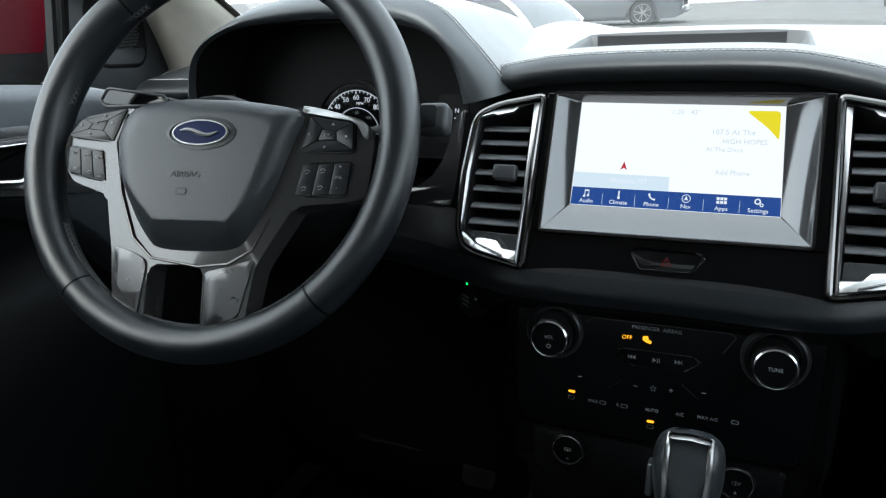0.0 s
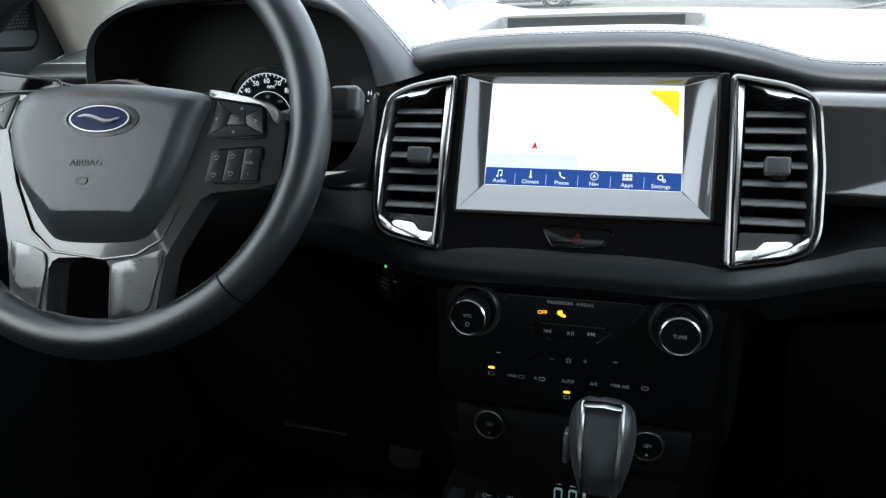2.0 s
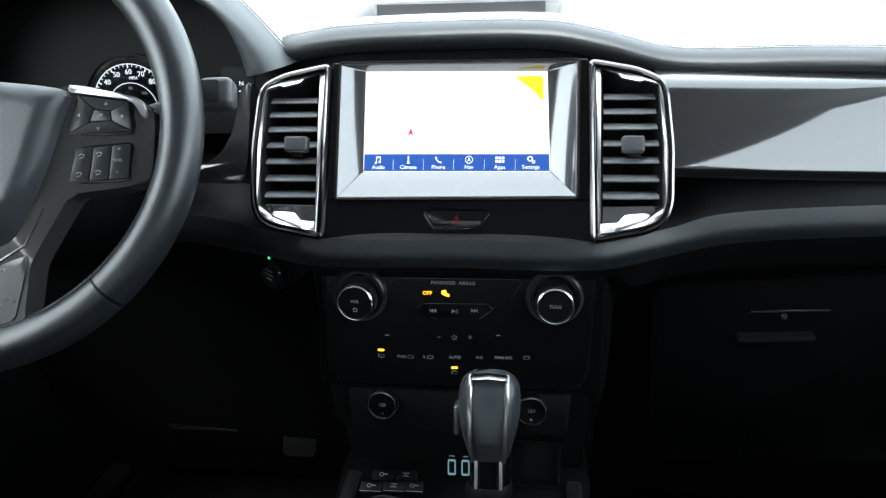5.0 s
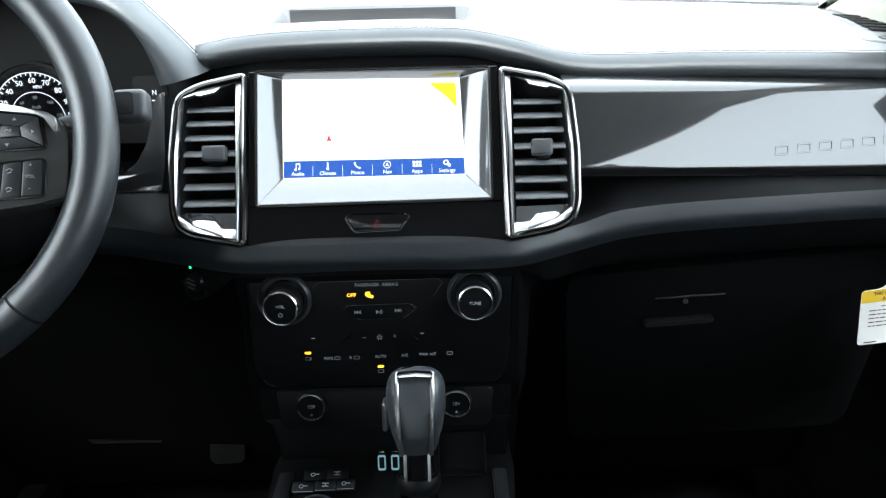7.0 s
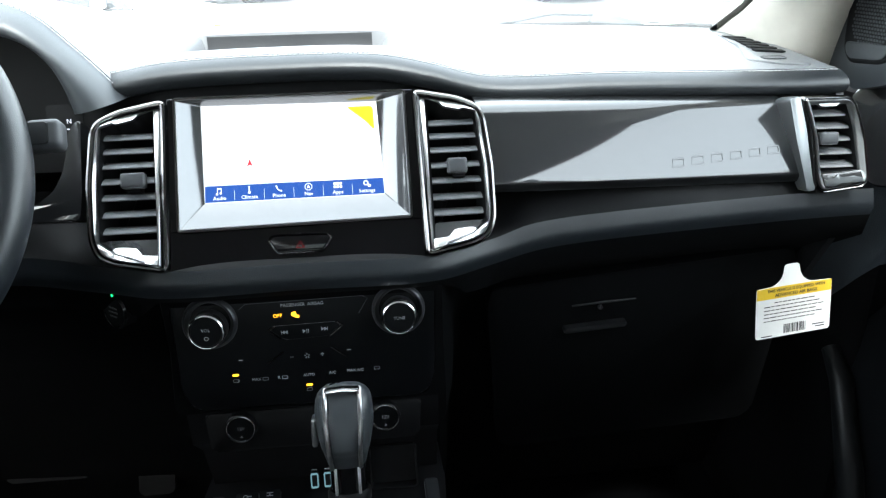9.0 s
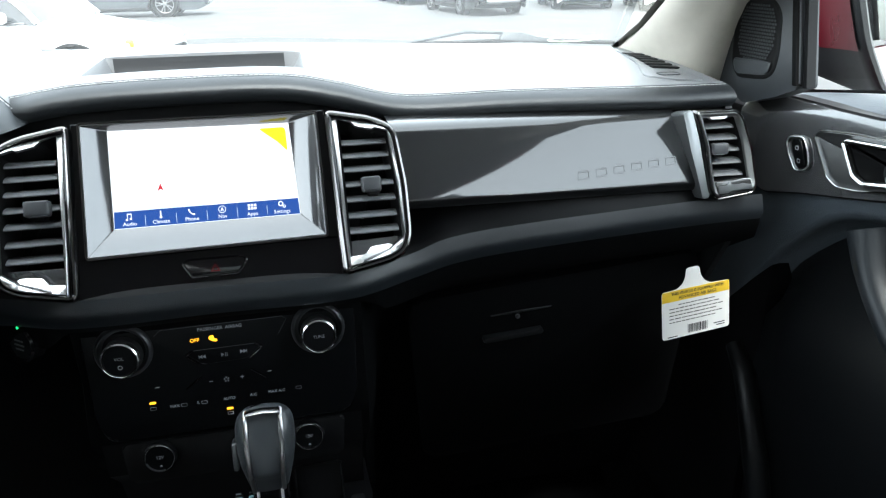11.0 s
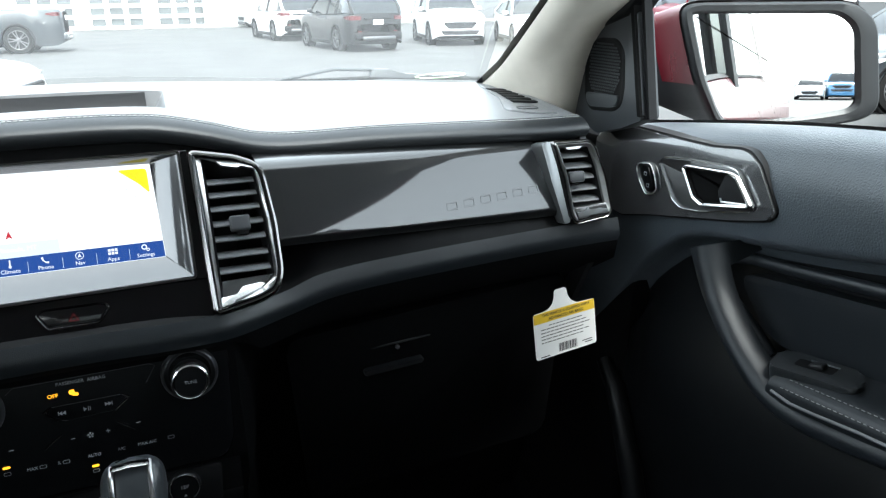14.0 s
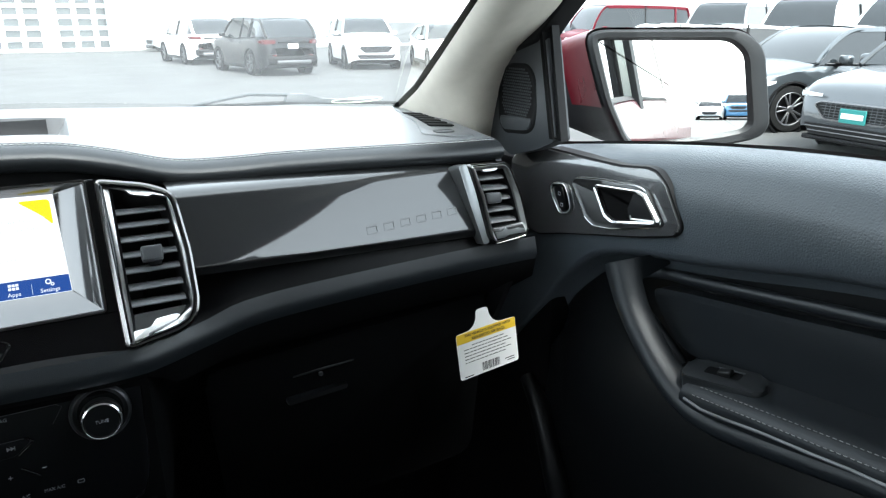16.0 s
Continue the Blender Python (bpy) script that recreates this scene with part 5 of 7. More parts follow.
key_pad(q, split(q, 3), "phone and volume keys", (("+", 0.1375, -0.0268), ("-", 0.1360, -0.0440), ("VOL", 0.1368, -0.0355), ("o", 0.1090, -0.0310), ("o", 0.1070, -0.0450), ("o", 0.1225, -0.0300), ("o", 0.1215, -0.0440)))
q = [(-0.1362, 0.0010), (-0.1230, 0.0160), (-0.0759, 0.0252), (-0.0870, -0.0050)]
key_pad(q, cross(q), "five-way cruise key pad", (("OK", -0.1080, 0.0118), ("u", -0.0990, 0.0190), ("d", -0.1130, 0.0020), ("l", -0.1240, 0.0100), ("r", -0.0905, 0.0120)))
q = [(-0.1340, -0.0100), (-0.0965, -0.0145), (-0.0890, -0.0415), (-0.1300, -0.0340)]
key_pad(q, split(q, 3), "cruise speed keys", (("SET", -0.1265, -0.0160), ("SET", -0.1230, -0.0305), ("o", -0.1130, -0.0190), ("o", -0.1080, -0.0340), ("CAN", -0.0995, -0.0200), ("ON", -0.0960, -0.0370)))
for pts, lab in (([(0.0246, -0.1175), (0.0480, -0.1120), (0.0685, -0.1045), (0.0660, -0.1200), (0.0575, -0.1530), (0.0258, -0.1630)], "satin grey face of the lower spoke"),
                 ([(-0.0700, -0.0985), (-0.0476, -0.1045), (-0.0352, -0.1100), (-0.0345, -0.1200), (-0.0400, -0.1563), (-0.0655, -0.1310)], "satin grey face of the lower spoke")):
    part("spoke_face", dished(soften(pts, 0.003, 3), 0.010, 0.0182, 0.0016), FACET, wheel, lab, 45)

# stalks and column
column = thing("steering_column", (-0.37, -0.03, 1.23), "black column shroud with two stalks", "steering column")
part("shroud", lathe([(0.045, 0.0), (0.062, 0.03), (0.065, 0.14), (0.05, 0.22), (0.0, 0.22)], 32, WH @ Matrix.Translation((0, -0.02, -0.24))), DARK, column)
part("wiper_stalk", tube([WH @ Vector(p) for p in ((0.05, -0.012, -0.06), (0.13, 0.018, -0.052), (0.19, 0.029, -0.043))], [0.008, 0.008, 0.010], 12), PLASTIC, column, "black wiper stalk")
part("stalk_tip", box((0.196, 0.030, -0.040), (0.028, 0.026, 0.022), WH, 0.006, 4), TABGREY, column, "squared grey stalk tip")
part("stalk_face", prism(rounded(0.019, 0.019, 0.003, 4, 0.191, 0.030), -0.032, -0.0275, WH, 0.001), PLASTIC, column, "black face of the stalk tip")
SG = local((-0.523, -0.08, 1.3085), (1, 0.08, -0.06), (0.05, 0.35, 1))
part("signal_stalk", tube([(-0.49, -0.074, 1.303), (-0.45, -0.06, 1.29), (-0.41, -0.04, 1.26)], [0.006, 0.007, 0.009], 12), PLASTIC, column, "black signal stalk")
flat = soften([(-0.034, -0.006), (-0.026, 0.0070), (0.045, 0.0025), (0.048, -0.006), (-0.026, -0.012)], 0.004)
tip = part("stalk_tip", prism(flat, -0.007, 0.002, SG, 0.002, 3), PIANO, column, "flat paddle-shaped stalk tip")
part("tip_edge", tube([SG @ Vector((x, y, 0.0016)) for x, y in flat], 0.0016, 8, closed=True), TABGREY, tip, "rounded grey edge")

# ---- warning tag on the glovebox ----
TG = local((0.5485, 0.0, 1.0340), (1, 0.10, 0.042), (-0.055, 0.14, 1))
tag = thing("warning_tag", (0.545, 0.01, 1.09), "white airbag warning tag with a yellow header hanging from the dash", "tag")
card = soften([(-0.048, 0.0290), (-0.0270, 0.0300), (-0.0190, 0.0350), (-0.0145, 0.0430), (-0.0135, 0.0545), (0.0050, 0.0545), (0.0068, 0.0430), (0.0120, 0.0350), (0.0205, 0.0300), (0.048, 0.0290), (0.048, -0.0325), (-0.048, -0.0325)], 0.004, 3)
part("card", prism(card, -0.0006, 0.0, TG), WHITE, tag)
part("header", prism([(-0.0475, 0.0286), (-0.0250, 0.0292), (0.0190, 0.0292), (0.0475, 0.0286), (0.0477, 0.0155), (-0.0477, 0.0155)], 0.0, 0.0003, TG), YELLOW, tag, "yellow printed header")
lettering("print", "THIS VEHICLE IS EQUIPPED WITH", 0.0050, shift(TG, 0.002, 0.0250, 0.0006), BLACKINK, tag)
lettering("print", "ADVANCED AIR BAGS", 0.0054, shift(TG, 0.002, 0.0192, 0.0006), BLACKINK, tag)
ink = bmesh.new()
random.seed(4)
for i, w in enumerate((0.050, 0.070, 0.074, 0.060, 0.072, 0.066)):
    x = -w / 2 if i == 0 else -0.038
    y = 0.0105 - 0.0044 * i
    while x < (-w / 2 if i == 0 else -0.038) + w:
        l = random.uniform(0.003, 0.009)
        box((x + l / 2, y, 0.0003), (l, 0.0010, 0.0002), TG, bm=ink)
        x += l + 0.0013
x = -0.012
while x < 0.016:
    w = random.choice((0.0005, 0.0008, 0.0013))
    box((x, -0.0235, 0.0003), (w, 0.011, 0.0002), TG, bm=ink)
    x += w + random.choice((0.0006, 0.0009, 0.0012))
for x0, y0, w in ((-0.034, -0.030, 0.014), (0.033, -0.024, 0.016), (0.035, -0.027, 0.012)):
    box((x0, y0, 0.0003), (w, 0.0012, 0.0002), TG, bm=ink)
part("fine_print", ink, BLACKINK, tag, "rows of small print and a bar pattern")

# ---- doors ----
DOOR = local((0.70, 0, 0), (0, -1, 0), (0, 0, 1))


def yz(pts):
    return [(-y, z) for y, z in pts]


def door(name, d, label, slide=(0, 0, 0)):
    base = d @ Vector((0.75, -0.3, 0.9))
    t = thing(name, base, label, "car door", "front doors")
    stand = [d]

    def put(nm, b, mat, parent=None, lab="", sm=40, toward=None):
        b.transform(stand[0])
        return part(nm, b, mat, parent or t, lab, sm, toward)
    ys = [0.24 - 1.10 * i / 44 for i in range(45)]
    top = curve((-0.9, -0.34, -0.13, 0.13, 0.24), (1.325, 1.312, 1.297, 1.262, 1.245))
    low = curve((-0.9, -0.396, -0.186, -0.07, -0.02, 0.015, 0.066, 0.09, 0.24), (1.262, 1.219, 1.178, 1.157, 1.141, 1.115, 1.066, 1.030, 0.90))
    rows = []
    for y in ys:
        zt, zl = top(y), low(y)
        rows.append([(0.80, y, zt - 0.01), (0.79, y, zt), (0.765, y, zt + 0.001), (0.735, y, zt - 0.006), (0.716, y, zt - 0.02), (0.705, y, zt - 0.045), (0.702, y, (zt + zl) / 2),
                     (0.702, y, zl + 0.012), (0.705, y, zl + 0.004), (0.715, y, zl - 0.002), (0.735, y, zl - 0.004), (0.742, y, zl - 0.02)])
    hold = curve((0.0, 0.020, 0.045, 0.2), (0.014, 0.006, 0.001, 0.0))

    def hug(b):
        """Bend a flat piece onto the rounded shoulder of the door."""
        for z in [1.212 + 0.006 * k for k in range(14)]:
            bmesh.ops.bisect_plane(b, geom=list(b.verts) + list(b.edges) + list(b.faces), plane_co=(0, 0, z), plane_no=(0, 0, 1))
        for y in [0.18 - 0.02 * k for k in range(18)]:
            bmesh.ops.bisect_plane(b, geom=list(b.verts) + list(b.edges) + list(b.faces), plane_co=(0, y, 0), plane_no=(0, 1, 0))
        for v in b.verts:
            v.co.x += hold(max(0.0, top(v.co.y) - v.co.z))
        return b
    upper = put("upper_panel", grid(rows), DOORTOP, None, "grained black upper door panel, window light put into its paler colour", 60)
    rows = []
    for y in ys:
        zl = low(y)
        rows.append([(0.742, y, zl - 0.018), (0.745, y, min(1.08, zl - 0.03)), (0.735, y, min(1.02, zl - 0.06)), (0.715, y, min(1.0, zl - 0.08)), (0.71, y, min(0.86, zl - 0.10)), (0.73, y, 0.60), (0.74, y, 0.46)])
    put("lower_panel", grid(rows), DOORLOW, None, "lower door panel, deep shade put into its dark colour", 50)
    # gloss insert with the latch handle
    stand[0] = d @ Matrix.Translation(slide)
    ins = soften(yz([(0.19, 1.243), (0.108, 1.2640), (0.056, 1.2645), (0.008, 1.2650), (-0.056, 1.2670), (-0.099, 1.2725), (-0.114, 1.2710), (-0.134, 1.2600), (-0.1563, 1.2274), (-0.1637, 1.2160), (-0.1566, 1.2061), (-0.1069, 1.1920), (0.0441, 1.1573), (0.1034, 1.1409), (0.15, 1.147)]), 0.006)
    put("insert_lip", hug(prism(inset(ins, -0.0025), -0.02, 0.001, DOOR, 0.003, 3)), DARK, None, "", 50)
    trim_ = put("gloss_insert", hug(prism(ins, -0.02, 0.004, DOOR, 0.003, 3)), DOORGLOSS, None, "glossy dark grey door insert")
    hb = soften(yz([(0.0268, 1.2335), (0.0179, 1.2413), (-0.0269, 1.2476), (-0.0927, 1.2527), (-0.1088, 1.2508), (-0.1229, 1.2339), (-0.1388, 1.2153), (-0.1349, 1.2102), (-0.0545, 1.1888), (-0.0222, 1.1842), (-0.0043, 1.1914), (0.0158, 1.2179)]), 0.006)
    han = put("latch_bezel", ring([(inset(hb, -0.0008), 0.002), (hb, 0.0072), (inset(hb, 0.0015), 0.0080), (inset(hb, 0.003), 0.0070), (inset(hb, 0.006), 0.0055)], DOOR, cap=True), LATCHGREY, None, "satin metal latch bezel")
    put("bezel_edge", tube([DOOR @ Vector((px, pz, 0.0072)) for px, pz in hb], 0.0009, 6, closed=True), CHROME, han, "thin bright edge")
    hr = soften(yz([(-0.0215, 1.2370), (-0.0265, 1.2420), (-0.1000, 1.2490), (-0.1120, 1.2465), (-0.1263, 1.2312), (-0.1390, 1.2170), (-0.1325, 1.2128), (-0.0620, 1.1972), (-0.0455, 1.2030)]), 0.004)
    # near-black cap paints the shade inside the grip
    put("latch_cup", ring([(inset(hr, 0.0045), 0.0095), (inset(hr, 0.006), 0.0060)], DOOR, cap=True), ABYSS, han, "grip recess, its shade put into the near-black colour", 0)
    lever = soften(yz([(-0.0930, 1.2445), (-0.1075, 1.2425), (-0.1330, 1.2175), (-0.0900, 1.2085), (-0.0830, 1.2200)]), 0.004)
    put("latch_lever", prism(lever, 0.005, 0.0090, DOOR, 0.003, 3), PLASTIC, han, "black latch lever")
    put("lever_edge", tube([DOOR @ Vector((px, pz, 0.0098)) for px, pz in yz([(-0.1310, 1.2172), (-0.1080, 1.2135), (-0.0920, 1.2110), (-0.0900, 1.2150)])], 0.0013, 6), BRIGHT, han)
    put("latch_ring", ring([(hr, 0.005), (inset(hr, 0.0006), 0.0120), (inset(hr, 0.0022), 0.0138), (inset(hr, 0.0044), 0.0124), (inset(hr, 0.0054), 0.0060)], DOOR), KNOBCHROME, han, "bright handle ring")
    lk = soften(yz([(0.0734, 1.2160), (0.0690, 1.2240), (0.0437, 1.2284), (0.0325, 1.2141), (0.0260, 1.1957), (0.0339, 1.1875), (0.0500, 1.1837), (0.0671, 1.2026)]), 0.006)
    sw = put("lock_switch", ring([(inset(lk, -0.001), 0.003), (inset(lk, -0.0006), 0.0062), (inset(lk, 0.0010), 0.0072), (inset(lk, 0.0030), 0.0060), (inset(lk, 0.0040), 0.0045)], DOOR, cap=True), LATCHGREY, None, "chrome-rimmed lock switch")
    put("switch_rim", tube([DOOR @ Vector((px, pz, 0.0070)) for px, pz in inset(lk, 0.0008)], 0.0009, 6, closed=True), BRIGHT, sw)
    lc = soften(yz([(0.0615, 1.2205), (0.0459, 1.2245), (0.0300, 1.1967), (0.0345, 1.1908), (0.0455, 1.1895)]), 0.004)
    put("switch_cap", prism(lc, 0.004, 0.0095, DOOR, 0.0015), PANEL, sw)
    for my, z in ((0.0490, 1.2130), (0.0425, 1.1985)):
        put("lock_mark", ring([(rounded(0.0062, 0.0052, 0.001, 3, -my, z), 0.0098), (rounded(0.0038, 0.0028, 0.0006, 3, -my, z), 0.0098)], DOOR), PRINT, sw)
    stand[0] = d
    # pull handle running into the armrest
    path = [(-0.1020, 1.1640), (-0.1235, 1.1220), (-0.1580, 1.0820), (-0.1935, 1.0535), (-0.2270, 1.0370), (-0.2650, 1.0345), (-0.3010, 1.0400), (-0.3630, 1.0530), (-0.4450, 1.0700), (-0.66, 1.105)]
    rows = []
    n = 60
    dd = [0.0]
    for a, b_ in zip(path, path[1:]):
        dd.append(dd[-1] + math.dist(a, b_))
    fy, fz = curve(dd, [p[0] for p in path]), curve(dd, [p[1] for p in path])
    for i in range(n + 1):
        s = dd[-1] * i / n
        y, z = fy(s), fz(s)
        e = 1e-3
        ty, tz = fy(min(dd[-1], s + e)) - fy(max(0, s - e)), fz(min(dd[-1], s + e)) - fz(max(0, s - e))
        l = math.hypot(ty, tz)
        ny, nz = tz / l, -ty / l
        w = 0.0135 + 0.004 * max(0.0, 1 - s / 0.06)
        y, z = y - ny * 0.004, z - nz * 0.004
        xi = 0.655
        back_ = 0.745 if s < 0.025 or s > 0.15 else xi + 0.034
        prof = ((back_, -0.6), (xi + 0.02, -1.0), (xi + 0.005, -0.9), (xi, -0.5), (xi + 0.001, 0.1), (xi + 0.008, 0.7), (xi + 0.03, 0.85), (back_, 0.8))
        rows.append([(px, y + ny * w * k, z + nz * w * k) for px, k in prof])
    b = grid(rows)
    pull = put("pull_handle", b, SOFT, None, "curved black pull handle", 60)
    put("pull_edge", tube([(0.655, y, z) for y, z in ((-0.2323, 1.0469), (-0.2562, 1.0452), (-0.2853, 1.0496), (-0.3313, 1.0583), (-0.3783, 1.0648), (-0.4148, 1.0708), (-0.4436, 1.0740), (-0.56, 1.0930))], 0.0018, 8), PALELINE, pull)
    # rounded recess with a padded panel behind the handle
    edge = [(-0.166, 1.040), (-0.131, 1.0640), (-0.0885, 1.0875), (-0.0680, 1.1076), (-0.0640, 1.1210), (-0.0780, 1.1330), (-0.124, 1.1445), (-0.165, 1.149), (-0.228, 1.158), (-0.32, 1.172), (-0.50, 1.197)]
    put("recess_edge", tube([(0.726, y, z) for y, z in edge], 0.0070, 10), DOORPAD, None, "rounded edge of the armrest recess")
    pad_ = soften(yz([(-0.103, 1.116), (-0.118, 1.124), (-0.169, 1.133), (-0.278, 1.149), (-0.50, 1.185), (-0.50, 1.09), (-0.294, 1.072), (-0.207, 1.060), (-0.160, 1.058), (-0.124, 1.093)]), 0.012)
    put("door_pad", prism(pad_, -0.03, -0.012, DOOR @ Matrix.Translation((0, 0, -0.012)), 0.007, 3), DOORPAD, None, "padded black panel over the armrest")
    # armrest and window switch
    rows = []
    for i in range(20):
        y = -0.222 - 0.44 * i / 19
        z = 1.050 + (y + 0.205) * -0.145
        rows.append([(0.660, y, z - 0.02), (0.658, y, z - 0.006), (0.664, y, z + 0.003), (0.69, y, z + 0.008), (0.72, y, z + 0.012), (0.745, y, z + 0.02)])
    arm = put("armrest", grid(rows), DOORPAD, None, "padded black armrest", 60)
    for k, xx in enumerate((0.6585, 0.6705)):
        st = bmesh.new()
        y = -0.24
        while y > -0.60:
            z = 1.050 + (y + 0.205) * -0.145 + (-0.0010 if k == 0 else 0.0052)
            tube([(xx, y, z), (xx, y - 0.0034, z + 0.0004)], 0.0005, 5, bm=st)
            y -= 0.0062
        tagged(put("arm_stitching", st, DARKTHREAD, arm, "pale double stitching"), kind="stuff")
    SWM = local((0.697, -0.247, 1.0675), (0.22, -0.96, 0.12), (0.97, 0.22, 0.14))
    pl_ = put("switch_plate", prism(soften([(-0.046, 0.012), (-0.040, -0.022), (0.048, -0.022), (0.052, -0.006), (0.040, 0.016), (-0.036, 0.020)], 0.006), -0.012, 0.006, SWM, 0.004, 3), SWITCHTRIM, None, "raised window switch plate")
    put("switch_well", prism(rounded(0.040, 0.014, 0.003), 0.004, 0.0063, SWM), DARK, pl_)
    put("window_switch", box((0.004, 0.0, 0.007), (0.016, 0.011, 0.006), SWM @ pose(0, 0, 0, 0, -12), 0.002, 3), PLASTIC, pl_)
    put("switch_edge", box((0.006, 0.008, 0.0068), (0.030, 0.0016, 0.0016), SWM, 0.0005, 1), SATIN, pl_)
    put("switch_light", prism(circle(0.0009, 8, 0.008, -0.002), 0.009, 0.0115, SWM), DIAL, pl_)
    if d == RIGHT:
        put("door_pocket", tube([(0.70, 0.12, 0.895), (0.695, 0.08, 0.87), (0.69, 0.02, 0.76), (0.69, -0.02, 0.66), (0.69, -0.06, 0.56)], [0.012, 0.016, 0.018, 0.018, 0.018], 10), DOORLOW, None, "rounded pocket edge")
    # tweeter pod in the window corner
    G = DOOR @ Matrix.Translation((0, 0, 0.016))
    po = soften(yz([(0.262, 1.28), (0.240, 1.372), (0.195, 1.405), (0.103, 1.420), (0.088, 1.420), (0.056, 1.284), (0.100, 1.266), (0.160, 1.249)]), 0.006)
    pod = put("tweeter_pod", prism(po, -0.026, 0.0, G, 0.004, 3), GREY_TRIM, None, "black tweeter pod")
    so = soften(yz([(0.198, 1.340), (0.192, 1.368), (0.168, 1.380), (0.124, 1.381), (0.107, 1.366), (0.102, 1.320), (0.106, 1.296), (0.122, 1.287), (0.180, 1.282), (0.194, 1.296)]), 0.010)
    put("speaker_rim", ring([(inset(so, -0.002), 0.0002), (inset(so, 0.0), 0.0015), (inset(so, 0.003), 0.0012), (inset(so, 0.008), 0.0005)], G, cap=True), DARK, pod, "rounded speaker recess")
    dots = bmesh.new()
    for r in range(17):
        for c in range(16):
            y, z = 0.190 - 0.0052 * c - (0.0026 if r % 2 else 0), 1.307 + 0.0042 * r
            if abs((y - 0.150) / 0.037) ** 3 + abs((z - 1.340) / 0.036) ** 3 < 1:
                prism(circle(0.0017, 6, -y, z), 0.0, 0.0016, G, bm=dots)
    tagged(put("speaker_mesh", dots, GREY_TRIM, pod, "dotted speaker grille"), kind="stuff")
    put("pod_scoop", prism(soften(yz([(0.190, 1.305), (0.110, 1.308), (0.114, 1.294), (0.128, 1.290), (0.176, 1.286), (0.187, 1.292)]), 0.004), 0.0, 0.0035, G, 0.003), GREY_TRIM, pod)
    # window frame and glass
    put("frame_post", prism(yz([(0.098, 1.43), (0.091, 1.43), (0.0571, 1.287), (0.0641, 1.287)]), -0.016, 0.004, G), ABYSS, None, "black window frame post")
    put("frame_seal", prism(yz([(0.0875, 1.44), (0.0815, 1.44), (0.0477, 1.285), (0.0537, 1.285)]), -0.016, -0.004, G), DARK, None, "black window seal")
    put("frame_corner", prism(yz([(0.24, 1.373), (0.199, 1.399), (0.10, 1.490), (0.0, 1.565), (-0.04, 1.565), (0.043, 1.465), (0.076, 1.438), (0.104, 1.412)]), -0.03, 0.006, G, 0.005), DARK, None, "dark upper corner of the window frame")
    put("frame_rail", tube([(0.725, 0.02, 1.53), (0.70, -0.10, 1.62), (0.66, -0.30, 1.70), (0.65, -0.86, 1.72)], 0.022, 8), RUBBER, None, "black upper window frame")
    g = put("window_pane", grid([[(0.79 - 0.09 * k, 0.10 - 0.03 * k - 0.93 * i / 6, 1.25 + 0.44 * k + 0.045 * (i / 6) * (1 - k)) for i in range(7)] for k in (0.0, 0.35, 0.7, 1.0)]), GLASS, None, "clear side window", toward=(0, -0.5, 1.4))
    g.visible_shadow = False
    # painted outer skin
    rows = []
    for i in range(30):
        y = 0.30 - 2.6 * i / 29
        zt = top(y) if y > -0.9 else 1.325
        rows.append([(0.795, y, zt - 0.004), (0.815, y, zt - 0.012), (0.845, y, zt - 0.06), (0.872, y, 1.15), (0.885, y, 0.95), (0.875, y, 0.6), (0.84, y, 0.42)])
    put("painted_skin", grid(rows), RED, None, "red metallic painted outer skin", 60)
    for hy in (-0.72, -1.70):
        put("outer_handle", tube([(0.884, hy + 0.10, 1.120), (0.908, hy + 0.08, 1.122), (0.914, hy, 1.124), (0.908, hy - 0.08, 1.126), (0.884, hy - 0.10, 1.128)], [0.012, 0.014, 0.015, 0.014, 0.012], 10), RED, None, "red outer door handle")
    put("belt_strip", grid([[(0.793, 0.28 - 2.5 * i / 20, (top(0.28 - 2.5 * i / 20) if 0.28 - 2.5 * i / 20 > -0.9 else 1.325) + 0.004) for i in range(21)], [(0.812, 0.28 - 2.5 * i / 20, (top(0.28 - 2.5 * i / 20) if 0.28 - 2.5 * i / 20 > -0.9 else 1.325) - 0.006) for i in range(21)]]), RUBBER)
    return t


RIGHT = Matrix.Identity(4)
LEFT = Matrix.Translation((-0.04, -0.045, 0.035)) @ Matrix.Diagonal((-1, 1, 1, 1))
door("passenger_door", RIGHT, "black trimmed passenger door with grey gloss insert and armrest")
door("driver_door", LEFT, "black trimmed driver door with grey gloss insert", (0.004, 0.034, -0.028))


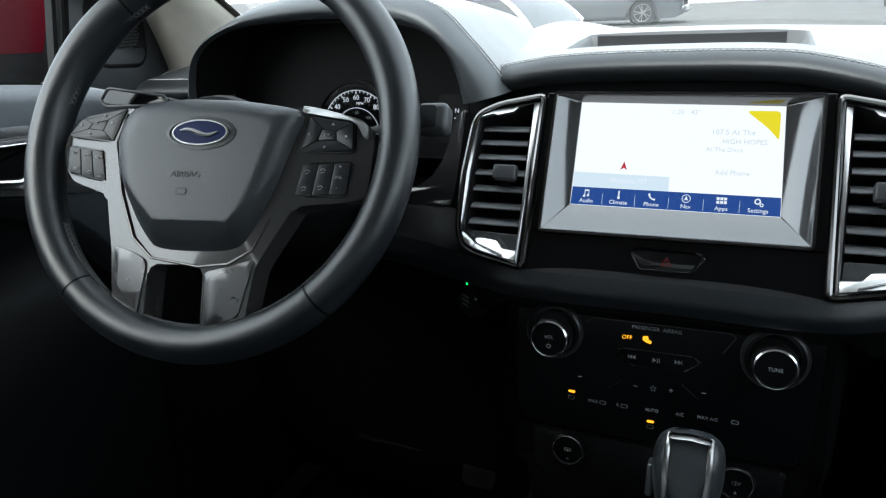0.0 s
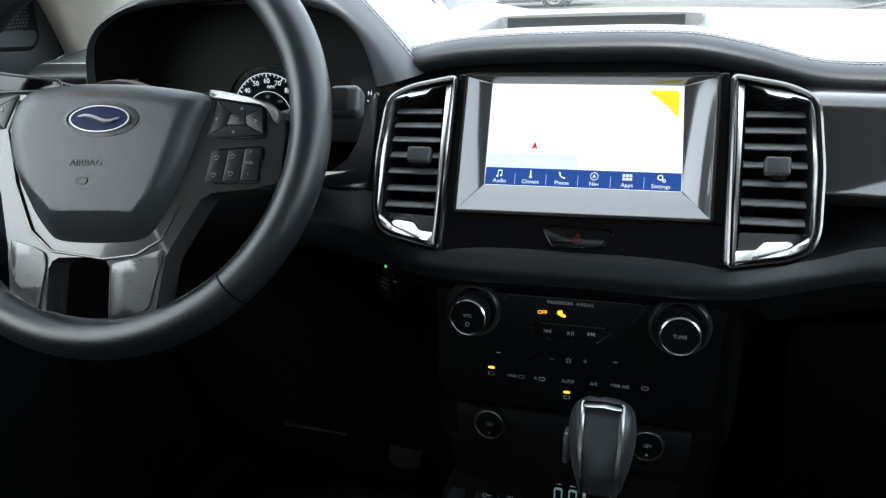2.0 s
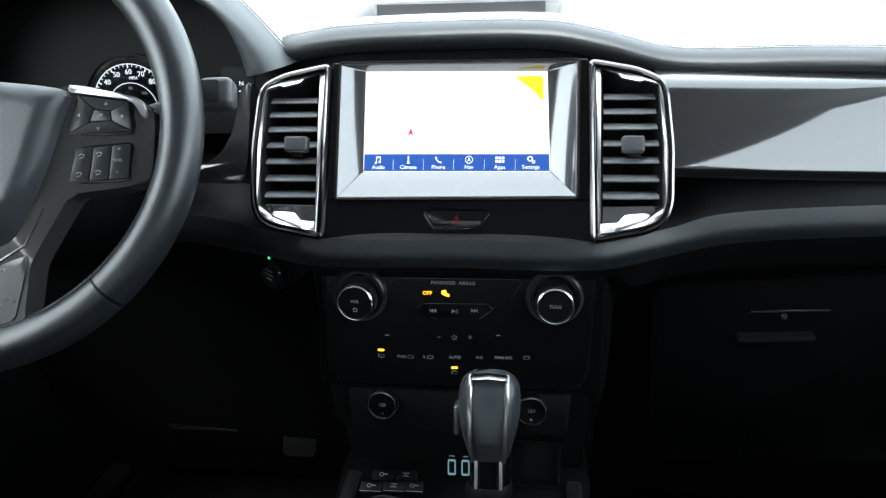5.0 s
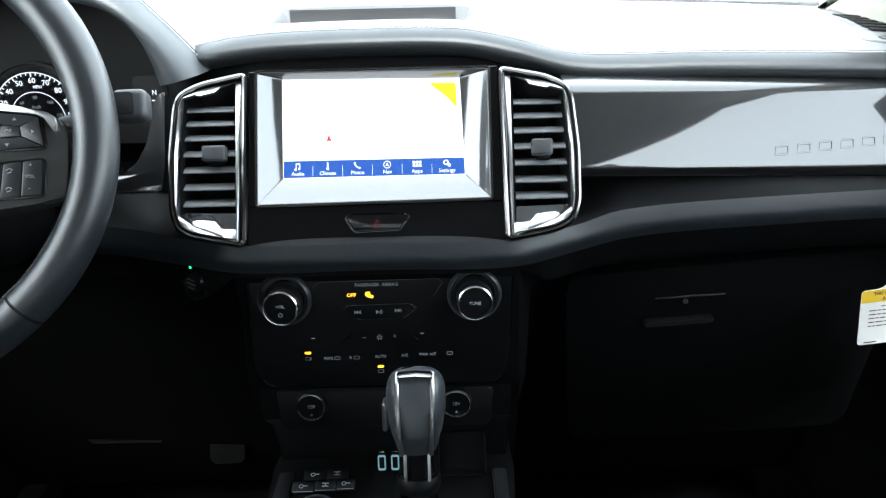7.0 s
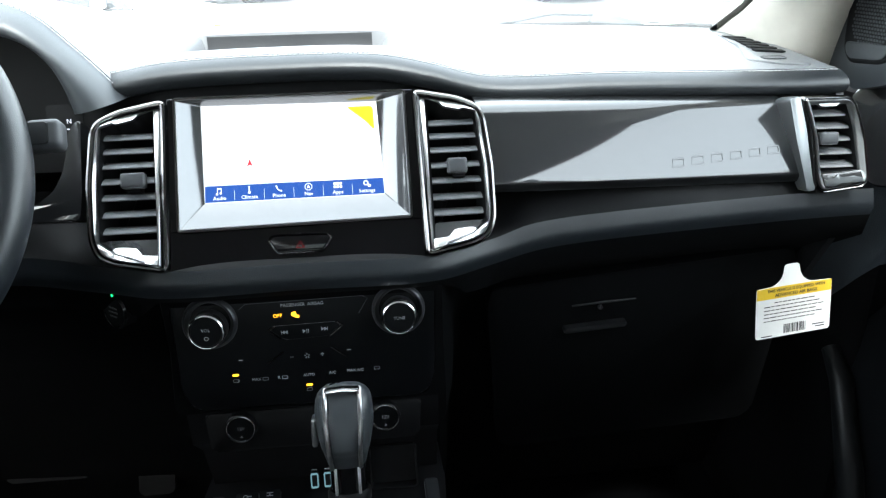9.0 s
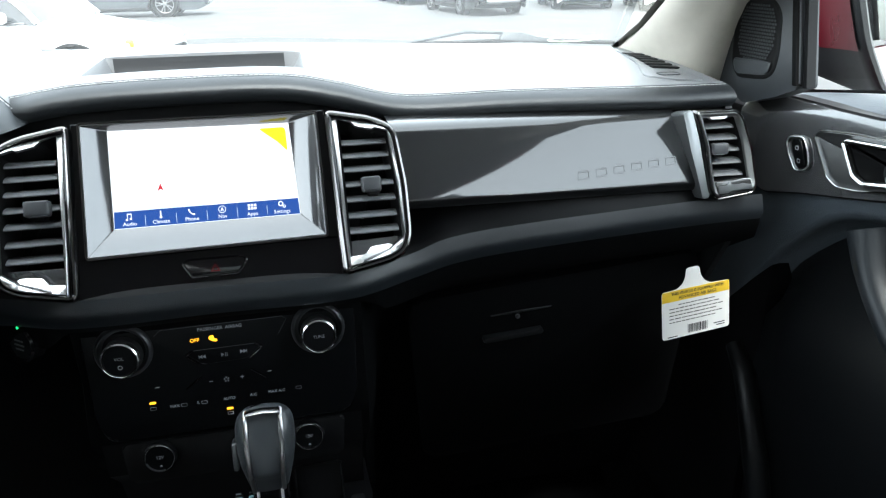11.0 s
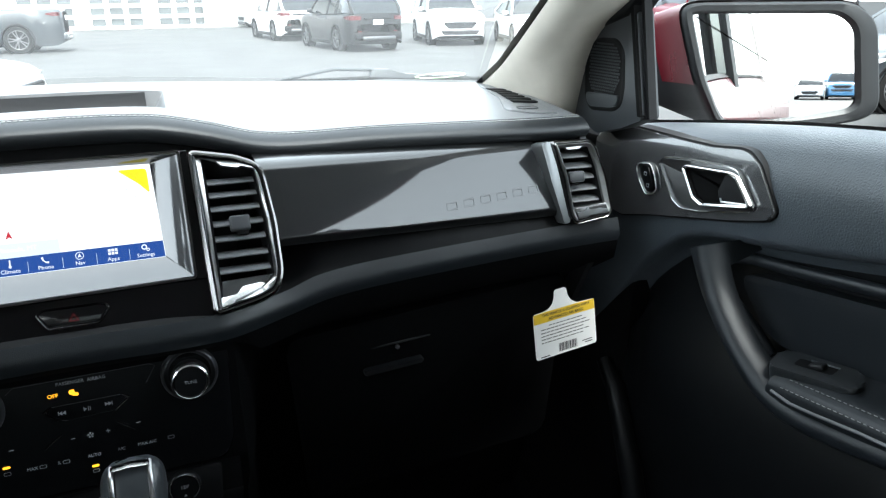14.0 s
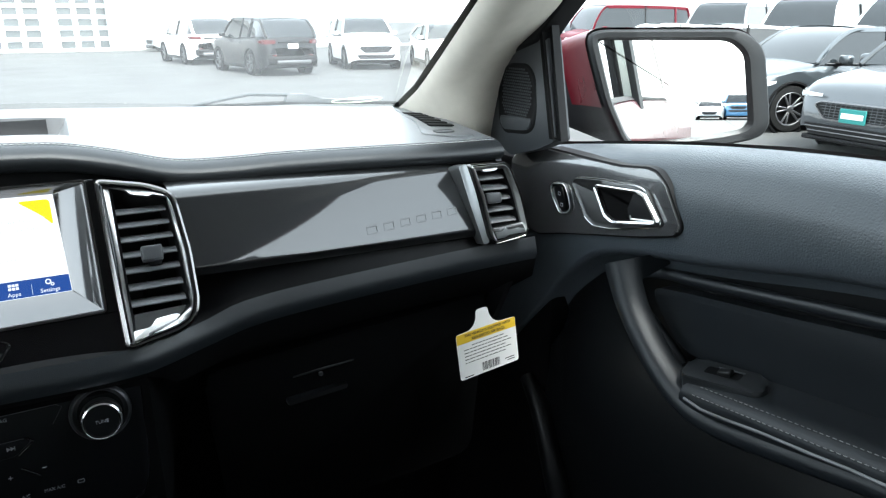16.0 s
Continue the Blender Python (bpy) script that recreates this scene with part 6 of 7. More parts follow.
# ---- door mirrors ----
def door_mirror(d, label):
    MM = local((0.985, 0.1357, 1.332), (0.90, -0.43, 0), (0.026, 0.055, 1))
    MG = local((0.985, 0.1357, 1.332), (0.9075, -0.4210, 0), (0.022, 0.050, 1))
    t = thing("door_mirror", d @ Vector((0.9, 0.17, 1.27)), label, "door mirror", "door mirrors")

    def put(nm, b, mat, parent=None, lab=""):
        b.transform(d)
        return part(nm, b, mat, parent or t, lab, 50)
    o = soften([(-0.150, 0.083), (-0.133, 0.094), (0.100, 0.094), (0.139, 0.066), (0.162, -0.060), (0.142, -0.080), (0.085, -0.090), (-0.060, -0.104), (-0.085, -0.085), (-0.118, -0.020)], 0.022, 5)

    def inner(d):
        return [(-0.140 + (px + 0.140) * 0.945, py) for px, py in inset(o, d)]
    put("housing", ring([([(-0.185 + (px + 0.152) * 0.5, py * 0.7) for px, py in o], -0.15), ([(-0.168 + (px + 0.152) * 0.75, py * 0.86) for px, py in o], -0.125), ([(-0.157 + (px + 0.152) * 0.92, py * 0.96) for px, py in o], -0.075), (inset(o, -0.001), -0.03), (o, 0.0), (inset(o, 0.004), 0.004), (inner(0.012), 0.003), (inner(0.0175), -0.007)], MM, cap=False), HOUSING, None, "black mirror housing")
    put("mirror_glass", prism(inner(0.016), -0.014, -0.006, MG, 0.001), MIRROR, None, "mirror glass showing the parked cars behind")

    etched = bmesh.new()
    for w_, x_, y_ in ((0.026, -0.0370, -0.0535), (0.044, 0.0280, -0.0585)):
        box((x_, y_, -0.0058), (w_, 0.0022, 0.0003), MG, bm=etched)
    put("etched_bars", etched, ETCH, None, "faint etched writing")
    if d == RIGHT:
        lettering("etched_print", "CLOSER", 0.0066, shift(MG, -0.0384, -0.0630, -0.0058, -7), ETCH, t)

    def shell(g, z):
        return ([(-0.152 + (px + 0.152) * g - 0.075 * (1 - g), 0.0 + py * (0.5 + 0.5 * g)) for px, py in inset(o, -0.004)], z)
    b = ring([shell(0.45, -0.165), shell(0.62, -0.155), shell(0.80, -0.125), shell(0.93, -0.08), shell(0.99, -0.035), shell(1.0, -0.012)], None, cap=False)
    bmesh.ops.bisect_plane(b, geom=list(b.verts) + list(b.edges) + list(b.faces), plane_co=(0, -0.028, 0), plane_no=(0.0, 1, 0), clear_inner=True)
    b.transform(MM)
    put("painted_cap", b, RED, None, "red painted mirror cap")
    put("mirror_foot", prism(soften([(0.78, 0.11), (0.80, 0.24), (0.90, 0.26), (0.93, 0.17)], 0.02), 1.13, 1.190, None, 0.012, 3), HOUSING, None, "black mirror foot")
    return t


door_mirror(RIGHT, "large black door mirror with a red painted cap")
door_mirror(Matrix.Translation((-0.14, -0.065, 0.035)) @ Matrix.Diagonal((-1, 1, 1, 1)), "black door mirror with a red painted cap by the driver")


# ---- pillars, roof, windscreen ----
def pillar(name, d):
    inner = [(0.606, 0.405, 1.292), (0.585, 0.270, 1.342), (0.573, 0.080, 1.462), (0.56, -0.12, 1.59), (0.54, -0.30, 1.69)]
    outer = [(0.652, 0.215, 1.240), (0.640, 0.165, 1.375), (0.640, 0.045, 1.455), (0.635, -0.10, 1.58), (0.63, -0.30, 1.69)]
    rows = []
    for k in range(len(inner)):
        a, b = Vector(inner[k]), Vector(outer[k])
        m = (a + b) / 2 + Vector((-0.012, -0.03, 0.0))
        rows.append([a + Vector((0.05, 0.05, 0.02)), a, a.lerp(m, 0.5) + Vector((-0.006, -0.004, 0)), m, m.lerp(b, 0.5) + Vector((-0.003, -0.004, 0)), b, b + Vector((0.06, 0.02, 0))])
    fine = []
    for j in range(len(rows[0])):
        cs = [curve(range(5), [r[j][c] for r in rows]) for c in range(3)]
        fine.append([tuple(c(4 * i / 24) for c in cs) for i in range(25)])
    b = grid(fine)
    b.transform(d)
    ob = part(name, b, BEIGE, None, "", 60)
    tagged(ob, "pale beige fabric-grained windscreen pillar", "pillar", kind="structure")
    return inner


inner = pillar("a_pillar_right", RIGHT)
pillar("a_pillar_left", Matrix.Translation((-0.04, -0.03, 0.02)) @ Matrix.Diagonal((-1, 1, 1, 1)))

shade = tagged(thing("windscreen_surround", (0, 0.45, 1.3), "black windscreen edge band", "windscreen edge"), kind="structure")
for sgn, off in ((1, 0.0), (-1, -0.04)):
    part("edge_band", grid([[(sgn * (x + 0.010) + off, y + 0.008, z + 0.003) for x, y, z in inner], [(sgn * (x - 0.003) + off, y + 0.008, z + 0.005) for x, y, z in inner]]), PIANO, shade)
screenpane = part("windscreen", grid([[(-0.66 + 1.29 * i / 16, 0.44 + 0.02 * (1 - ((i - 8) / 8) ** 2) - 0.73 * k, cowl_z(-0.66 + 1.29 * i / 16) - 0.025 + 0.42 * k + 0.01 * math.sin(math.pi * k)) for i in range(17)] for k in (0, 0.25, 0.5, 0.75, 1.0)]), SCREENGLASS, toward=(0, -0.6, 1.4))
tagged(screenpane, "clear sloping windscreen with an added pale glare veil", "windscreen", kind="structure")
screenpane.visible_shadow = False

roof = part("roof", grid([[(-0.70, 0.0 - 0.14 + 0.03, 1.640), (0.70, -0.14 + 0.03, 1.640)], [(-0.69, -0.27, 1.715), (0.69, -0.27, 1.715)], [(-0.68, -0.5, 1.735), (0.68, -0.5, 1.735)], [(-0.68, -2.05, 1.735), (0.68, -2.05, 1.735)],
    [(-0.68, -2.05, 1.79), (0.68, -2.05, 1.79)], [(-0.68, -0.4, 1.79), (0.68, -0.4, 1.79)], [(-0.70, -0.10, 1.652), (0.70, -0.10, 1.652)], [(-0.70, -0.11, 1.640), (0.70, -0.11, 1.640)]]), HEADLINER)
tagged(roof, "pale headliner roof", "roof", kind="structure")
back = thing("rear_wall", (0, -1.06, 1.0), "plain dark wall closing the cabin behind", "wall", kind="structure")
part("seat_wall", box((0, -1.06, 0.70), (1.5, 0.05, 0.52)), CARPET, back, "low dark wall behind")
for s in (-1, 1):
    part("seat_wall", box((s * 0.44, -1.06, 1.13), (0.50, 0.06, 0.36), None, 0.02, 3), CARPET, back, "dark upright wall behind")
part("lower_wall", box((0, -2.0, 0.87), (1.5, 0.05, 0.86)), CARPET, back, "dark lower back wall")
rg = part("rear_glass", grid([[(x, -2.0, 1.30), (x, -1.99, 1.5), (x, -1.97, 1.72)] for x in (-0.68, -0.3, 0.3, 0.68)]), TINTED, back, "tinted rear window")
rg.visible_shadow = False

for s in (-1, 1):
    kick = part("kick_panel", box((s * 0.735 + (-0.03 if s < 0 else 0), 0.36, 0.82), (0.05, 0.56, 0.84), None, 0.01, 2), CARPET)
    tagged(kick, "dark carpeted footwell side", "wall", kind="structure")
    sill = part("door_sill", box((s * 0.775, -0.6, 0.42), (0.16, 2.6, 0.12), None, 0.01, 2), CARPET)
    tagged(sill, "dark door sill", "sill", kind="structure")

# painted roof over the cab
skin = part("roof_skin", grid([[(x, y, z + 0.012 * math.cos(x * 2)) for x in (-0.70, -0.5, -0.25, 0.0, 0.25, 0.5, 0.70)] for y, z in ((-0.10, 1.66), (-0.25, 1.74), (-0.42, 1.80), (-1.2, 1.815), (-1.9, 1.80), (-2.08, 1.76))]), RED)
tagged(skin, "red painted cab roof", "roof", kind="structure")

# cab and bed sides, seen in the mirror
body = thing("truck_body", (0, -2, 0.5), "red pickup body with dark rear side windows", "truck body")
for s in (-1, 1):
    part("rear_window", grid([[(s * (0.82 - 0.10 * k), -0.97 - 0.95 * i / 4, 1.335 + 0.37 * k) for i in range(5)] for k in (0, 0.5, 1.0)]), SIDETINT, body, "tinted rear side window").visible_shadow = False
    part("window_post", prism([(0.868, 1.30), (0.962, 1.30), (0.985, 1.735), (0.900, 1.735)], -0.010, 0.010, local((s * 1.116, 0, 0), (0, -1, 0), (-s * 0.23, 0, 1)), 0.003, 2), RUBBER, body)
    part("rear_quarter", grid([[(s * 0.83, -1.92, 1.31), (s * 0.73, -1.92, 1.74)], [(s * 0.83, -2.25, 1.31), (s * 0.73, -2.15, 1.74)]]), RED, body)
    part("roof_rail", tube([(s * 0.69, -0.28, 1.725), (s * 0.690, -0.9, 1.748), (s * 0.685, -2.1, 1.74)], [0.032, 0.046, 0.046], 10), RED, body)
    flank = []
    for i in range(17):
        y = -2.30 - 1.55 * i / 16
        k = 0.05 * max(0.0, (i - 13) / 3) ** 2
        flank.append([(s * (bx - k), y, bz) for bx, bz in ((0.76, 1.20), (0.765, 1.285), (0.795, 1.305), (0.825, 1.290), (0.850, 1.24), (0.874, 1.13), (0.887, 0.95), (0.877, 0.6), (0.84, 0.45))])
    part("bed_side", grid(flank), RED, body, "red bed side", 60)

# demister outlet at the dash end
dm = top_surface(0.57, 0.2)
def lay(b):
    """Settle a flat piece onto the sloping dash top."""
    for v in b.verts:
        v.co.z += top_surface(v.co.x, v.co.y) - dm
    return b


dem = part("demister_outlet", lay(prism(soften([(0.530, 0.150), (0.560, 0.126), (0.596, 0.118), (0.603, 0.19), (0.603, 0.36), (0.585, 0.36), (0.556, 0.22)], 0.010), dm - 0.02, dm + 0.0022, None, 0.0018)), TOP, dash, "small demister outlet in the dash top")
for i in range(6):
    y0 = 0.196 + 0.020 * i
    part("demister_slot", lay(prism([(0.566 + 0.008 * min(1, i / 3), y0), (0.599, y0 - 0.012), (0.599, y0 - 0.002), (0.566 + 0.008 * min(1, i / 3), y0 + 0.010)], dm, dm + 0.0028)), DARK, dem, "dark slot")
part("sensor_rim", lay(ring([(rounded(0.030, 0.015, 0.005, 4, 0.565, 0.152), dm + 0.0022), (rounded(0.030, 0.015, 0.005, 4, 0.565, 0.152), dm + 0.0032), (rounded(0.026, 0.011, 0.004, 4, 0.565, 0.152), dm + 0.0032)])), GREY_TRIM, dem)

dl = top_surface(-0.61, 0.2)
left_dem = part("demister_outlet", prism(soften([(-0.574, 0.125), (-0.64, 0.14), (-0.65, 0.30), (-0.60, 0.32), (-0.578, 0.26)], 0.008), dl - 0.02, dl + 0.003, None, 0.0025), GREY_TRIM, dash, "small black demister outlet")
for i in range(6):
    part("demister_fin", box((-0.608, 0.150 + 0.024 * i, dl + 0.0036), (0.05, 0.010, 0.002), None, 0.0006, 1), DARK, left_dem)

sticker = thing("windscreen_sticker", (0.537, 0.40, 1.31), "faint pale green oval sticker at the windscreen's lower corner", "sticker")
STK = local((0.5365, 0.400, 1.3155), (1, 0.05, 0.0), (0, -0.60, 0.42))
oval = circle(0.046, 48, 0, 0, 0.0085)
part("sticker_edge", ring([(oval, 0.0), (oval, 0.0006), (circle(0.0435, 48, 0, 0, 0.0066), 0.0006), (circle(0.0435, 48, 0, 0, 0.0066), 0.0)], STK), PALEGREEN, sticker, "pale green outline")
part("sticker_strip", prism(rounded(0.050, 0.0022, 0.0008, 3, 0.008, 0.0035), 0.0, 0.0005, STK), PALEBLUE, sticker, "pale blue strip")

# ---- wipers on the cowl ----
cowl = part("cowl_panel", box((0, 0.56, 1.245), (1.5, 0.22, 0.04), None, 0.01, 2), RUBBER)
tagged(cowl, "black plastic cowl under the windscreen", "cowl", kind="structure")


def wiper(x0, s, label):
    w = thing("wiper", (x0 + 0.2 * s, 0.50, 1.30), label, "wiper", "windscreen wipers")
    part("blade", tube([(x0 - 0.01 * s, 0.50, 1.306), (x0 + 0.18 * s, 0.50, 1.306), (x0 + 0.36 * s, 0.50, 1.295)], 0.0035, 6), RUBBER, w)
    part("arm", tube([(x0, 0.50, 1.309), (x0 + 0.05 * s, 0.50, 1.317), (x0 + 0.09 * s, 0.50, 1.323), (x0 + 0.16 * s, 0.50, 1.319)], 0.0030, 6), GREY_TRIM, w)
    part("blade_adapter", prism(soften([(x0 + 0.155 * s, 1.321), (x0 + 0.185 * s, 1.3195), (x0 + 0.215 * s, 1.311), (x0 + 0.25 * s, 1.307), (x0 + 0.25 * s, 1.301), (x0 + 0.15 * s, 1.308)], 0.002), -0.008, 0.008, local((0, 0.50, 0), (1, 0, 0), (0, 0, 1)), 0.002), GREY_TRIM, w)


wiper(0.292, 1, "black wiper resting on the windscreen's passenger side")
wiper(-0.42, 1, "black wiper resting on the windscreen's driver side")

# ---- the lot outside ----
ASPHALT = material("asphalt", (0.054, 0.054, 0.053), 0.8, vary=0.45, scale=0.7, bump=0.3, bump_scale=60)
WALLGREY = material("grey_cladding", (0.30, 0.33, 0.34), 0.7, vary=0.06, scale=3)
WALLWHITE = material("white_frame", (0.75, 0.75, 0.74), 0.5, vary=0.04, scale=3)
SHOPGLASS = material("shop_glass", (0.10, 0.11, 0.112), 0.15, vary=0.4, scale=0.8, specular=0.3)
TYRE = material("tyre_rubber", (0.008, 0.008, 0.008), 0.85, specular=0.2)
RIMM = material("alloy_rim", (0.16, 0.16, 0.165), 0.35, metal=0.8)
BLACKPAINT = material("black_car_paint", (0.005, 0.0053, 0.006), 0.3, coat=0.2, specular=0.3)
GREYPAINT = material("grey_car_paint", (0.060, 0.070, 0.078), 0.32, metal=0.5, coat=1.0)
SLATE = material("dark_slate_paint", (0.030, 0.036, 0.042), 0.32, metal=0.4, coat=1.0)
WHITEPAINT = material("white_car_paint", (0.75, 0.76, 0.76), 0.3, coat=1.0)
SILVERPAINT = material("silver_car_paint", (0.25, 0.26, 0.27), 0.35, metal=0.2, coat=0.5)
BLUEPAINT = material("blue_car_paint", (0.05, 0.18, 0.35), 0.3, metal=0.3, coat=1.0)
TAIL = material("red_tail_lamp", (0.075, 0.004, 0.005), 0.2, coat=0.8)
LAMP = material("head_lamp", (0.65, 0.67, 0.68), 0.12, coat=1.0)
ORANGE = material("orange_marker", (0.8, 0.30, 0.02), 0.3)
TEAL = material("teal_plate", (0.02, 0.17, 0.16), 0.5)
STONE = material("concrete_kerb", (0.35, 0.35, 0.34), 0.85, scale=4)

GROUND = -0.12
ground = part("ground", grid([[(-600 + 200 * i, -600 + 200 * j, GROUND) for i in range(7)] for j in range(7)]), ASPHALT, None, "", 0)
tagged(ground, "grey damp asphalt of the car lot", "ground", kind="structure")

CARS = {  # length, width, height; shoulder line; cowl, roof front, roof rear, tail base of the glass; wheel radius; wheel stations
    "suv": ((4.58, 1.88, 1.65), ((0, .60), (.012, .82), (.04, .95), (.15, 1.03), (.27, 1.09), (.5, 1.07), (.8, 1.10), (.95, 1.12), (.985, 1.08), (1, .78)), (.27, .43, .86, .985), 0.36, (.18, .77)),
    "sedan": ((4.75, 1.83, 1.45), ((0, .50), (.012, .66), (.04, .77), (.15, .87), (.28, .97), (.5, .95), (.75, 1.00), (.9, 1.06), (.98, 1.02), (1, .72)), (.26, .43, .69, .88), 0.335, (.185, .78)),
    "hatch": ((4.38, 1.83, 1.48), ((0, .50), (.012, .70), (.04, .82), (.14, .93), (.27, 1.02), (.5, 1.00), (.8, 1.06), (.95, 1.04), (1, .70)), (.25, .43, .83, .965), 0.33, (.19, .79)),
    "pickup": ((5.6, 1.95, 1.86), ((0, .75), (.008, 1.0), (.03, 1.13), (.2, 1.21), (.26, 1.24), (.5, 1.24), (.6, 1.27), (.985, 1.29), (1, 1.20)), (.24, .34, .555, .60), 0.40, (.17, .77)),
    "van": ((5.0, 1.98, 2.05), ((0, .60), (.01, .90), (.04, 1.08), (.14, 1.20), (.2, 1.25), (.5, 1.22), (.9, 1.24), (1, 1.15)), (.17, .31, .95, .995), 0.36, (.17, .78)),
}


def car(kind, paint, x, y, heading, label, plate=None, marker=False, rims=None, trim=None):
    (length, width, height), line, (u0, u1, u2, u3), wr_, stations = CARS[kind]
    trim, rims = trim or paint, rims or RIMM
    t = thing("parked_car", (0, 0, 0), label, "car", "parked cars")
    shoulder = curve([q[0] for q in line], [q[1] for q in line])
    w = width / 2

    def at(u):
        return length / 2 - u * length

    def half(u):
        """Half the width in plan: rounded nose and tail."""
        e = min(1.0, min(u, 1 - u) / 0.13)
        return w * (0.74 + 0.26 * math.sqrt(max(0.0, 1 - (1 - e) ** 2)))

    us = [0.0, .004, .012, .025, .045, .07] + [.10 + .04 * k for k in range(21)] + [.93, .955, .975, .988, .996, 1.0]
    # lower body with rounded shoulders and wheel openings
    rows = []
    for u in us:
        zb, hw = shoulder(u), half(u)
        lo_ = 0.20 + 0.12 * max(0.0, 1 - min(u, 1 - u) / 0.05)
        for k in stations:
            d = abs(u - k) * length
            if d < wr_ * 1.12:
                lo_ = max(lo_, wr_ + math.sqrt(max(0.0, (wr_ * 1.14) ** 2 - d * d)))
        lo_ = min(lo_, zb - 0.12)
        sec = [(hw * 0.985, lo_), (hw * 1.0, lo_ + (zb - lo_) * 0.25), (hw * 0.985, lo_ + (zb - lo_) * 0.52), (hw * 0.992, lo_ + (zb - lo_) * 0.74), (hw * 0.965, zb - 0.05), (hw * 0.90, zb - 0.012), (hw * 0.78, zb), (hw * 0.4, zb + 0.022)]
        rows.append([(at(u), -a, z) for a, z in sec] + [(at(u), 0, zb + 0.03)] + [(at(u), a, z) for a, z in reversed(sec)])
    body = grid(rows)
    body.faces.new([v for v in body.verts][:len(rows[0])])
    part("body", body, paint, t, "", 50)
    part("underbody", box((0, 0, 0.34), (length * 0.86, width * 0.80, 0.30), None, 0.05, 2), DARK, t)

    # glasshouse: a dark shell, with the roof and the pillars over it
    def shell(u, k):
        """Half width and height of the glasshouse at station u, k from the belt (0) to the roof (1)."""
        if u < u1:
            top_ = shoulder(u0) + (height - shoulder(u0)) * math.sin(math.pi / 2 * min(1, max(0, (u - u0) / (u1 - u0)))) ** 0.9
        elif u > u2:
            top_ = shoulder(u3) + (height - 0.05 - shoulder(u3)) * math.sin(math.pi / 2 * min(1, max(0, (u3 - u) / (u3 - u2)))) ** 0.9
        else:
            v = (u - u1) / (u2 - u1)
            top_ = height + 0.02 * math.sin(math.pi * v) - 0.05 * v
        base = shoulder(u) - 0.03
        z = base + (max(top_, base + 0.002) - base) * k
        return half(u) * (0.955 - 0.20 * (z - base) / (height - base)), z

    gs = [u0 + (u1 - u0) * k / 6 for k in range(6)] + [u1 + (u2 - u1) * k / 8 for k in range(8)] + [u2 + (u3 - u2) * k / 5 for k in range(6)]
    ks = (0, 0.35, 0.7, 0.9, 1.0)
    rows = []
    for u in gs:
        sec = [shell(u, k) for k in ks]
        rows.append([(at(u), -a, z) for a, z in sec] + [(at(u), -sec[-1][0] * 0.6, sec[-1][1] + 0.012), (at(u), 0, sec[-1][1] + 0.018), (at(u), sec[-1][0] * 0.6, sec[-1][1] + 0.012)] + [(at(u), a, z) for a, z in reversed(sec)])
    part("glasshouse", grid(rows), CARGLASS, t, "dark window glass", 50)
    rows = []
    for u in [u1 - 0.012 + (u2 + 0.02 - u1) * k / 10 for k in range(11)]:
        sec = [shell(u, k) for k in (0.88, 0.95, 1.0)]
        rows.append([(at(u), -a * 1.012, z + 0.006) for a, z in sec] + [(at(u), -sec[-1][0] * 0.6, sec[-1][1] + 0.024), (at(u), 0, sec[-1][1] + 0.030), (at(u), sec[-1][0] * 0.6, sec[-1][1] + 0.024)] + [(at(u), a * 1.012, z + 0.006) for a, z in reversed(sec)])
    part("roof", grid(rows), paint, t, "", 50)

    def post(name, ua, ub, r, s, mat):
        pts = []
        for k in range(7):
            a, z = shell(ua + (ub - ua) * k / 6, k / 6)
            pts.append((at(ua + (ub - ua) * k / 6), s * (a + 0.002), z))
        part(name, tube(pts, r, 6), mat, t)

    mid_ = (u0 + u2) / 2 + 0.03
    for s in (-1, 1):
        # screen pillar along the edge of the glass
        pts = []
        for k in range(8):
            u = u0 + (u1 - u0) * k / 7
            a, z = shell(u, 0.97)
            pts.append((at(u), s * a, z))
        part("screen_pillar", tube(pts, 0.035, 6), paint, t)
        post("door_pillar", mid_, mid_ + 0.012, 0.030, s, DARK)
        if kind in ("suv", "van"):
            post("door_pillar", u2 - 0.11, u2 - 0.10, 0.045, s, paint)
        pts = []
        for k in range(6):
            u = u2 + (u3 - u2) * k / 5
            a, z = shell(u, 0.95)
            pts.append((at(u), s * a, z))
        part("rear_pillar", tube(pts, 0.05 if kind != "pickup" else 0.07, 6), paint, t)
        part("belt_trim", tube([(at(u), s * (half(u) * 0.962), shoulder(u) - 0.012) for u in [u0 + 0.03 + (u3 - u0 - 0.05) * k / 8 for k in range(9)]], 0.012, 5), RIMM if paint is not BLACKPAINT else DARK, t)
        part("sill", box((at(0.48), s * w * 0.955, 0.245), (length * 0.40, 0.10, 0.12), None, 0.03, 2), DARK, t)
        for ud in (0.40, 0.60):
            part("door_handle", box((at(ud), s * (half(ud) * 0.995), shoulder(ud) - 0.16), (0.17, 0.03, 0.03), None, 0.01, 2), trim, t)
        mirror = part("door_mirror", box((at(u0 + 0.075), s * (w + 0.09), shoulder(u0) + 0.06), (0.13, 0.20, 0.13), None, 0.045, 3), paint, t)
        part("mirror_base", box((at(u0 + 0.07), s * (w - 0.01), shoulder(u0) + 0.0), (0.10, 0.12, 0.03), None, 0.01, 1), DARK, mirror)
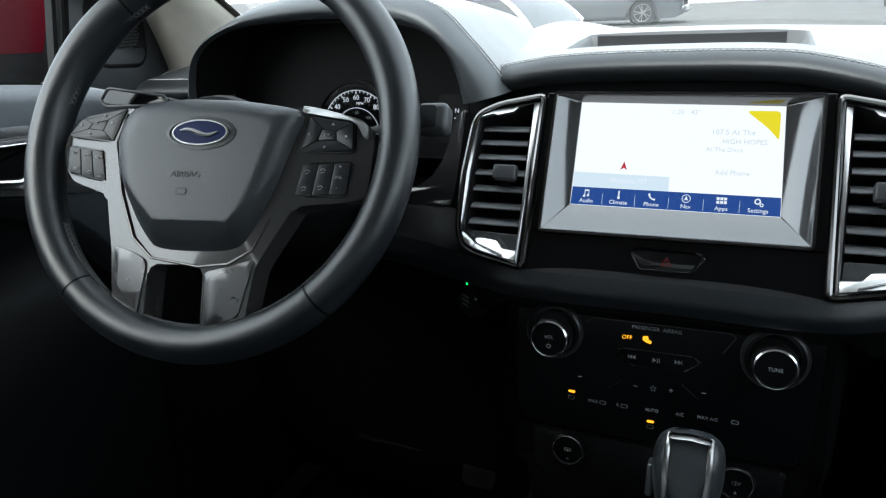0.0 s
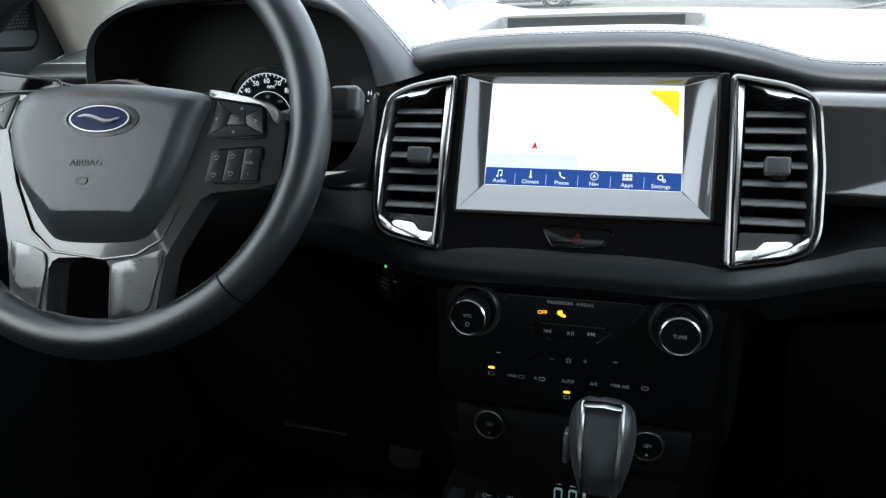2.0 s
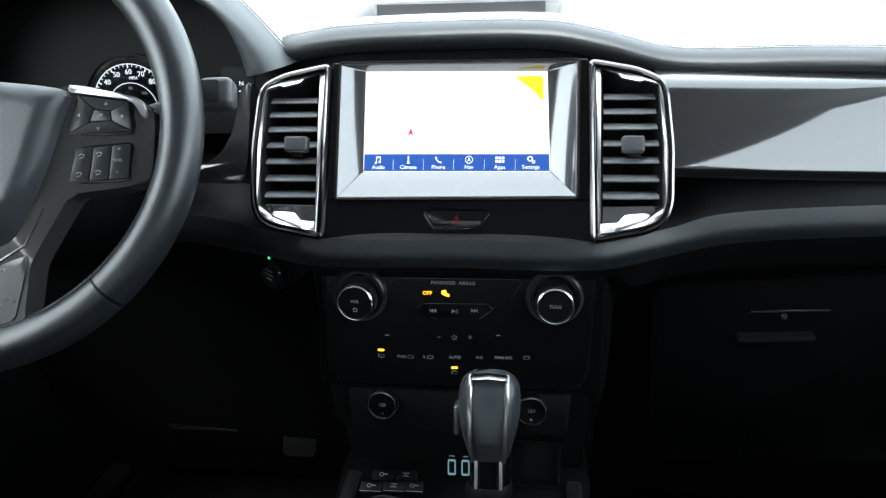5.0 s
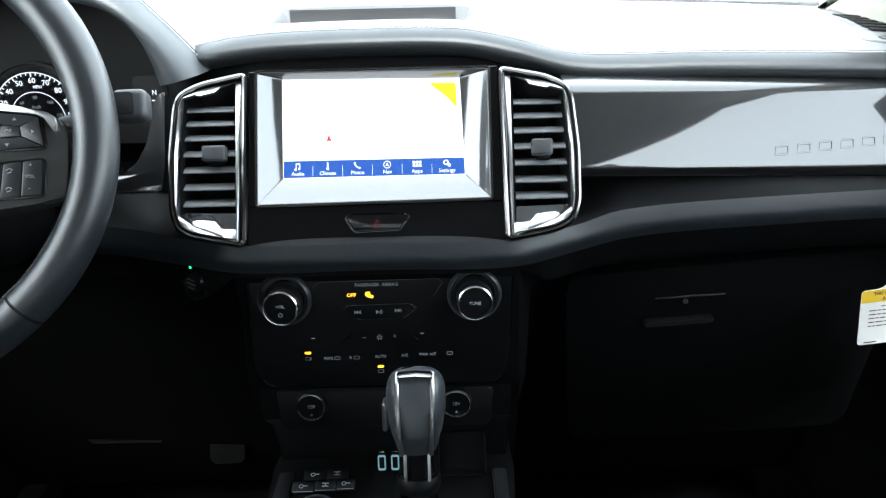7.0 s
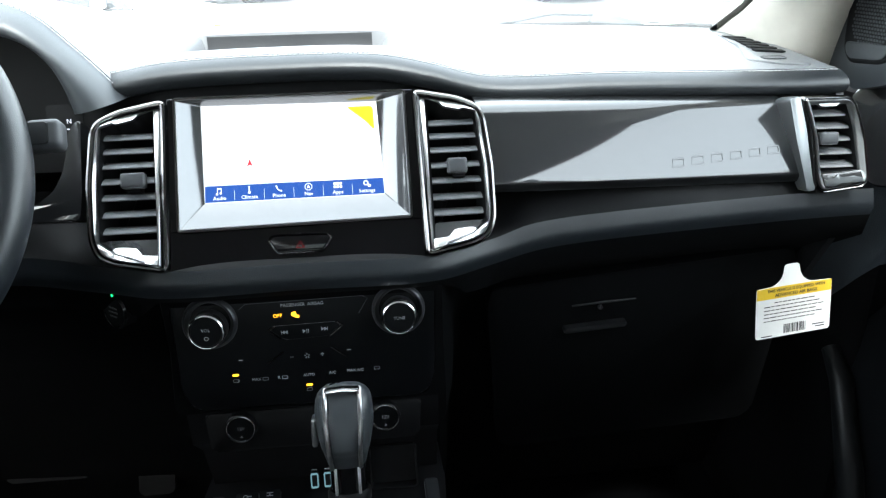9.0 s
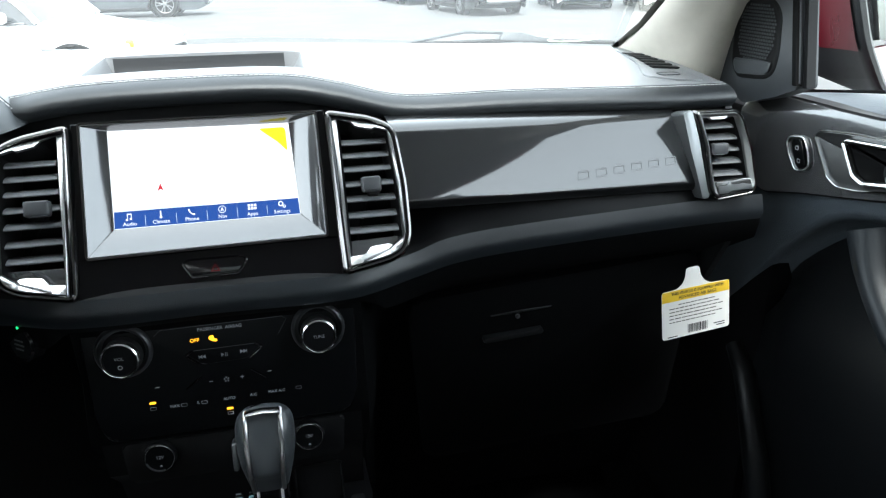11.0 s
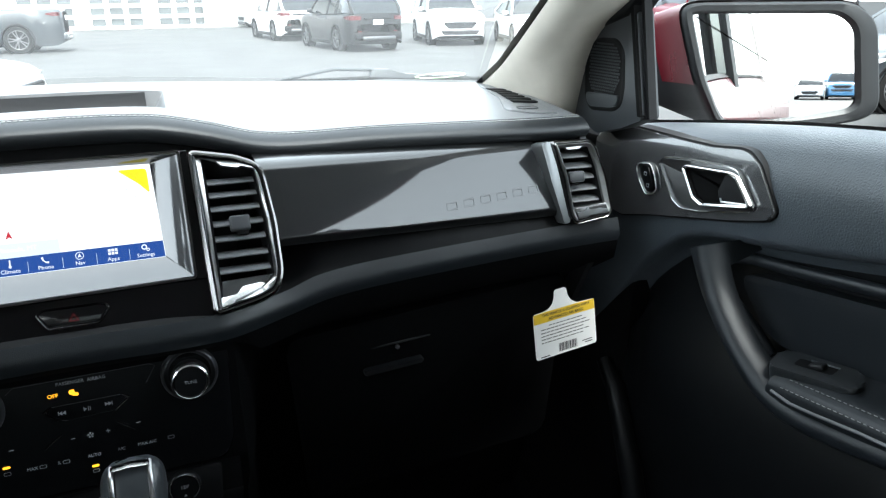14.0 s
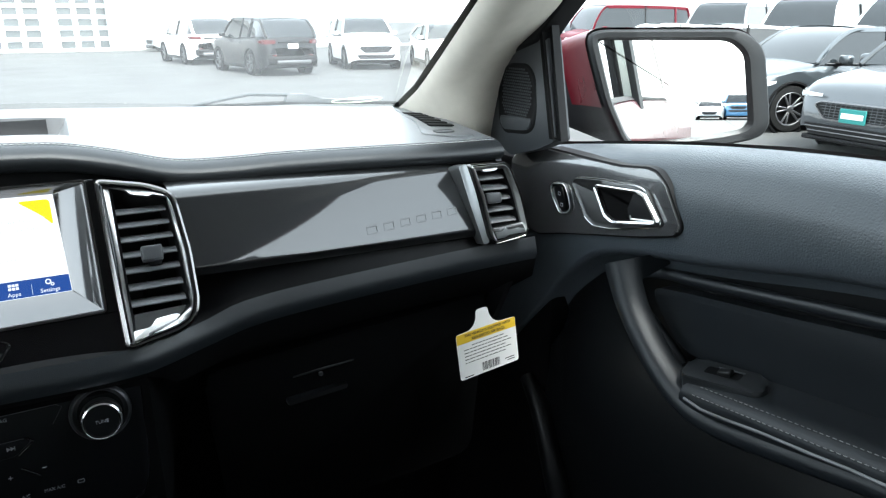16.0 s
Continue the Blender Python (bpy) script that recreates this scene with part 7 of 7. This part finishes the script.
        for u in stations:
            wm = Matrix.Translation((at(u), s * (w - 0.11), wr_)) @ pose(0, 0, 0, -90 * s)
            part("wheel_arch", lathe([(wr_ * 1.20, 0.085), (wr_ * 1.17, 0.118), (wr_ * 1.09, 0.120), (wr_ * 1.05, 0.02), (wr_ * 1.05, -0.12), (0, -0.12)], 28, wm), DARK, t)
            wh = part("wheel", lathe([(wr_ * 0.70, -0.10), (wr_ * 0.96, -0.10), (wr_, -0.06), (wr_, 0.07), (wr_ * 0.96, 0.108), (wr_ * 0.74, 0.115), (wr_ * 0.70, 0.09)], 28, wm), TYRE, t)
            part("rim", lathe([(wr_ * 0.72, 0.108), (wr_ * 0.67, 0.104), (wr_ * 0.65, 0.05), (0, 0.03)], 28, wm), DARK, wh)
            sp = lathe([(wr_ * 0.725, 0.106), (wr_ * 0.70, 0.113), (wr_ * 0.665, 0.106)], 28, wm)
            for k in range(5):
                for e in (-11, 11):
                    box((wr_ * 0.37, 0, 0.088), (wr_ * 0.62, wr_ * 0.075, 0.03), wm @ pose(0, 0, 0, 0, 0, 72 * k + e), 0.006, 1, sp)
            lathe([(wr_ * 0.16, 0.10), (wr_ * 0.12, 0.112), (0, 0.114)], 12, wm, sp)
            part("spokes", sp, rims, wh)
        # lamps wrapped round the corners
        zh = shoulder(0.04) - 0.10
        lamp = []
        for u, hi, lo2 in ((0.004, 0.000, -0.035), (0.02, 0.012, -0.055), (0.05, 0.035, -0.050), (0.09, 0.055, -0.020), (0.125, 0.065, 0.035)):
            k = 1 if u > 0.004 else 0.62
            lamp.append([(at(u) + 0.012, s * (half(u) * k + 0.012), zh + hi), (at(u) + 0.016, s * (half(u) * k + 0.016), zh + (hi + lo2) / 2), (at(u) + 0.012, s * (half(u) * k + 0.012), zh + lo2)])
        part("head_lamp", grid(lamp), LAMP, t, "clear head lamp", 60)
        zt = shoulder(0.97) - 0.16
        lamp = []
        for u, hi, lo2 in ((0.92, 0.03, -0.01), (0.955, 0.06, -0.05), (0.985, 0.06, -0.06), (0.999, 0.05, -0.05)):
            k = 1 if u < 0.99 else 0.72
            lamp.append([(at(u) - 0.014, s * (half(u) * k + 0.014), zt + hi), (at(u) - 0.014, s * (half(u) * k + 0.014), zt + lo2)])
        part("tail_lamp", grid(lamp), TAIL, t, "red tail lamp", 60)
        part("rear_reflector", box((-length / 2 + 0.02, s * w * 0.62, 0.56), (0.06, 0.13, 0.10), None, 0.02, 2), TAIL, t)
    # nose
    FG = local((length / 2 + 0.006, 0, shoulder(0.012) - 0.14), (0, 1, 0), (-0.10, 0, 1))
    go = soften([(-w * 0.52, 0.075), (w * 0.52, 0.075), (w * 0.60, 0.03), (w * 0.42, -0.13), (-w * 0.42, -0.13), (-w * 0.60, 0.03)], 0.03)
    gr = part("front_grille", prism(inset(go, 0.006), -0.14, 0.004, FG), DARK, t, "dark mesh grille")
    part("grille_frame", ring([(inset(go, -0.014), -0.14), (inset(go, -0.006), 0.014), (inset(go, 0.008), 0.016), (inset(go, 0.012), -0.01)], FG), rims, gr)
    mesh_ = bmesh.new()
    for k in range(6):
        box((0, 0.055 - 0.032 * k, 0.005), (w * (1.10 - 0.055 * k), 0.007, 0.006), FG, bm=mesh_)
    for k in range(-6, 7):
        box((w * 0.072 * k, -0.025, 0.004), (0.006, 0.19, 0.005), FG, bm=mesh_)
    part("grille_mesh", mesh_, GREY_TRIM, gr)
    lower = part("lower_grille", prism(soften([(-w * 0.70, -0.19), (w * 0.70, -0.19), (w * 0.60, -0.32), (-w * 0.60, -0.32)], 0.02), -0.16, 0.012, FG), DARK, t)
    for k in range(2):
        part("splitter", box((0, -0.225 - 0.05 * k, 0.016), (w * (1.34 - 0.10 * k), 0.014, 0.02), FG, 0.004, 1), rims, lower)
    part("chin", box((length / 2 - 0.10, 0, 0.20), (0.26, w * 1.45, 0.06), None, 0.02, 2), DARK, t)
    # tail
    part("rear_bumper", box((-length / 2 + 0.04, 0, 0.46), (0.20, w * 1.66, 0.24), None, 0.07, 3), DARK if kind == "suv" else paint, t)
    part("skid_plate", box((-length / 2 - 0.05, 0, 0.40), (0.10, w * 1.15, 0.10), None, 0.03, 3), rims, t)
    if kind != "pickup":
        part("tail_panel", box((-length / 2 - 0.002, 0, shoulder(0.97) - 0.17), (0.05, w * 0.95, 0.05), None, 0.012, 2), DARK, t)
    if plate:
        pl = part("front_plate", box((length / 2 + 0.045, 0, 0.50), (0.02, 0.33, 0.16), None, 0.004, 1), plate, t, "teal plate with a pale band")
        part("plate_band", box((length / 2 + 0.057, 0, 0.50), (0.004, 0.28, 0.06), None), WALLWHITE, pl)
    part("rear_plate", box((-length / 2 - 0.03, 0, shoulder(0.97) - 0.28), (0.04, 0.32, 0.14), None, 0.004, 1), WALLWHITE, t)
    if marker:
        part("marker_lamp", box((length / 2 - 0.22, -w * 0.93, 0.70), (0.10, 0.05, 0.11), None, 0.02, 2), ORANGE, t)
    t.matrix_basis = pose(x, y, GROUND, 0, 0, heading)
    return t


car("suv", BLACKPAINT, 6.10, 22.60, 98, "black compact SUV parked tail towards us")
car("suv", WHITEPAINT, 5.25, 29.20, 97, "white SUV parked beyond the black one")
car("sedan", SILVERPAINT, 7.16, 41.32, 190, "silver sedan parked by the building")
car("suv", WHITEPAINT, 10.00, 23.80, -100, "white crossover parked nose towards us")
car("sedan", WHITEPAINT, 12.20, 21.60, -106, "white sedan parked nose towards us")
car("hatch", SILVERPAINT, 16.93, 21.34, -80, "silver hatchback in the parked row")
car("pickup", SLATE, -5.17, 25.69, 180, "dark pickup truck parked side on")
car("sedan", WHITEPAINT, -3.70, 9.72, -10, "white sedan close ahead, nose to the side", marker=True)
car("sedan", GREYPAINT, 11.07, 6.36, 163, "grey sedan parked beside the truck")
car("hatch", SLATE, 10.30, 4.00, 175, "dark hatchback with a teal plate", TEAL)
car("van", WHITEPAINT, 16.40, 7.70, 176, "tall white van in the second row")
car("van", WHITEPAINT, 18.40, 11.90, 196, "tall white van in the second row")
car("van", SILVERPAINT, 19.60, 15.70, 200, "tall silver van in the second row")
car("van", RED, 18.50, 19.80, 170, "red van in the second row")
car("sedan", WHITEPAINT, 13.68, 10.81, 155, "white sedan beside the grey one")
car("sedan", WHITEPAINT, 15.41, 14.39, 155, "white sedan further along the row")
car("sedan", WHITEPAINT, 0.10, -56.42, 90, "white car in the row behind")
car("pickup", BLUEPAINT, 2.05, -57.50, 90, "blue pickup in the row behind")
car("suv", SILVERPAINT, 5.66, -56.42, 90, "silver SUV in the row behind")

# dealership building
bld = thing("dealership_building", (-4, 41, 0), "white and grey building with glazed garage doors", "building")
part("wall", box((8.75, 43, 3.0), (12.48, 6, 6.0)), WALLGREY, bld, "grey clad wall")
part("wall", box((-14.0, 43.5, 3.2), (33.0, 6, 6.4)), WALLWHITE, bld, "white front wall")
part("roof", box((-4.0, 43.2, 6.5), (54.0, 7, 0.3)), STONE, bld)
for k in range(9):
    x0 = -25.4 + 3.2 * k
    gd = part("garage_door", box((x0 + 1.3, 40.46, 1.75), (2.7, 0.06, 3.5)), SHOPGLASS, bld, "glazed garage door")
    for i in range(4):
        part("muntin", box((x0 + 0.88 * i, 40.40, 1.75), (0.24, 0.06, 3.5)), WALLWHITE, gd)
    for i in range(7):
        part("muntin", box((x0 + 1.3, 40.39, 0.05 + 0.575 * i), (2.7, 0.06, 0.20)), WALLWHITE, gd)
bld.matrix_basis = Matrix.Translation((-4, 44.5, GROUND)) @ Matrix.Diagonal((1.086, 1, 1, 1))
kerb = part("kerb", box((-6, 42.7, GROUND + 0.07), (60, 1.4, 0.14), None, 0.03, 2), STONE)
tagged(kerb, "pale concrete kerb before the building", "kerb", kind="structure")
